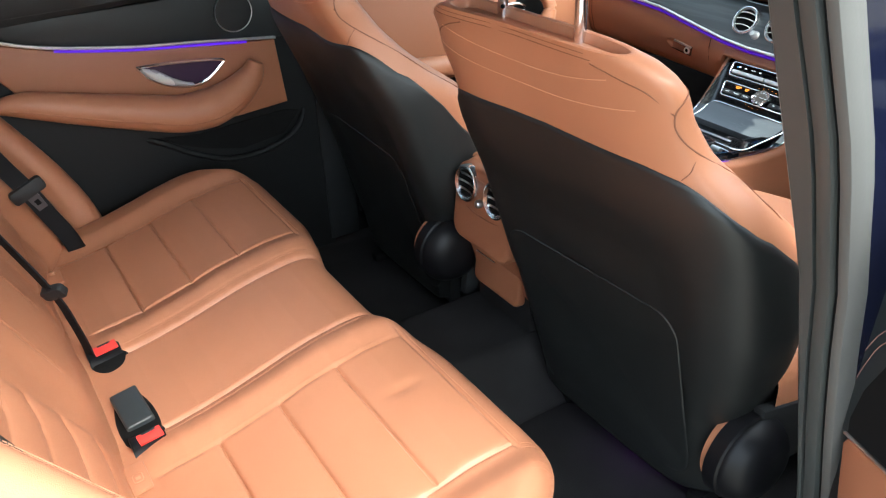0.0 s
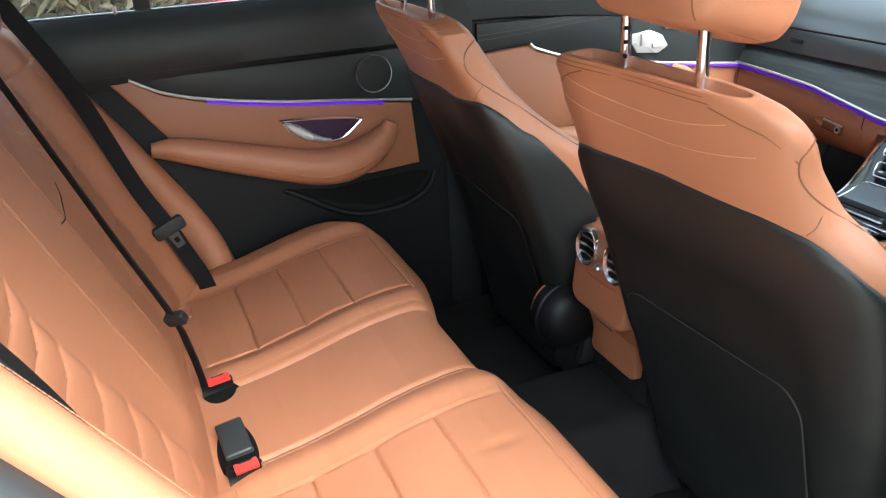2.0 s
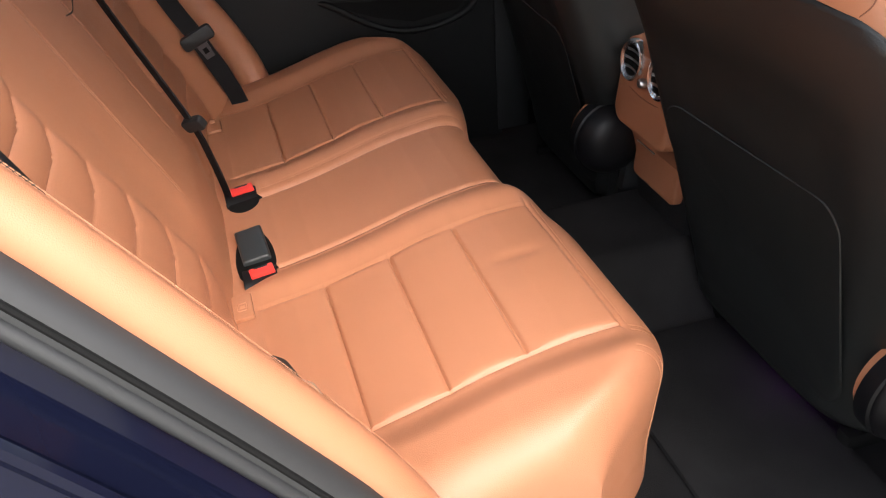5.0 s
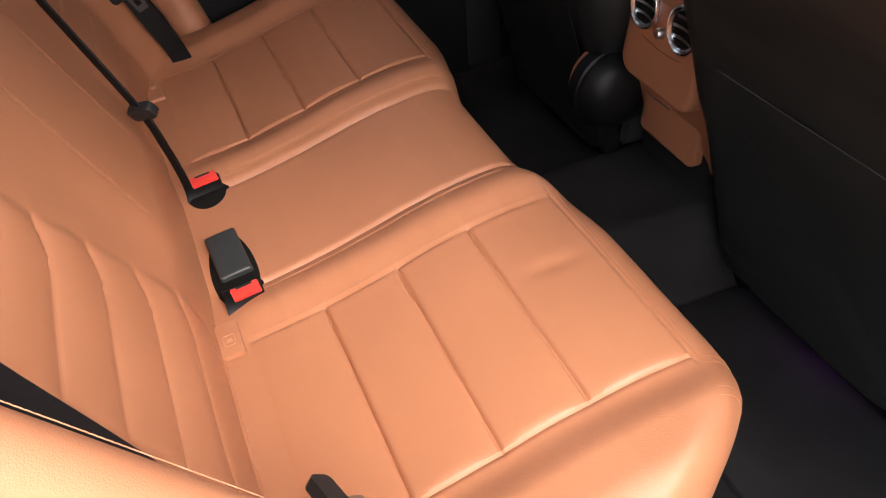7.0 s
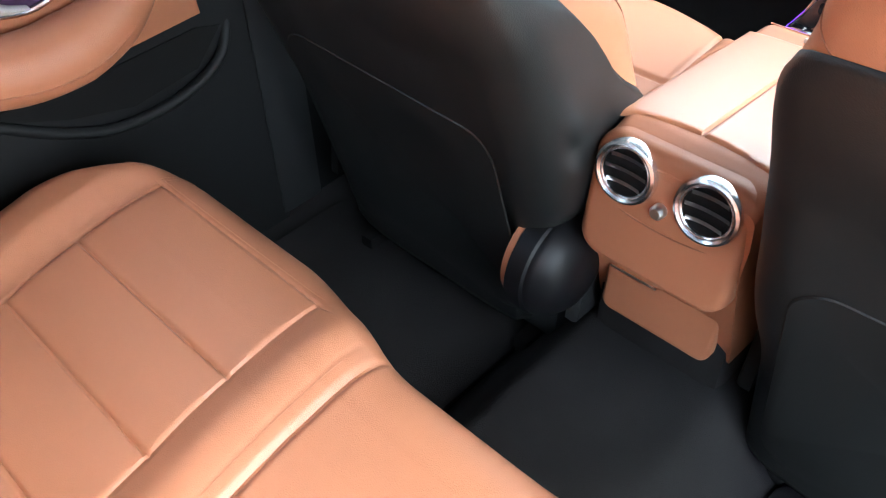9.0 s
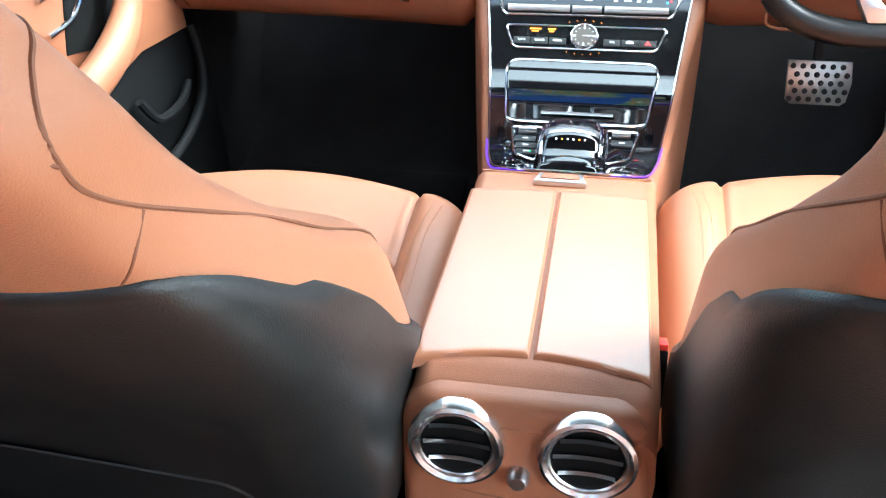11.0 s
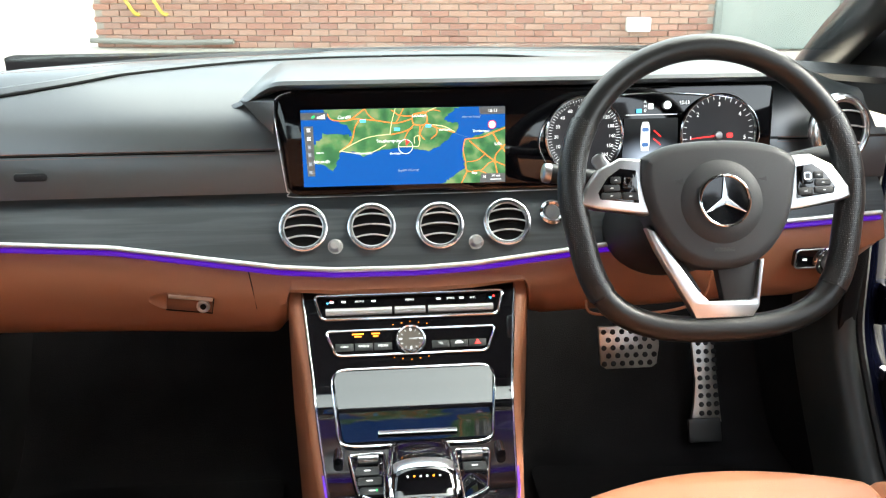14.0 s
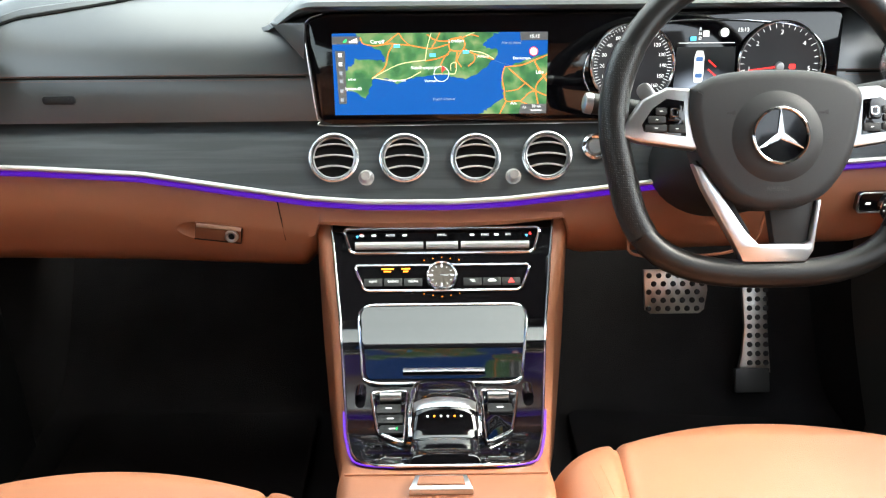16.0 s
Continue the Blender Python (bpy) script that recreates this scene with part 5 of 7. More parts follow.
for ang, ln in ((5, 0.013), (-8, 0.009)):
    part("clock_hand", plate([(-0.002, -0.0005), (ln, -0.0003), (ln, 0.0003), (-0.002, 0.0005)], 0.0002, CK @ pose(0, 0, 0.003, 0, 0, ang)), SATIN, clock)
for s in (-1, 1):
    for k in range(5):
        part("clock_light", box((0, 0, 0), (0.0016, 0.0010, 0.0004), m=cf(-0.025 + 0.012 * k, 1.582 + s * (0.0245 - 0.0015 * abs(k - 2) ** 1.2), 0.0045)), AMBER, clock)
def lid_lift(y):
    """The bulge of the stowage lid over the panel."""
    return 0.0045 + 0.009 * sum(lerp(y + d, (1.413, 1.46, 1.49, 1.503, 1.52, 1.543), (0, 0.45, 0.9, 1.0, 0.85, 0.25)) for d in (-0.006, -0.003, 0, 0.003, 0.006)) / 5


cub = rounded([(-0.113, 1.547), (0.113, 1.547), (0.093, 1.409), (-0.097, 1.409)], 0.022, 6)
cd = part("stowage_lid", grid(lambda u, v: cp((2 * u - 1) * lerp(v, (0, 0.1, 0.9, 1), (0.086, 0.094, 0.108, 0.104)), 1.413 + 0.130 * v, lid_lift(1.413 + 0.130 * v)), 24, 60), PIANO, panel, "gloss black stowage lid with chrome outline")
part("lid_outline", tube([cp(x, y, 0.0048) for x, y in cub], 0.0018, 8, True), CHROME, cd)
part("lid_slot", box((0, 0, 0), (0.10, 0.008, 0.002), 0.001, m=cf(0.0, 1.432, 0.0085)), SATIN, cd)
for s in (-1, 1):
    ol = [(s * 0.086, 1.388), (s * 0.043, 1.391), (s * 0.043, 1.272), (s * 0.072, 1.300)]
    cl = part("control_pod", tube([cp(x, y, 0.0062) for x, y in rounded(ol, 0.008)], 0.0017, 8, True), CHROME, panel, "chrome outlined control cluster")
    part("cluster_base", plate([(x - s * 0.06, y - 1.34) for x, y in rounded(ol, 0.006)][::s], 0.004, cf(s * 0.06, 1.34, 0.006), 0.001), GLOSS, cl)
    part("roller", tube([cp(s * 0.074, 1.372, 0.009), cp(s * 0.050, 1.372, 0.009)], 0.0065, 14), SATIN, cl, "knurled silver roller")
    for k in range(3 if s < 0 else 1):
        b = part("button", plate(rrect(0.028, 0.019, 0.003), 0.003, cf(s * (0.063 - 0.003 * k), 1.350 - 0.023 * k, 0.0085), 0.001), BLACK_PLASTIC, cl)
        part("button_mark", box((0, 0, 0), (0.007, 0.0022, 0.0003), m=cf(s * (0.063 - 0.003 * k), 1.350 - 0.023 * k, 0.0088)), WHITE_LIT, b)
        if s < 0 and k == 2:
            part("status_lamp", box((0.011, 0, 0), (0.0016, 0.005, 0.0004), m=cf(-0.063, 1.304, 0.0088)), GREEN_LIT, b)
    part("cup_ring", lathe([(0.0125, 0.0), (0.013, 0.0015), (0.0145, 0.0015), (0.015, 0)], cf(s * 0.070, 1.258, 0.0035), 32), GLOSS, panel)
    part("side_clip", tube([cp(s * 0.098, 1.398, 0.006), cp(s * 0.098, 1.375, 0.006)], 0.006, 10), PIANO, panel)


def arch(v):
    """The hand rest over the touch pad: height along its length."""
    return lerp(v, (0, 0.04, 0.10, 0.20, 0.32, 0.44, 0.54, 0.585, 0.63, 0.69, 0.75, 0.90, 0.97, 1.0), (0.004, 0.010, 0.018, 0.028, 0.036, 0.041, 0.043, 0.042, 0.037, 0.024, 0.016, 0.014, 0.011, 0.003))


def rest_ring(v):
    y = 1.412 - 0.202 * v
    w = lerp(v, (0, 0.04, 0.12, 0.5, 0.70, 1.0), (0.022, 0.030, 0.034, 0.0375, 0.036, 0.034))
    h = arch(v)
    return [cp(w * math.cos(a) if abs(math.cos(a)) > 0 else 0, y, 0.003) + Vector((0, 0, h * max(0.0, math.sin(a)) ** 0.28)) for a in (math.pi * k / 20 for k in range(21))]


hr = part("hand_rest", loft([rest_ring(k / 90) for k in range(91)]), PIANO, panel, "gloss black arched hand rest")
for s in (-1, 1):
    part("rest_trim", tube([rest_ring(k / 60)[1 if s > 0 else 19] + Vector((0, 0, 0.0)) for k in range(3, 44)], 0.0030, 8), CHROME, hr)
part("rest_band", loft([[p + Vector((0, 0, 0.0006)) for p in rest_ring(v)[3:18]] for v in (0.50, 0.52, 0.54, 0.56, 0.58, 0.60)], caps=False), SATIN, hr, "satin silver band")
for k in range(6):
    part("indicator_dot", box((-0.018 + 0.007 * k, 1.412 - 0.202 * 0.645 - 0.001, con_z(1.2817) + 0.0365), (0.002, 0.0014, 0.0014)), AMBER if k in (1, 4) else WHITE_LIT, hr)
# armrest lids
for s in (-1, 1):
    def lid(u, v, s=s):
        x = s * (0.0010 + 0.0937 * u)
        y0 = 0.845 - 0.018 * u ** 2
        y = y0 + (1.130 - y0) * v
        e = min(1, min(u, 1 - u) / 0.035, min(v, 1 - v) / 0.02)
        return Vector((x - 0.005, y, con_z(y) + 0.0048 * (1 - (1 - max(0, e)) ** 2) - 0.001 - 0.004 * u ** 4))
    part("armrest_lid", grid(lid, 60, 90, flip=s < 0), LID_TAN, console, "tan leather armrest lid")
lt = part("lid_latch", plate([(-0.033, -0.012), (0.024, -0.012), (0.019, 0.012), (-0.028, 0.012)][::-1], 0.006, cf(0.0, 1.156, 0.006), 0.0015), SATIN, console, "silver latch frame")
part("latch_pad", plate([(-0.026, -0.006), (0.017, -0.006), (0.015, 0.008), (-0.024, 0.008)][::-1], 0.003, cf(0.0, 1.156, 0.0075), 0.001), TAN_TRIM, lt)
part("shelf_seam", tube([cp(x, 1.180, 0.001) for x in np.linspace(-0.094, 0.094, 8)], 0.0012, 6), TAN, console)
# rear face
RF = fr((0, 0.789, 0.385), (1, 0, 0), (0, 0.14, 1))


def face_ring(q, d):
    w, h = 0.097 - 0.012 * q ** 2, 0.082 - 0.010 * q ** 2
    return [RF @ Vector((x - 0.004, y - 0.031, d)) for x, y in rrect(2 * w, 2 * h, 0.030, 8)]


part("rear_panel", loft([face_ring(0, -0.055), face_ring(0, -0.012), face_ring(0.35, -0.004), face_ring(0.7, 0.0005), face_ring(1, 0.002)]), TAN_TRIM, console, "tan rear vent panel")
for x in (-0.055, 0.0445):
    R, m = 0.0385, RF @ pose(x, 0.012, 0.003)
    v = part("air_vent", lathe([(R * 0.70, -0.001), (R * 0.72, 0.004), (R * 0.755, 0.005), (R * 0.785, 0.0035), (R * 0.80, 0.0055), (R * 0.88, 0.0075), (R * 0.96, 0.006), (R, 0.001), (R, -0.006)], m, 56), VENT_SILVER, console, "round rear air vent with satin silver ring")
    part("well", lathe([(0, 0.0006), (R * 0.6, 0.0006), (R * 0.71, 0.0012)], m, 32), DARK, v)
    for k in (-1, 0, 1):
        yy = R * 0.40 * k
        half = math.sqrt((R * 0.70) ** 2 - yy * yy) * 0.96
        part("slat", grid(lambda a, b: m @ Vector((half * (2 * a - 1), yy + 0.0030 * (1 - 2 * b) + 0.06 * R * (1 - (2 * a - 1) ** 2), 0.0042 - 0.0022 * b)), 12, 2), SATIN, v)
part("rear_knob", lathe([(0, 0.012), (0.006, 0.0115), (0.0085, 0.008), (0.009, 0.0)], RF @ pose(-0.0065, -0.014, 0.002), 24), SATIN, console, "small satin silver knob")
part("crease", tube([RF @ Vector((0.080 * q, -0.031 - 0.010 * (1 - q * q), 0.0016 - 0.0040 * q ** 4)) for q in np.linspace(-1, 1, 31)], 0.0014, 6), SEAM, console)
part("drawer_front", plate(rrect(0.156, 0.16, 0.016), 0.12, fr((0.0, 0.819, 0.235), (1, 0, 0), (0, 0.10, 1)), 0.006, 3), TAN_TRIM, console, "tan stowage drawer front")
part("drawer_slot", box((-0.040, -0.010, 0.001), (0.066, 0.0025, 0.003), 0.001, m=fr((0.0, 0.819, 0.235), (1, 0, 0), (0, 0.10, 1))), SATIN, console)
part("skirt", box((0, 1.23, 0.17), (0.19, 0.80, 0.30), 0.02), CARPET, console)

# ---------- belts and buckles ----------
def ribbon_belt(pts, wide, width_dir, thick=0.0016):
    line = smooth_path(pts, 40)
    w = Vector(width_dir).normalized() * (wide / 2)
    rings = []
    for i, p in enumerate(line):
        t = (line[min(i + 1, 40)] - line[max(i - 1, 0)]).normalized()
        ww = (w - t * w.dot(t)).normalized() * (wide / 2)
        n = t.cross(ww).normalized() * thick
        rings.append([p + ww + n, p - ww + n, p - ww - n, p + ww - n])
    return loft(rings)


fb = thing("seat_belt", "black webbing seat belt over the far rear seat", "seat belt", "rear seat belts")
part("webbing", ribbon_belt([(-0.60, -0.20, 0.94), (-0.585, -0.087, 0.728), (-0.578, -0.003, 0.502), (-0.556, 0.044, 0.408), (-0.55, 0.070, 0.346), (-0.55, 0.094, 0.288), (-0.552, 0.106, 0.245)], 0.036, (0.1, 1, 0.44)), BELT, fb)
STEEL_DARK = mat("dark_latch_steel", (0.10, 0.10, 0.105), 0.35, 1.0)
CL = fr((-0.554, 0.047, 0.404), (0, 1, 0.44), (0, -0.44, 1))
tg = part("tongue", plate(rrect(0.072, 0.030, 0.008), 0.014, CL @ pose(0, 0, 0.008), 0.003), BLACK_PLASTIC, fb)
part("tongue_plate", plate([(-0.012, 0.0), (0.012, 0.0), (0.010, -0.034), (-0.010, -0.034)], 0.002, CL @ pose(0.0, -0.014, 0.006)), STEEL_DARK, tg, "steel latch plate")
part("tongue_hole", box((0, -0.030, 0.0065), (0.010, 0.012, 0.001), m=CL), DARK, tg)
mb = thing("seat_belt", "black webbing centre rear belt clipped into its buckle", "seat belt", "rear seat belts")
part("webbing", ribbon_belt([(-0.225, -0.20, 0.90), (-0.212, -0.145, 0.765), (-0.188, -0.092, 0.640), (-0.160, -0.052, 0.550), (-0.112, 0.014, 0.408), (-0.117, 0.032, 0.335), (-0.132, 0.042, 0.268), (-0.140, 0.044, 0.235)], 0.017, (0.75, 0.5, 0.35)), BELT, mb)
part("tongue", plate(rrect(0.040, 0.024, 0.007), 0.014, fr((-0.110, 0.018, 0.402), (0.6, 0.8, 0.3), (0.15, -0.55, 1)) @ pose(0, 0, 0.006), 0.003), BLACK_PLASTIC, mb)
nb = thing("seat_belt", "black webbing seat belt beside the open door", "seat belt", "rear seat belts")
part("webbing", ribbon_belt([(0.600, -0.215, 0.90), (0.612, -0.118, 0.765), (0.638, -0.055, 0.660), (0.664, -0.005, 0.578), (0.678, 0.03, 0.50)], 0.034, (1, 0.1, 0.1)), BELT, nb)
part("tongue", plate(rrect(0.050, 0.022, 0.006), 0.012, fr((0.605, 0.072, 0.432), (1, 0.3, 0.0), (0.1, -0.7, 0.7)), 0.003), BLACK_PLASTIC, nb)
part("tongue_plate", plate(rrect(0.022, 0.040, 0.003), 0.002, fr((0.602, 0.090, 0.417), (1, 0.3, 0.0), (0.1, -0.7, 0.7))), SATIN, nb)


def buckle(x, y, z, red, label, size):
    b = thing("belt_buckle", label, "seat belt buckle", "belt buckles")
    if not red:
        part("body", box((0, 0, -size[2] / 2), size, 0.005, 3, fr((x, y, z), (1, 0.06, -0.06), (0, 1, 0.12))), BLOCK, b)
        return b
    w = size[1] / 2
    prof = [(-0.030, -0.05), (-0.030, 0.004), (-0.022, 0.008), (-0.004, 0.006), (0.010, -0.004), (0.022, -0.020), (0.027, -0.05)]
    part("body", loft([[Vector((x + px, y + k * w * q, z + pz * (1.0 if abs(q) < 1 else 0.8))) for px, pz in prof] for k, q in ((-1, 1.0), (-1, 0.88), (1, 0.88), (1, 1.0))]), BUCKLE, b)
    m = fr((x - 0.012, y + 0.004, z + 0.0085), (1, 0.12, -0.22), (0, 1, 0.05))
    part("release_button", box((0, 0, 0), (0.019, size[1] * 0.72, 0.007), 0.0022, 2, m), RED, b, "red release button")
    part("button_mark", box((-0.007, 0, 0.0030), (0.004, size[1] * 0.42, 0.002), 0.0006, 1, m), BLACK_PLASTIC, b)
    return b


def front_buckle(x, y, z, label):
    b = thing("belt_buckle", label, "seat belt buckle", "belt buckles")
    m = fr((x, y, z), (1, 0, 0), (0, 0.92, -0.38))
    part("stalk", tube([(x, y + 0.05, z - 0.20), (x, y + 0.025, z - 0.07), (x, y + 0.012, z - 0.03)], 0.0045, 8), BUCKLE, b)
    part("body", box((0, 0.010, -0.030), (0.011, 0.034, 0.056), 0.003, 2, m), BUCKLE, b)
    part("release_button", box((0, 0.004, -0.001), (0.0095, 0.020, 0.009), 0.002, 2, m), RED, b, "red release button")
    return b


front_buckle(-0.1035, 0.868, 0.428, "slim black buckle with red button beside the console")
front_buckle(0.1045, 0.944, 0.376, "slim black buckle with red button beside the driver seat")
buckle(-0.123, 0.066, 0.245, True, "black belt buckle with a red button, belt inserted", (0.052, 0.056, 0.07))
buckle(0.150, 0.070, 0.245, True, "black belt buckle with a red button, empty", (0.056, 0.052, 0.07))
buckle(0.050, 0.067, 0.254, False, "dark grey folded buckle block in the bench gap", (0.090, 0.045, 0.06))
for x, w in ((-0.124, 0.044), (0.080, 0.098)):
    part("buckle_slot", lathe([(0, 0.001), (0.8, 0.001), (1.0, -0.004)], Matrix.Translation((x, 0.068, 0.2410)) @ pose(0, 0, 0, 5, 0, 0) @ Matrix.Diagonal((w, 0.034, 1, 1)), 32), DARK, bench)
tabx = thing("anchor_tab", "small tan leather flap with a child seat mark", "label")
TM = fr((0.203, 0.036, 0.2445), (1, 0, 0), (0, 1, 0.1))
part("flap", plate(rrect(0.060, 0.030, 0.004), 0.006, TM, 0.002), TAN, tabx)
part("mark", tube([TM @ Vector((x + 0.004, y, 0.0008)) for x, y in rrect(0.018, 0.014, 0.003)], 0.0006, 5, True), STITCH, tabx)
part("mark_figure", box((0.004, 0, 0.0006), (0.006, 0.007, 0.0004), 0, m=TM), STITCH, tabx)
tab2 = thing("anchor_tab", "small tan leather flap with a round button", "label")
part("flap", plate(rrect(0.055, 0.03, 0.004), 0.006, fr((-0.46, 0.040, 0.246), (1, 0, 0), (0, 1, 0.1)), 0.002), TAN, tab2)
part("button", lathe([(0, 0.003), (0.005, 0.0025), (0.007, 0.0)], fr((-0.475, 0.040, 0.247), (1, 0, 0), (0, 1, 0.1)), 20), STITCH, tab2)
# slits in the centre armrest
for pts in ([(-0.255, 0.416), (-0.22, 0.400), (-0.165, 0.393), (-0.11, 0.393), (-0.062, 0.402)], [(-0.095, 0.548), (-0.05, 0.543), (0.0, 0.541)]):
    part("pull_slit", tube(smooth_path([back_at(x, s, -0.0006) for x, s in pts], 20), 0.0016, 6), DARK, bench)
for x in (-0.36, 0.0, 0.36):
    headrest(x, -0.275, 0.865, "tan leather rear headrest", 0.12, 0.14, posts=False)

# ---------- pedals ----------
def pedal(name, outline, m, label, holes):
    p = thing(name, label, "pedal", "pedals")
    part("plate", plate(outline, 0.008, m, 0.002), STEEL, p, "perforated brushed steel plate")
    part("arm", box((0, 0.06, -0.03), (0.016, 0.16, 0.012), 0.003, m=m), BLACK_PLASTIC, p)
    for x, y in holes:
        part("rubber_stud", lathe([(0, 0.0035), (0.0045, 0.003), (0.0055, 0.0)], m @ pose(x, y, 0), 10), RUBBER, p)
    return p


BP = fr((0.434, 1.945, 0.187), (1, 0.0, 0.0), (0, 0.35, 1))
pedal("brake_pedal", [(-0.058, 0.040), (0.058, 0.040), (0.062, 0.0), (0.056, -0.036), (0.046, -0.043), (-0.044, -0.043), (-0.054, -0.036)][::-1], BP, "brushed steel brake pedal with rubber studs", [(-0.045 + 0.018 * i + 0.009 * (j % 2) - 0.003, 0.029 - 0.0155 * j) for j in range(5) for i in range(6)])
GP = fr((0.600, 1.945, 0.080), (1, 0, 0), (0, 0.45, 1))
pedal("accelerator_pedal", [(-0.024, 0.108), (0.022, 0.108), (0.026, 0.0), (0.030, -0.064), (-0.034, -0.064), (-0.026, -0.03), (-0.020, 0.02)][::-1], GP, "brushed steel accelerator pedal with rubber studs", [(-0.013 + 0.0155 * i + 0.003, 0.095 - 0.0175 * j) for j in range(9) for i in range(3)])
single("pedal_foot", box((0, 0, 0), (0.066, 0.046, 0.010), 0.003, m=fr((0.590, 1.905, 0.014), (1, 0, 0), (0, 0.5, 1))), GREY, "grey plastic foot under the accelerator pedal", "pedal")

# ---------- doors ----------
DOOR_LEATHER = mat("door_leather", (0.024, 0.027, 0.028), 0.45, grain=(1000, "cell"), bump=0.2, spec=0.35)
DOORP = mat("door_plastic", (0.0085, 0.009, 0.0095), 0.55, grain=(1400, "cell"), bump=0.15, spec=0.25)

# shade behind the rear handle, tinted by the violet strip, put into the colour
HANDLE_SHADE = mat("handle_shade", (0.045, 0.022, 0.055), 0.25)

def strip_set(d, pts, lit, x):
    line = smooth_path([(x, y, z) for y, z in pts], 50)
    part("chrome_strip", tube(line, 0.0036, 8), STRIP, d, "thin satin chrome strip")
    part("light_strip", tube([p + Vector((0.0015, 0, -0.0068)) for p in line if lit[0] < p.y < lit[1]], 0.0030, 8), PURPLE, d, "violet ambient light strip")


def yz_plate(name, pts, x, thick, material, parent, bevel=0.004, label=""):
    m = fr((x, 0, 0), (0, 1, 0), (0, 0, 1))
    ok = part(name, plate(pts, thick, m, bevel), material, parent, label)
    return ok


door1 = thing("door_1", "closed rear passenger door with tan and black trim", "car door", kind="structure")
part("panel", box((-0.745, 0.31, 0.38), (0.07, 0.92, 0.86), 0.008), DOORP, door1, "black plastic door panel")
part("upper_pad", loft([[Vector((x, y, z)) for x, z in ((-0.705, 0.700 - 0.02 * sm(0.4, 0, y)), (-0.688, 0.712), (-0.684, 0.76), (-0.694, 0.815), (-0.712, 0.836), (-0.76, 0.836), (-0.76, 0.70))] for y in np.linspace(-0.16, 0.76, 30)]), DOOR_LEATHER, door1, "black leather upper pad")
part("stitching", stitches([(-0.6875, y, 0.7125) for y in np.linspace(-0.15, 0.75, 60)]), GREY, door1, kind="stuff")
yz_plate("dark_insert", [(-0.02, 0.70), (0.027, 0.698), (0.09, 0.664), (0.182, 0.636), (0.343, 0.608), (0.49, 0.591), (0.668, 0.570), (0.72, 0.57), (0.73, 0.698), (0.3, 0.698)], -0.698, 0.015, DOOR_LEATHER, door1)
yz_plate("tan_insert", [(-0.013, 0.694), (0.027, 0.696), (0.09, 0.660), (0.182, 0.632), (0.343, 0.604), (0.49, 0.587), (0.667, 0.566), (0.679, 0.408), (0.55, 0.400), (0.40, 0.42), (0.25, 0.45), (0.098, 0.545)], -0.694, 0.02, TAN_TRIM, door1, 0.006, "tan leather door insert")
strip_set(door1, [(0.027, 0.701), (0.09, 0.667), (0.182, 0.640), (0.343, 0.612), (0.49, 0.595), (0.667, 0.573)], (0.18, 0.60), -0.690)
arm = [(0.045, 0.548, 0.016), (0.10, 0.540, 0.028), (0.20, 0.508, 0.034), (0.32, 0.472, 0.040), (0.41, 0.448, 0.044), (0.48, 0.448, 0.046), (0.54, 0.466, 0.040), (0.585, 0.500, 0.030), (0.603, 0.532, 0.018)]
ap = smooth_path([(-0.668, y, z) for y, z, r in arm], 40)
ar = [lerp(k / 40 * (len(arm) - 1), range(len(arm)), [r for y, z, r in arm]) for k in range(41)]
armrest = part("armrest", tube(ap, ar, 20, up=(0, 0, 1), flat=0.95), TAN, door1, "tan leather armrest")
part("seam", tube([p + Vector((ar[k] * 0.90, 0, -ar[k] * 0.35)) for k, p in enumerate(ap)][2:-1], 0.0014, 6), TAN_TRIM, armrest)
hb = smooth_path([(-0.690, y, z) for y, z in ((0.338, 0.566), (0.36, 0.537), (0.40, 0.512), (0.45, 0.500), (0.49, 0.508), (0.525, 0.534), (0.533, 0.545), (0.50, 0.552), (0.42, 0.561), (0.338, 0.566))], 60)[:-1]
hd = part("handle_bezel", tube(hb, 0.0042, 8, True, up=(1, 0, 0)), CHROME, door1, "chrome bezel round the door handle")
# flat sheet whose dark violet colour paints the shaded hollow
yz_plate("handle_shade", [(p.y, p.z) for p in hb], -0.6915, 0.004, HANDLE_SHADE, hd, 0)
part("lever", loft([[Vector((-0.689 + 0.010 * math.sin(a), y + 0.010 * w * 0, zc + w * math.cos(a))) for a in (math.pi * 2 * k / 12 for k in range(12))] for y, zc, w in ((0.349, 0.558, 0.003), (0.360, 0.549, 0.009), (0.375, 0.540, 0.014), (0.392, 0.529, 0.0135), (0.412, 0.518, 0.009), (0.435, 0.509, 0.005), (0.455, 0.505, 0.002))]), SILVER_PAINT, hd, "satin silver pull lever")
sp1 = part("loudspeaker", lathe([(0.0425, 0), (0.043, 0.002), (0.0445, 0.0022), (0.0455, 0.0)], fr((-0.688, 0.575, 0.648), (0, 1, 0), (0, 0, 1)), 40), SATIN, door1, "round loudspeaker with silver ring")
part("grille", lathe([(0, 0.002), (0.03, 0.0018), (0.0428, 0.0005)], fr((-0.688, 0.575, 0.648), (0, 1, 0), (0, 0, 1)), 32), BLACK_PLASTIC, sp1)
pl = smooth_path([(-0.718, 0.30, 0.40), (-0.698, 0.36, 0.375), (-0.694, 0.44, 0.325), (-0.690, 0.52, 0.296), (-0.688, 0.62, 0.300), (-0.692, 0.70, 0.335), (-0.718, 0.735, 0.40)], 40)
part("map_pocket", tube([p + Vector((-0.010, 0, 0)) for p in pl], 0.008, 14), DOORP, door1)
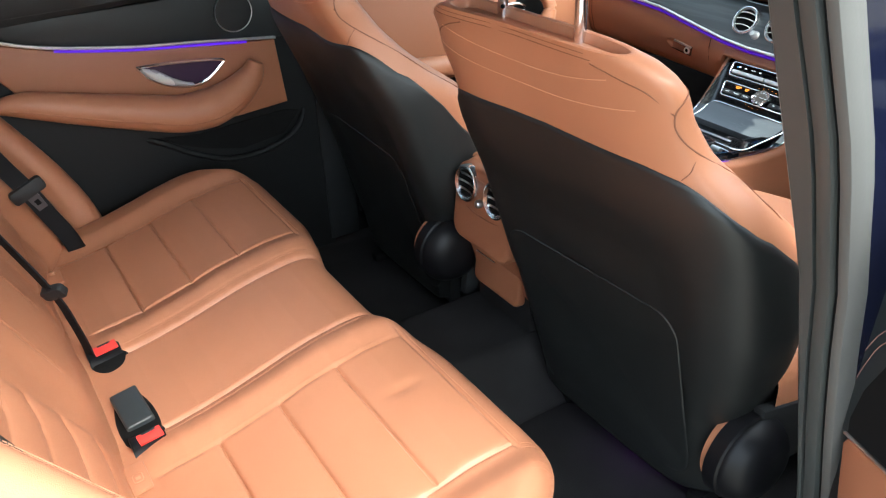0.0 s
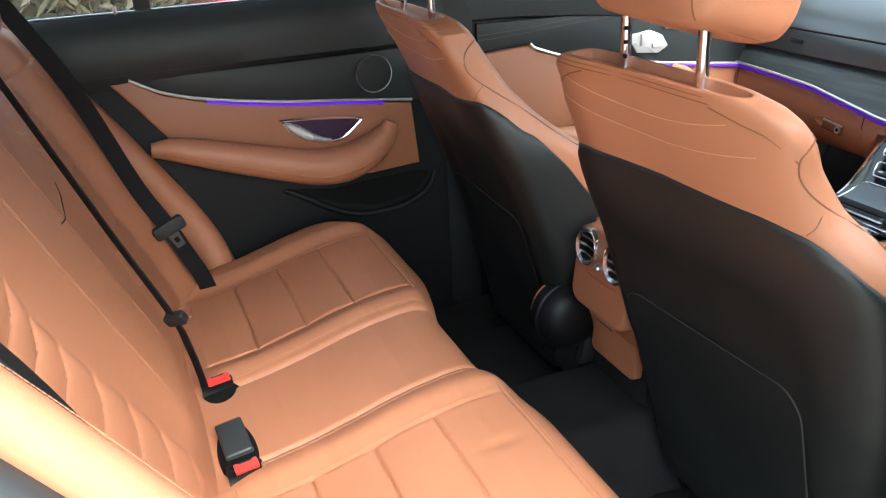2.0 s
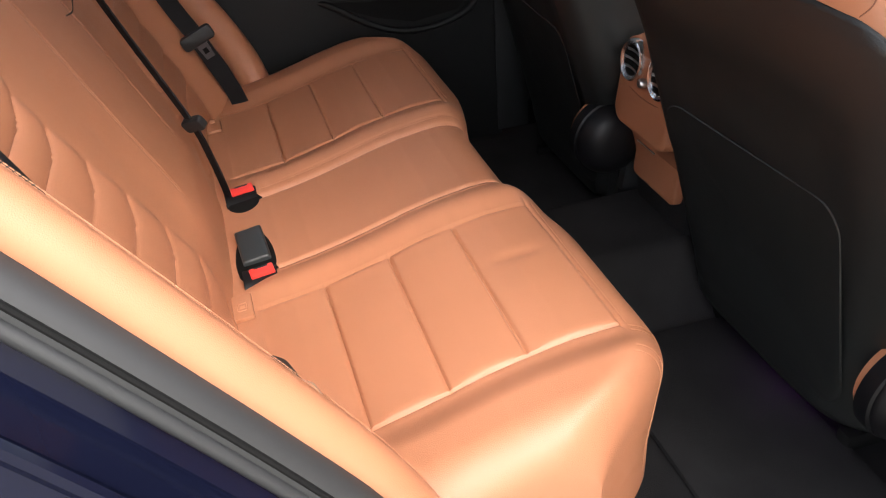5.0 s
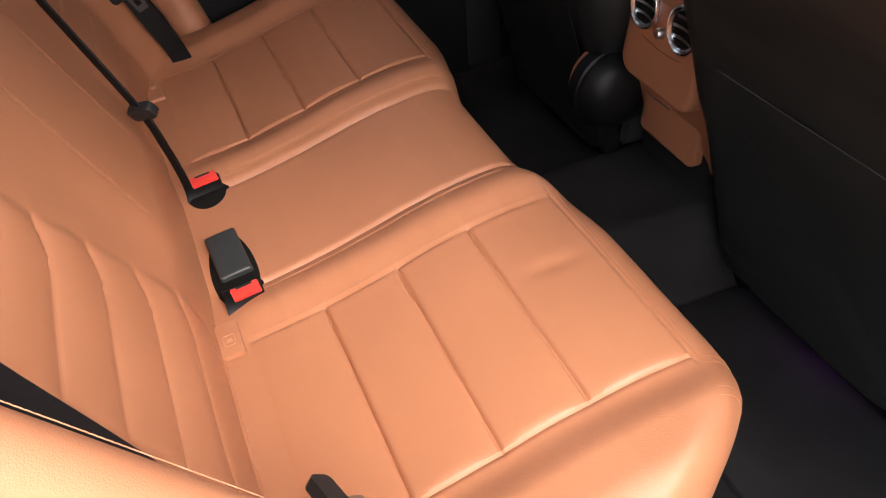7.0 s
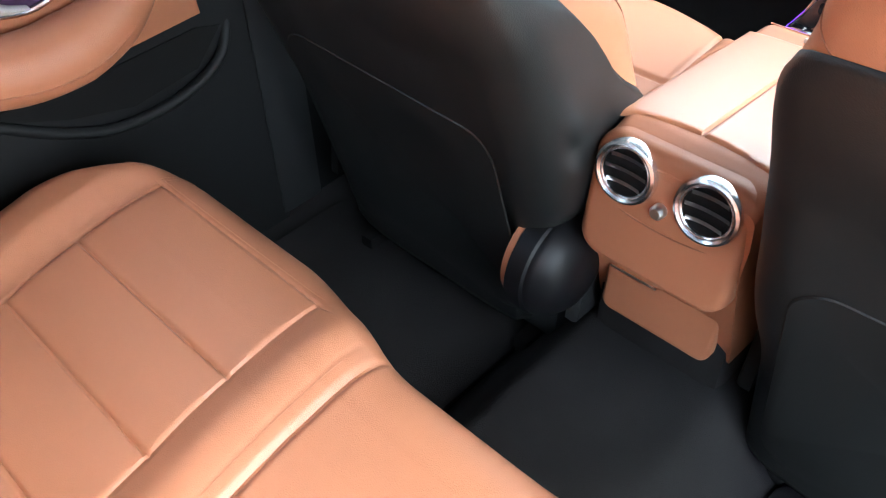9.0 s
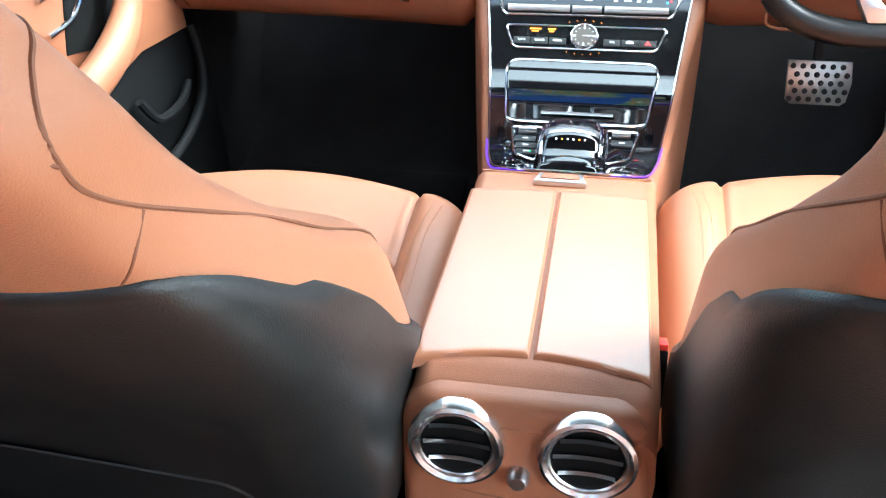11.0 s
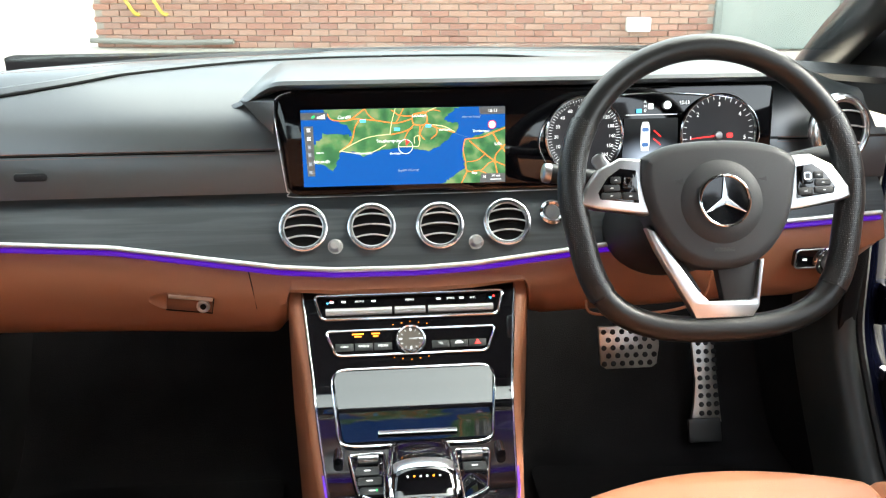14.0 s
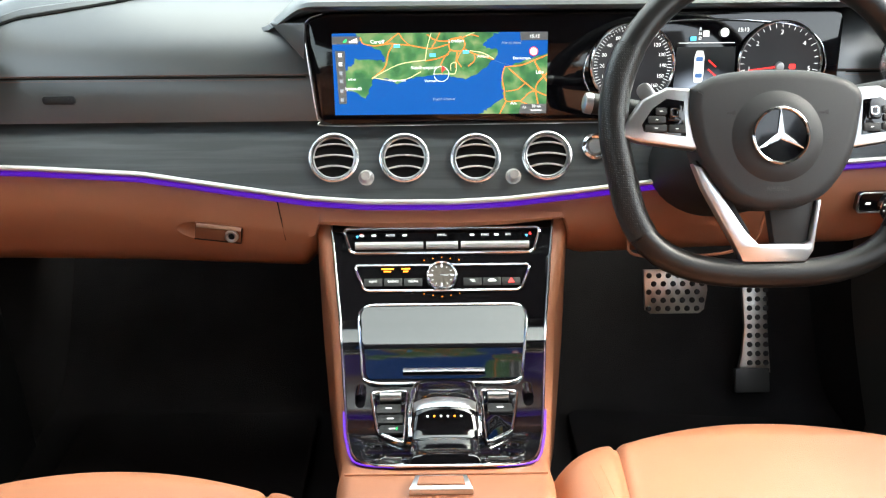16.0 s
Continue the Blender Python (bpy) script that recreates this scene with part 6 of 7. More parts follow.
# no hollow here: a flat near-black sheet paints the shade inside the pocket
yz_plate("pocket_shade", [(0.33, 0.39), (0.46, 0.335), (0.55, 0.312), (0.66, 0.325), (0.71, 0.375), (0.67, 0.385), (0.45, 0.375)], -0.7075, 0.004, DARK, door1, 0)
part("lock_pin", tube([(-0.715, 0.028, 0.834), (-0.715, 0.028, 0.852)], 0.004, 8, up=(0, 1, 0)), SATIN, door1)
part("window_strip", tube([(-0.722, y, 0.838) for y in np.linspace(-0.16, 0.76, 6)], 0.0035, 8), SATIN, door1)
part("window_post", box((-0.735, 0.085, 0.98), (0.03, 0.035, 0.29), 0.006), BLACK_PLASTIC, door1)

door2 = thing("door_2", "closed front passenger door with tan trim and pull handle", "car door", kind="structure")
part("panel", box((-0.765, 1.31, 0.38), (0.07, 0.96, 0.86), 0.008), DOORP, door2, "black plastic door panel")
part("upper_pad", loft([[Vector((x, y, z - 0.06 * sm(0.85, 1.7, y))) for x, z in ((-0.725, 0.735), (-0.708, 0.742), (-0.704, 0.785), (-0.712, 0.83), (-0.728, 0.845), (-0.78, 0.845), (-0.78, 0.735))] for y in np.linspace(0.83, 1.72, 24)]), DOOR_LEATHER, door2, "black leather upper pad")
for k in (0, 0.012):
    part("stitching", stitches([(-0.7125, y, 0.690 + k + 0.022 * sm(0.85, 1.3, y) - 0.02 * sm(1.3, 1.7, y)) for y in np.linspace(0.86, 1.70, 50)]), STITCH_RED, door2, kind="stuff")
yz_plate("dark_insert", [(0.86, 0.73), (0.86, 0.66), (1.00, 0.665), (1.03, 0.648), (1.157, 0.608), (1.377, 0.573), (1.70, 0.532), (1.72, 0.69), (1.3, 0.72)], -0.719, 0.01, DOOR_LEATHER, door2)
yz_plate("tan_insert", [(0.85, 0.652), (1.005, 0.661), (1.03, 0.643), (1.157, 0.603), (1.377, 0.568), (1.705, 0.527), (1.715, 0.345), (1.55, 0.365), (1.38, 0.345), (1.1, 0.36), (0.85, 0.40)], -0.716, 0.02, TAN_TRIM, door2, 0.006, "tan leather door insert")
strip_set(door2, [(1.005, 0.666), (1.03, 0.650), (1.157, 0.610), (1.377, 0.575), (1.52, 0.556), (1.70, 0.534)], (1.20, 1.70), -0.711)
pull = smooth_path([(-0.705, 1.44, 0.555), (-0.682, 1.475, 0.538), (-0.674, 1.487, 0.50), (-0.672, 1.45, 0.452), (-0.672, 1.37, 0.417), (-0.672, 1.25, 0.405), (-0.675, 1.05, 0.42), (-0.69, 0.90, 0.43)], 40)
part("pull_handle", tube(pull, [0.014 + 0.014 * sm(0, 1, k / 24) for k in range(41)], 16, flat=0.9), TAN, door2, "tan leather pull handle and armrest")
# flat near-black sheet painting the shade behind the pull handle
yz_plate("handle_shade", [(1.40, 0.54), (1.52, 0.52), (1.53, 0.45), (1.44, 0.42), (1.36, 0.44)], -0.7145, 0.004, DARK, door2, 0)
part("handle_bezel", tube(smooth_path([(-0.711, 1.33, 0.53), (-0.711, 1.40, 0.528), (-0.711, 1.425, 0.51), (-0.711, 1.39, 0.485), (-0.711, 1.33, 0.48)], 20), 0.004, 8), CHROME, door2)
sc = yz_plate("seat_switch_plate", [(1.30, 0.655), (1.37, 0.662), (1.41, 0.645), (1.43, 0.615), (1.40, 0.598), (1.33, 0.605)], -0.712, 0.006, SILVER_PAINT, door2, 0.002, "satin silver seat switch plate")
part("seat_switch", box((-0.708, 1.345, 0.640), (0.008, 0.014, 0.034), 0.003), SILVER_PAINT, sc)
part("seat_switch", box((-0.708, 1.395, 0.620), (0.008, 0.040, 0.014), 0.004), SILVER_PAINT, sc)
part("seat_switch", box((-0.708, 1.44, 0.668), (0.008, 0.050, 0.014), 0.004), SILVER_PAINT, sc)
part("map_pocket", tube(smooth_path([(-0.722, 1.73, 0.345), (-0.712, 1.725, 0.28), (-0.702, 1.68, 0.22), (-0.698, 1.58, 0.185), (-0.70, 1.42, 0.175), (-0.71, 1.1, 0.18)], 40), 0.010, 10), DOORP, door2)
part("pocket_lip", tube(smooth_path([(-0.715, 1.50, 0.30), (-0.705, 1.53, 0.255), (-0.70, 1.60, 0.25), (-0.71, 1.66, 0.262)], 24), 0.008, 8), DOORP, door2)

# open rear door on the near side
door3 = thing("door_3", "open rear door with black leather and tan trim", "car door", kind="structure")
HG = Matrix.Translation((0.785, 0.800, 0)) @ pose(0, 0, 0, 0, 0, -22)
DM = HG @ fr((0, 0, 0), (1, 0, 0), (0, 0, 1))
part("panel", plate([(0.0, -0.05), (0.85, -0.05), (0.85, 0.78), (0.10, 0.80), (0.03, 0.70), (0.0, 0.60)], 0.10, DM, 0.02, 3), NAVY, door3, "navy painted door body")
part("lower_trim", plate([(0.02, 0.0), (0.80, 0.0), (0.80, 0.45), (0.02, 0.45)], 0.02, DM @ pose(0, 0, 0.022), 0.008), BLACK_PLASTIC, door3)
part("upper_pad", plate([(0.019, 0.40), (0.80, 0.42), (0.80, 0.80), (0.16, 0.80), (0.07, 0.725), (0.028, 0.674), (0.007, 0.645), (-0.004, 0.61), (-0.001, 0.56), (0.012, 0.47)], 0.03, DM @ pose(0, 0, 0.036), 0.012, 4), DOOR_LEATHER, door3, "black leather upper pad")
for row in ([(0.021, 0.412, 0), (0.020, 0.45, 0), (0.024, 0.488, 0), (0.040, 0.535, 0), (0.063, 0.575, 0), (0.12, 0.62, 0), (0.30, 0.66, 0), (0.75, 0.68, 0)], [(0.028, 0.415, 0), (0.031, 0.466, 0), (0.045, 0.52, 0), (0.067, 0.562, 0), (0.125, 0.605, 0), (0.30, 0.645, 0), (0.75, 0.665, 0)]):
    part("stitching", stitches([DM @ Vector((p.x, p.y, 0.0365)) for p in smooth_path(row, 60)], 0.0048, 0.0034, 0.0006), STITCH_RED, door3, kind="stuff")
part("dark_insert", plate([(0.048, 0.418), (0.046, 0.438), (0.056, 0.488), (0.077, 0.536), (0.13, 0.58), (0.30, 0.62), (0.78, 0.64), (0.78, 0.45), (0.117, 0.428)][::-1], 0.004, DM @ pose(0, 0, 0.040)), DARK, door3)
part("tan_insert", plate([(0.078, 0.08), (0.78, 0.05), (0.78, 0.44), (0.117, 0.419), (0.050, 0.411), (0.043, 0.398), (0.051, 0.352), (0.057, 0.319)], 0.012, DM @ pose(0, 0, 0.040), 0.004), TAN_TRIM, door3, "tan leather door insert")
part("chrome_strip", tube([DM @ Vector(p) for p in ((0.046, 0.416, 0.042), (0.117, 0.424, 0.042), (0.40, 0.437, 0.042), (0.78, 0.446, 0.042))], 0.0022, 8), SATIN, door3)

# ---------- body shell ----------
def pillar_y(z):
    return lerp(z, (-0.05, 0.25, 0.63, 0.94, 1.20), (0.835, 0.781, 0.684, 0.562, 0.46))


pb = thing("pillar_1", "grey fabric centre door pillar with ribbed rubber seals", "pillar", kind="structure")
zz = np.linspace(-0.06, 1.16, 26)
def band(z):
    """Where the fabric ends and the door seal begins."""
    return 0.747 + lerp(z, (0.2, 0.40, 0.52, 0.66, 0.80, 0.95, 1.1), (0.006, 0.008, 0.012, 0.020, 0.031, 0.026, 0.024))


part("trim", loft([[Vector((x, pillar_y(z) + dy, z)) for x, dy in ((band(z) + 0.002, 0.001), (0.752, 0.0), (0.747, 0.005), (0.742, 0.05), (0.740, 0.12), (band(z) + 0.004, 0.13), (band(z) + 0.002, 0.012))] for z in zz]), GREY, pb, "grey fabric pillar trim")
part("door_seal", loft([[Vector((band(z) + 0.003 + 0.022 * a, pillar_y(z) + 0.012 - b, z)) for a, b in ((0, 0), (0.03, 0.006), (0.14, 0.010), (0.5, 0.012), (0.86, 0.010), (0.97, 0.006), (1.0, 0), (0.9, -0.05), (0.1, -0.05))] for z in zz]), GREY, pb, "grey ribbed door seal")
part("seal_gap", tube([(band(z) + 0.0265, pillar_y(z) + 0.012, z) for z in zz], 0.004, 8, up=(1, 0, 0)), DARK, pb)
# the outer seal's paler colour stands in for light from outside
part("door_seal", loft([[Vector((band(z) + 0.028 + 0.019 * a, pillar_y(z) + 0.013 - b, z)) for a, b in ((0, 0), (0.04, 0.006), (0.2, 0.011), (0.5, 0.0125), (0.8, 0.0105), (0.97, 0.004), (1.0, -0.006), (0.9, -0.05), (0.1, -0.05))] for z in zz]), SEAL_DAYLIT, pb, "rubber door seal, coloured paler for the daylight it catches")
part("painted_jamb", loft([[Vector((x, pillar_y(z) + dy, z)) for x, dy in ((band(z) + 0.046, 0.020), (band(z) + 0.050, 0.11), (0.86, 0.125), (0.865, 0.20), (0.79, 0.20), (band(z) + 0.030, 0.06))] for z in zz]), NAVY, pb, "navy painted door jamb")
p2 = thing("pillar_2", "dark trimmed centre door pillar on the passenger side", "pillar", kind="structure")
part("trim", box((-0.745, 0.80, 0.56), (0.08, 0.09, 1.16), 0.012), BLACK_PLASTIC, p2)
quarter = thing("door_opening", "rear door opening with rubber seal and navy paint", "car body", kind="structure")
qp = smooth_path([(0.0, y, z) for y, z in ((-0.36, 1.09), (-0.28, 0.95), (-0.20, 0.83), (-0.115, 0.71), (-0.03, 0.59), (0.055, 0.465), (0.12, 0.36), (0.17, 0.25), (0.22, 0.10), (0.30, -0.03), (0.50, -0.07), (0.80, -0.075), (1.60, -0.075))], 80)
part("seal", tube([p + Vector((0.718, -0.006, -0.003)) for p in qp], 0.025, 14, up=(1, 0, 0)), RUBBER, quarter, "black rubber door seal")
part("seal_groove", tube([p + Vector((0.7405, -0.003, 0.004)) for p in qp], 0.0032, 8, up=(1, 0, 0)), DARK, quarter)
part("seal_lip", tube([p + Vector((0.742, -0.012, -0.008)) for p in qp], 0.007, 10, up=(1, 0, 0)), RUBBER, quarter)


def body_strip(u, v):
    p = qp[min(80, int(round(u * 80)))]
    t = qp[min(80, int(round(u * 80)) + 1)] - qp[max(0, int(round(u * 80)) - 1)]
    n = Vector((0, t.z, -t.y)).normalized()
    if n.y > 0 and n.z > 0:
        n = -n
    d = lerp(v, (0, 0.25, 0.5, 0.75, 1), (0.022, 0.040, 0.055, 0.11, 0.30))
    x = lerp(v, (0, 0.25, 0.5, 0.75, 1), (0.735, 0.745, 0.80, 0.835, 0.86))
    return p + n * d + Vector((x, 0, 0))


part("painted_panel", grid(body_strip, 80, 16), NAVY, quarter, "glossy navy body paint")
part("bead", tube([body_strip(k / 80, 0.45) + Vector((0.008, 0, 0)) for k in range(81)], 0.008, 8, up=(1, 0, 0)), NAVY, quarter)
kick = thing("kick_panel", "grey plastic kick panel beside the driver footwell", "car trim", kind="structure")
kp = smooth_path([(0.772, 1.79, 0.60), (0.772, 1.790, 0.50), (0.772, 1.778, 0.398), (0.772, 1.762, 0.301), (0.772, 1.719, 0.228), (0.772, 1.654, 0.146), (0.772, 1.604, 0.096), (0.775, 1.48, 0.022), (0.78, 1.30, -0.02), (0.78, 1.0, -0.03)], 72)


def along_kick(section):
    rings = []
    for i, p in enumerate(kp):
        t = (kp[min(i + 1, len(kp) - 1)] - kp[max(i - 1, 0)]).normalized()
        n = Vector((0, -t.z, t.y))
        rings.append([p + n * b + Vector((a, 0, 0)) for a, b in section])
    return loft(rings)


part("trim", along_kick([(0.0, 0.02), (0.0, 0.004), (-0.003, -0.004), (-0.012, -0.008), (-0.024, -0.006), (-0.034, 0.002), (-0.040, 0.014), (-0.043, 0.05), (-0.044, 0.14), (0.0, 0.14)]), GREY, kick, "grey plastic sill and kick panel trim")
part("seal", along_kick([(0.003, 0.02), (0.002, -0.003), (0.007, -0.007), (0.013, -0.003), (0.013, 0.02)]), RUBBER, kick)
part("painted_jamb", along_kick([(0.014, 0.03), (0.014, 0.008), (0.022, 0.006), (0.060, 0.022), (0.066, 0.030), (0.110, 0.034), (0.135, 0.05), (0.135, 0.16), (0.014, 0.16)]), NAVY, kick, "navy painted door jamb")
part("hinge", box((0.835, 1.788, 0.335), (0.035, 0.030, 0.075), 0.006), NAVY, kick)
part("hinge_bolt", lathe([(0, 0.008), (0.006, 0.007), (0.009, 0.002), (0.009, -0.004)], fr((0.832, 1.772, 0.350), (1, 0, 0), (0, 0, 1)), 16), SATIN, kick)
part("door_check", box((0.820, 1.742, 0.225), (0.014, 0.040, 0.020), 0.004), SATIN, kick)
part("side_wall", box((0.754, 1.99, 0.20), (0.03, 0.46, 0.62), 0.006), CARPET, kick)
single("wall_side", box((-0.765, 2.0, 0.14), (0.05, 0.52, 0.88), 0.006), CARPET, "dark carpeted side of the passenger footwell", "car trim", kind="structure")
bulk = thing("wall_front", "dark carpeted bulkhead ahead of the footwells", "bulkhead", kind="structure")
part("panel", box((0, 2.24, 0.32), (1.50, 0.04, 0.80), 0.005), CARPET, bulk)
single("wall_rear", box((0, -0.70, 0.42), (1.40, 0.04, 0.92), 0.005), BLACK_PLASTIC, "dark panel behind the rear bench", "bulkhead", kind="structure")
part("hidden_fill", box((0, 1.90, 0.57), (1.40, 0.30, 0.25), 0.01), DARK, dash)


def roof(u, v):
    x, y = -0.66 + 1.32 * u, -0.38 + 1.935 * v
    return Vector((x, y, 1.135 + 0.05 * (1 - (x / 0.66) ** 2) - 0.06 * (1 - v) ** 3 - 0.02 * v ** 4))


rf = single("ceiling", grid(roof, 24, 24), HEADLINER, "grey fabric headliner", "ceiling", kind="structure")
rs = rf.modifiers.new("thick", "SOLIDIFY")
rs.thickness, rs.offset = 0.03, 1
for k, s in enumerate((-1, 1)):
    ap = thing("pillar_%d" % (3 + k), "dark windscreen pillar trim", "pillar", kind="structure")
    part("trim", tube(smooth_path([(s * 0.66, 1.44, 1.14), (s * (0.715 - 0.015 * s), 1.60, 1.00), (s * (0.75 - 0.015 * s), 1.76, 0.875), (s * (0.785 - 0.022 * s), 1.93, 0.775), (s * (0.83 - 0.02 * s), 2.10, 0.69)], 24), 0.036, 12, flat=1.2), BLACK_LEATHER, ap)
    sail = [(1.60, 0.66), (2.12, 0.64), (2.10, 0.71), (1.93, 0.80), (1.76, 0.90), (1.60, 1.01)]
    part("corner_panel", plate(sail if s > 0 else sail[::-1], 0.02, fr((s * 0.835, 0, 0), (0, s, 0), (0, 0, 1)) @ Matrix.Diagonal((s, 1, 1, 1)), 0.004), BLACK_PLASTIC, ap)
    rr = thing("roof_rail_%d" % (k + 1), "dark roof rail above the doors", "car body", kind="structure")
    part("rail", tube(smooth_path([(s * 0.66, 1.50, 1.14), (s * 0.675, 0.6, 1.165), (s * 0.665, -0.2, 1.13), (s * 0.64, -0.75, 0.90)], 20), 0.035, 10), BLACK_PLASTIC, rr)
cowl = single("windscreen_base", loft([[Vector((x, wind_y(x) - 2.14 + y, z)) for y, z in ((2.10, 0.722), (2.13, 0.736), (2.17, 0.732), (2.20, 0.70))] for x in np.linspace(-0.80, 0.80, 24)]), BLACK_PLASTIC, "black ceramic edge of the windscreen", "windscreen", kind="structure")
bonnet = single("bonnet", grid(lambda u, v: Vector((-0.80 + 1.6 * u, 2.18 + 1.15 * v, 0.66 - 0.16 * v ** 2 - 0.06 * (2 * u - 1) ** 4)), 20, 16), NAVY, "navy painted bonnet", "bonnet", kind="structure")


def pane(name, pts, label):
    """A thin clear pane that lets the daylight through."""
    bm = bmesh.new()
    f = bm.faces.new([bm.verts.new(p) for p in pts])
    r = bmesh.ops.extrude_face_region(bm, geom=[f])
    n = f.normal if f.normal.length else Vector((0, 0, 1))
    bm.normal_update()
    bmesh.ops.translate(bm, vec=f.normal * 0.004, verts=[v for v in r["geom"] if isinstance(v, bmesh.types.BMVert)])
    ob = single(name, bm, GLASS, label, "window", kind="structure", smooth=False)
    ob.visible_shadow = False
    return ob


GLASS = bpy.data.materials.new("clear_glass")
GLASS.use_nodes = True
gn, gl = GLASS.node_tree.nodes, GLASS.node_tree.links
gn.clear()
go, gm, gt, gg = (gn.new("ShaderNode" + k) for k in ("OutputMaterial", "MixShader", "BsdfTransparent", "BsdfGlossy"))
gg.inputs["Roughness"].default_value = 0.02
gt.inputs["Color"].default_value = (0.93, 0.96, 0.95, 1)
gm.inputs[0].default_value = 0.05
gl.new(gt.outputs[0], gm.inputs[1])
gl.new(gg.outputs[0], gm.inputs[2])
gl.new(gm.outputs[0], go.inputs[0])
pane("window_1", [(-0.66, 1.50, 1.125), (0.66, 1.50, 1.125), (0.78, 1.90, 0.755), (0.6, 2.01, 0.748), (0.3, 2.145, 0.740), (0, 2.19, 0.738), (-0.3, 2.145, 0.740), (-0.6, 2.01, 0.748), (-0.78, 1.90, 0.755)], "clear windscreen glass")
pane("window_2", [(-0.735, -0.15, 0.84), (-0.735, 0.76, 0.84), (-0.675, 0.70, 1.13), (-0.675, -0.15, 1.11)], "clear rear side window")
pane("window_3", [(-0.745, 0.85, 0.84), (-0.755, 1.72, 0.80), (-0.70, 1.45, 1.05), (-0.675, 0.85, 1.13)], "clear front side window")

pane("window_4", [(-0.62, -0.40, 1.09), (0.62, -0.40, 1.09), (0.60, -0.72, 0.89), (-0.60, -0.72, 0.89)], "clear rear window glass")
shelf = single("parcel_shelf", box((0, -0.50, 0.80), (1.30, 0.40, 0.03), 0.008), BLACK_PLASTIC, "black parcel shelf behind the rear bench", "shelf", kind="structure")

# out of view: opened only 15 degrees to keep daylight off the driver seat
door5 = thing("door_5", "unseen driver door set ajar to hold back daylight, tan and black trim", "car door", kind="structure")
DH = Matrix.Translation((0.86, 1.74, 0)) @ pose(0, 0, 0, 0, 0, 15)
part("panel", box((-0.035, -0.45, 0.36), (0.05, 0.88, 0.86), 0.008, m=DH), BLACK_PLASTIC, door5, "black plastic door panel")
part("outer_skin", box((0.010, -0.45, 0.36), (0.03, 0.92, 0.90), 0.01, m=DH), NAVY, door5, "navy painted door skin")
part("upper_pad", box((-0.070, -0.45, 0.76), (0.03, 0.86, 0.12), 0.012, 3, m=DH), DOOR_LEATHER, door5, "black leather upper pad")
part("tan_insert", box((-0.066, -0.45, 0.53), (0.02, 0.82, 0.30), 0.008, m=DH), TAN_TRIM, door5, "tan leather door insert")

# ---------- mats ----------
def mat_piece(name, pts, z, label):
    t = single(name, plate(pts, 0.010, Matrix.Translation((0, 0, z)), 0.004), CARPET, label, "floor mat", "floor mats")
    return t


FOOTLIGHT = mat("violet_lamp", (0.3, 0.1, 0.4), 0.5, emit=(0.45, 0.03, 0.8), power=2.0)
mat_piece("floor_mat", rounded([(0.20, 0.60), (0.66, 0.60), (0.66, 0.86), (0.20, 0.86)], 0.03), -0.014, "black velour rear floor mat")
mat_piece("floor_mat", rounded([(-0.66, 0.60), (-0.20, 0.60), (-0.20, 0.86), (-0.66, 0.86)], 0.03), -0.014, "black velour rear floor mat")
mat_piece("floor_mat", rounded([(0.23, 1.36), (0.66, 1.36), (0.66, 1.82), (0.23, 1.86)], 0.03), -0.014, "black velour driver floor mat")
mat_piece("floor_mat", rounded([(-0.66, 1.36), (-0.23, 1.36), (-0.23, 1.86), (-0.66, 1.86)], 0.03), -0.014, "black velour passenger floor mat")
for s in (-1, 1):
    fl = thing("footwell_lamp", "small violet footwell lamp under the seat", "lamp", "footwell lamps")
    part("lens", box((s * 0.40, 0.862, 0.062), (0.06, 0.014, 0.006), 0.002), FOOTLIGHT, fl)
    part("housing", box((s * 0.40, 0.875, 0.070), (0.06, 0.018, 0.010), 0.002), BLACK_PLASTIC, fl)

# ---------- outside ----------
GROUND = mat("concrete", (0.36, 0.33, 0.27), 0.85, grain=(60, "noise"), bump=0.4, vary=0.22, blotch=0.6)
single("ground", grid(lambda u, v: Vector((-150 + 300 * u, -150 + 300 * v, -0.40)), 4, 4), GROUND, "pale concrete yard", "ground", kind="structure")
MORTAR = mat("mortar", (0.38, 0.33, 0.27), 0.9, grain=(80, "noise"), bump=0.5)


def brick_mat():
    m = mat("brick", (0.36, 0.13, 0.075), 0.85, grain=(90, "noise"), bump=0.5)
    n, l = m.node_tree.nodes, m.node_tree.links
    oi = n.new("ShaderNodeObjectInfo")
    cr = n.new("ShaderNodeValToRGB")
    for k, c in enumerate(((0.31, 0.150, 0.105), (0.39, 0.195, 0.135), (0.43, 0.255, 0.18), (0.34, 0.195, 0.145))):
        e = cr.color_ramp.elements[k] if k < 2 else cr.color_ramp.elements.new(1)
        e.position, e.color = k / 3, (*c, 1)
    l.new(oi.outputs["Random"], cr.inputs[0])
    l.new(cr.outputs[0], n["Principled BSDF"].inputs["Base Color"])
    return m


BRICK = brick_mat()
WM = Matrix.Translation((0, 10.95, -0.40)) @ pose(0, 0, 0, 0, 0, -8.5)
wall = single("wall_north", box((3.2, 0.15, 1.9), (13.4, 0.28, 3.8), 0.0, m=WM), MORTAR, "weathered red-brown brick yard wall with pale mortar", "wall", kind="structure", smooth=False)
hose = single("pipe", tube(smooth_path([WM @ Vector(p) for p in ((-3.55, -0.10, 0.10), (-2.6, -0.12, 0.08), (-1.75, -0.10, 0.09))], 20), 0.034, 10), mat("grey_pipe", (0.22, 0.21, 0.18), 0.7), "thick grey pipe lying along the wall foot", "pipe")
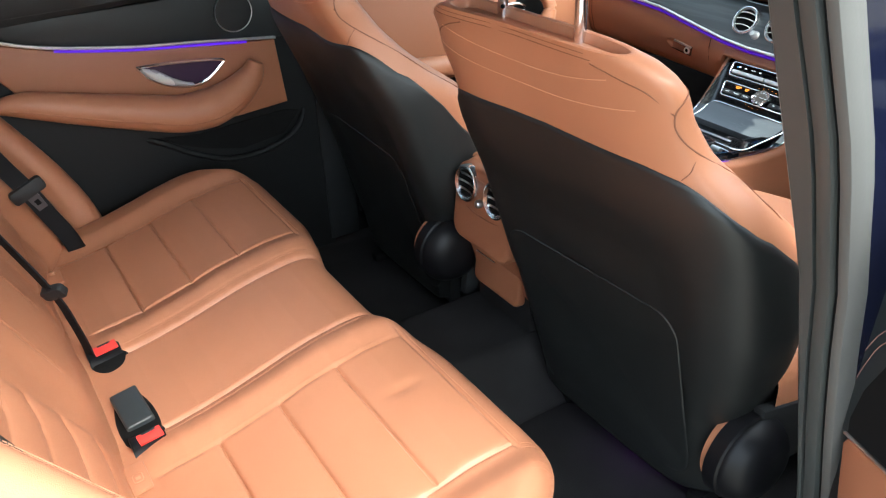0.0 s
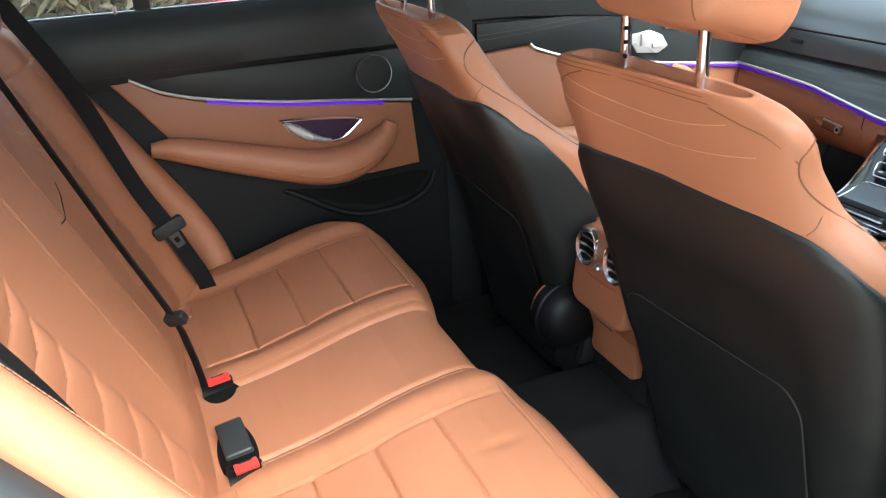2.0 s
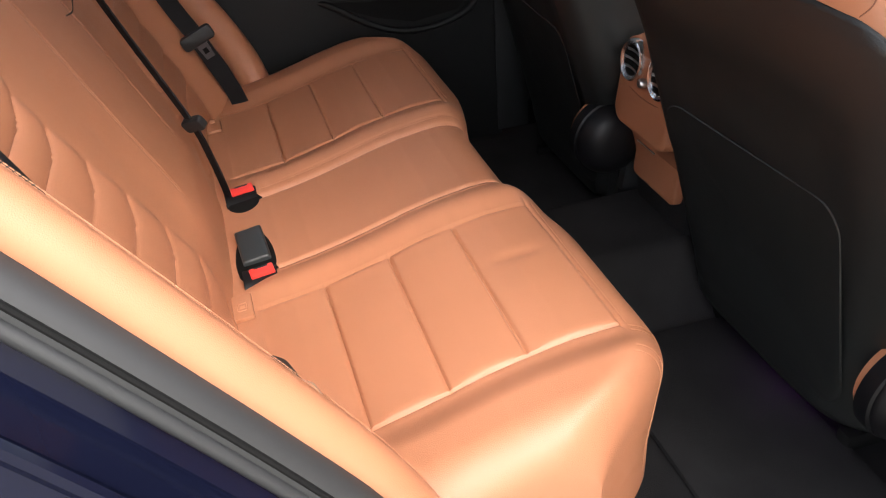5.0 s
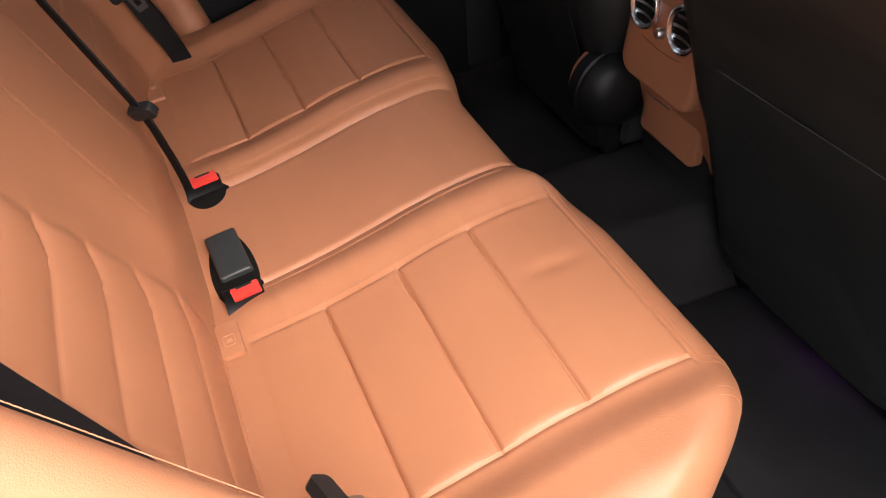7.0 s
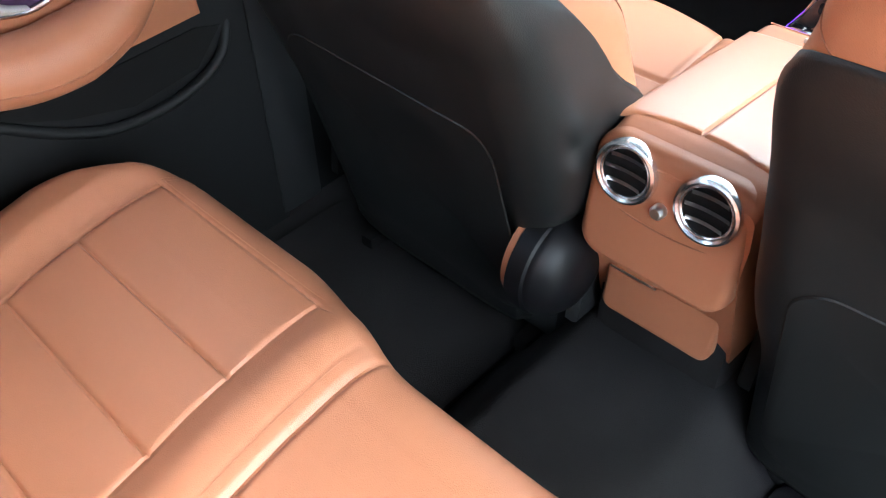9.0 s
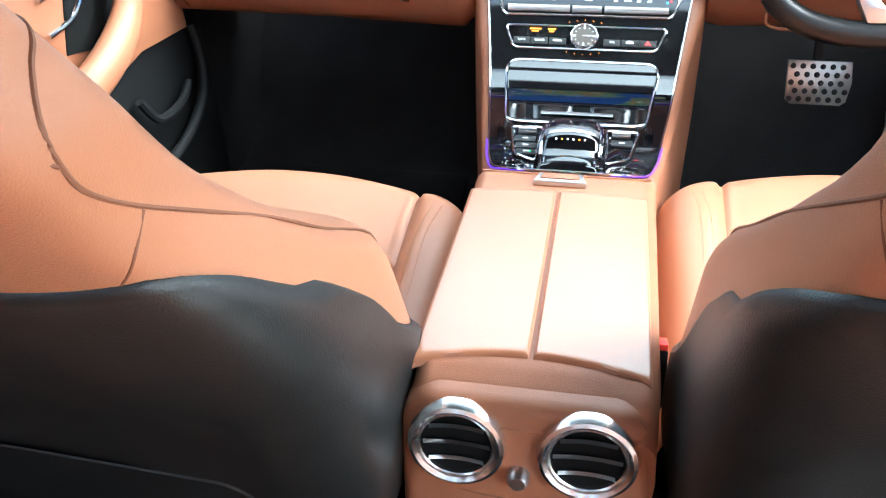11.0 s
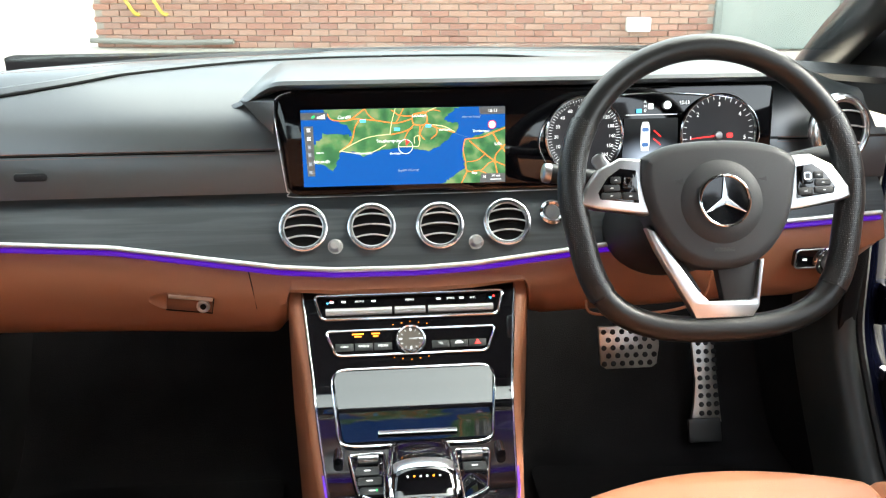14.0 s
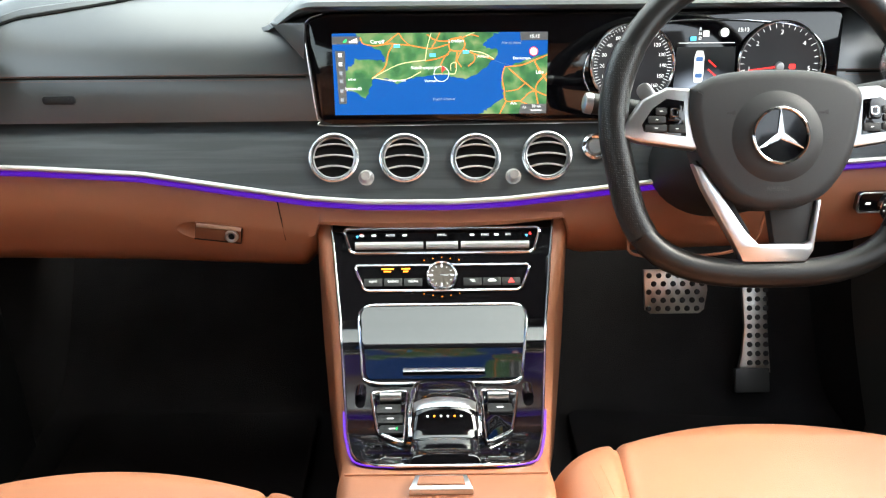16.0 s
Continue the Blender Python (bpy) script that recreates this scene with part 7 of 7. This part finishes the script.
for x in (-3.2, -2.85):
    single("hose", tube(smooth_path([WM @ Vector(p) for p in ((x, -0.03, 1.3), (x + 0.05, -0.06, 0.8), (x + 0.22, -0.08, 0.45), (x + 0.30, -0.06, 0.40))], 20), 0.022, 8), mat("yellow_hose", (0.62, 0.45, 0.05), 0.5), "yellow hose hanging on the brick wall", "hose", "yellow hoses")
gd = thing("door_4", "grey metal door in the brick wall", "door", kind="structure")
DGREY = mat("door_paint", (0.30, 0.33, 0.30), 0.55, vary=0.1)
part("leaf", box((4.72, -0.02, 1.10), (1.36, 0.06, 2.15), 0.01, m=WM), DGREY, gd)
for x in (4.02, 5.42):
    part("frame", box((x, -0.02, 1.10), (0.08, 0.10, 2.2), 0.01, m=WM), mat("frame_paint", (0.20, 0.22, 0.20), 0.6), gd)
single("wall_box", box((3.1, -0.08, 0.30), (0.28, 0.14, 0.16), 0.02, m=WM), mat("white_plastic", (0.75, 0.75, 0.72), 0.5), "white plastic box low on the wall", "junction box")
bmesh_brick = box((0, 0, 0), (0.215, 0.03, 0.065), 0.004, 1)
me = bpy.data.meshes.new("brick")
bmesh_brick.to_mesh(me)
bmesh_brick.free()
me.materials.append(BRICK)
rest_v, rest_f = [], []
rnd = random.Random(7)
count = 0
for row in range(50):
    z = 0.04 + 0.075 * row
    for col in range(59):
        x = -3.40 + 0.225 * col + (0.1125 if row % 2 else 0)
        if 3.98 < x + 0.05 and x - 0.05 < 5.46 and z < 2.2:
            continue
        if x > 9.7:
            continue
        m = WM @ Matrix.Translation((x, -0.002 + rnd.uniform(-0.003, 0.003), z))
        if row < 8 and count < 300 and x < 6.0:
            b = new("brick", me)
            b.matrix_world = m
            b.parent = wall
            count += 1
        else:
            k = len(rest_v)
            rest_v += [m @ Vector((sx * 0.1075, sy * 0.015, sz * 0.0325)) for sx in (-1, 1) for sy in (-1, 1) for sz in (-1, 1)]
            rest_f += [[k + i for i in q] for q in ((0, 1, 3, 2), (4, 6, 7, 5), (0, 4, 5, 1), (2, 3, 7, 6), (1, 5, 7, 3), (0, 2, 6, 4))]
bm = bmesh.new()
mm = bpy.data.meshes.new("rest")
mm.from_pydata(rest_v, [], rest_f)
bm.from_mesh(mm)
part("bricks", bm, BRICK, wall, smooth=False, kind="stuff")

# parked car and undergrowth beyond the passenger side
REDP = mat("red_paint", (0.45, 0.012, 0.02), 0.15, coat=1.0)
pc = thing("parked_car", "red car parked beside the undergrowth", "car")


def car_ring(y):
    w = 0.80 - 0.10 * abs(2 * y - 1) ** 6
    top = lerp(y, (0, 0.06, 0.25, 0.38, 0.62, 0.80, 0.94, 1), (0.55, 0.72, 0.80, 1.05, 1.08, 0.82, 0.74, 0.5))
    base = -0.15
    pts = [(-w, base), (-w - 0.06, 0.2), (-w, 0.62), (-w * (0.70 if top > 0.85 else 0.95), top), (w * (0.70 if top > 0.85 else 0.95), top), (w, 0.62), (w + 0.06, 0.2), (w, base)]
    return [Vector((-3.9 + x, 0.55 + 4.2 * y, z)) for x, z in pts]


part("body", loft([car_ring(k / 40) for k in range(41)]), REDP, pc)
part("side_window", plate([(1.3, 0.66), (3.2, 0.66), (2.75, 1.0), (1.75, 1.0)], 0.01, fr((-2.98, 0.55, 0), (0, 1, 0), (-0.45, 0, 1))), GLOSS, pc)
for y in (1.35, 3.95):
    tyre = part("wheel", lathe([(0.16, 0.1), (0.20, 0.105), (0.31, 0.10), (0.325, 0.06), (0.325, -0.08), (0.2, -0.09)], fr((-3.10, 0.55 + y, -0.08), (0, 1, 0), (0, 0, 1)), 28), RUBBER, pc)
    part("rim", lathe([(0, 0.09), (0.08, 0.095), (0.17, 0.085), (0.19, 0.10)], fr((-3.10, 0.55 + y, -0.08), (0, 1, 0), (0, 0, 1)), 20), SATIN, tyre)
LEAF = mat("undergrowth", (0.075, 0.062, 0.038), 0.8, vary=0.6, blotch=8)
verts, faces = [], []
for k in range(20000):
    p = Vector((rnd.uniform(-6.5, -4.9), rnd.uniform(-6, 5), -0.4 + 2.9 * rnd.random() ** 1.2))
    d = Vector((rnd.uniform(-1, 1), rnd.uniform(-1, 1), rnd.uniform(-0.4, 1))).normalized() * rnd.uniform(0.08, 0.35)
    s = d.cross(Vector((rnd.uniform(-1, 1), rnd.uniform(-1, 1), 0.3))).normalized() * rnd.uniform(0.008, 0.04)
    i = len(verts)
    verts += [p, p + d * 0.5 + s, p + d, p + d * 0.5 - s]
    faces.append([i, i + 1, i + 2, i + 3])
mm = bpy.data.meshes.new("undergrowth")
mm.from_pydata(verts, [], faces)
mm.materials.append(LEAF)
tagged(new("undergrowth", mm), "dry brown undergrowth behind the parked car", "bushes", kind="stuff")

bank = single("bank", grid(lambda u, v: Vector((-6.9 - 1.6 * v + 0.35 * noise.noise((u * 14, v * 4, 1.7)), -9 + 14.5 * u, -0.45 + 3.2 * v + 0.25 * noise.noise((u * 11, v * 3, 5.2)))), 90, 24, flip=True), mat("bank_earth", (0.050, 0.046, 0.028), 0.9, vary=0.7, blotch=3, grain=(40, "noise"), bump=1.0), "overgrown earth bank behind the undergrowth", "bank", kind="structure")
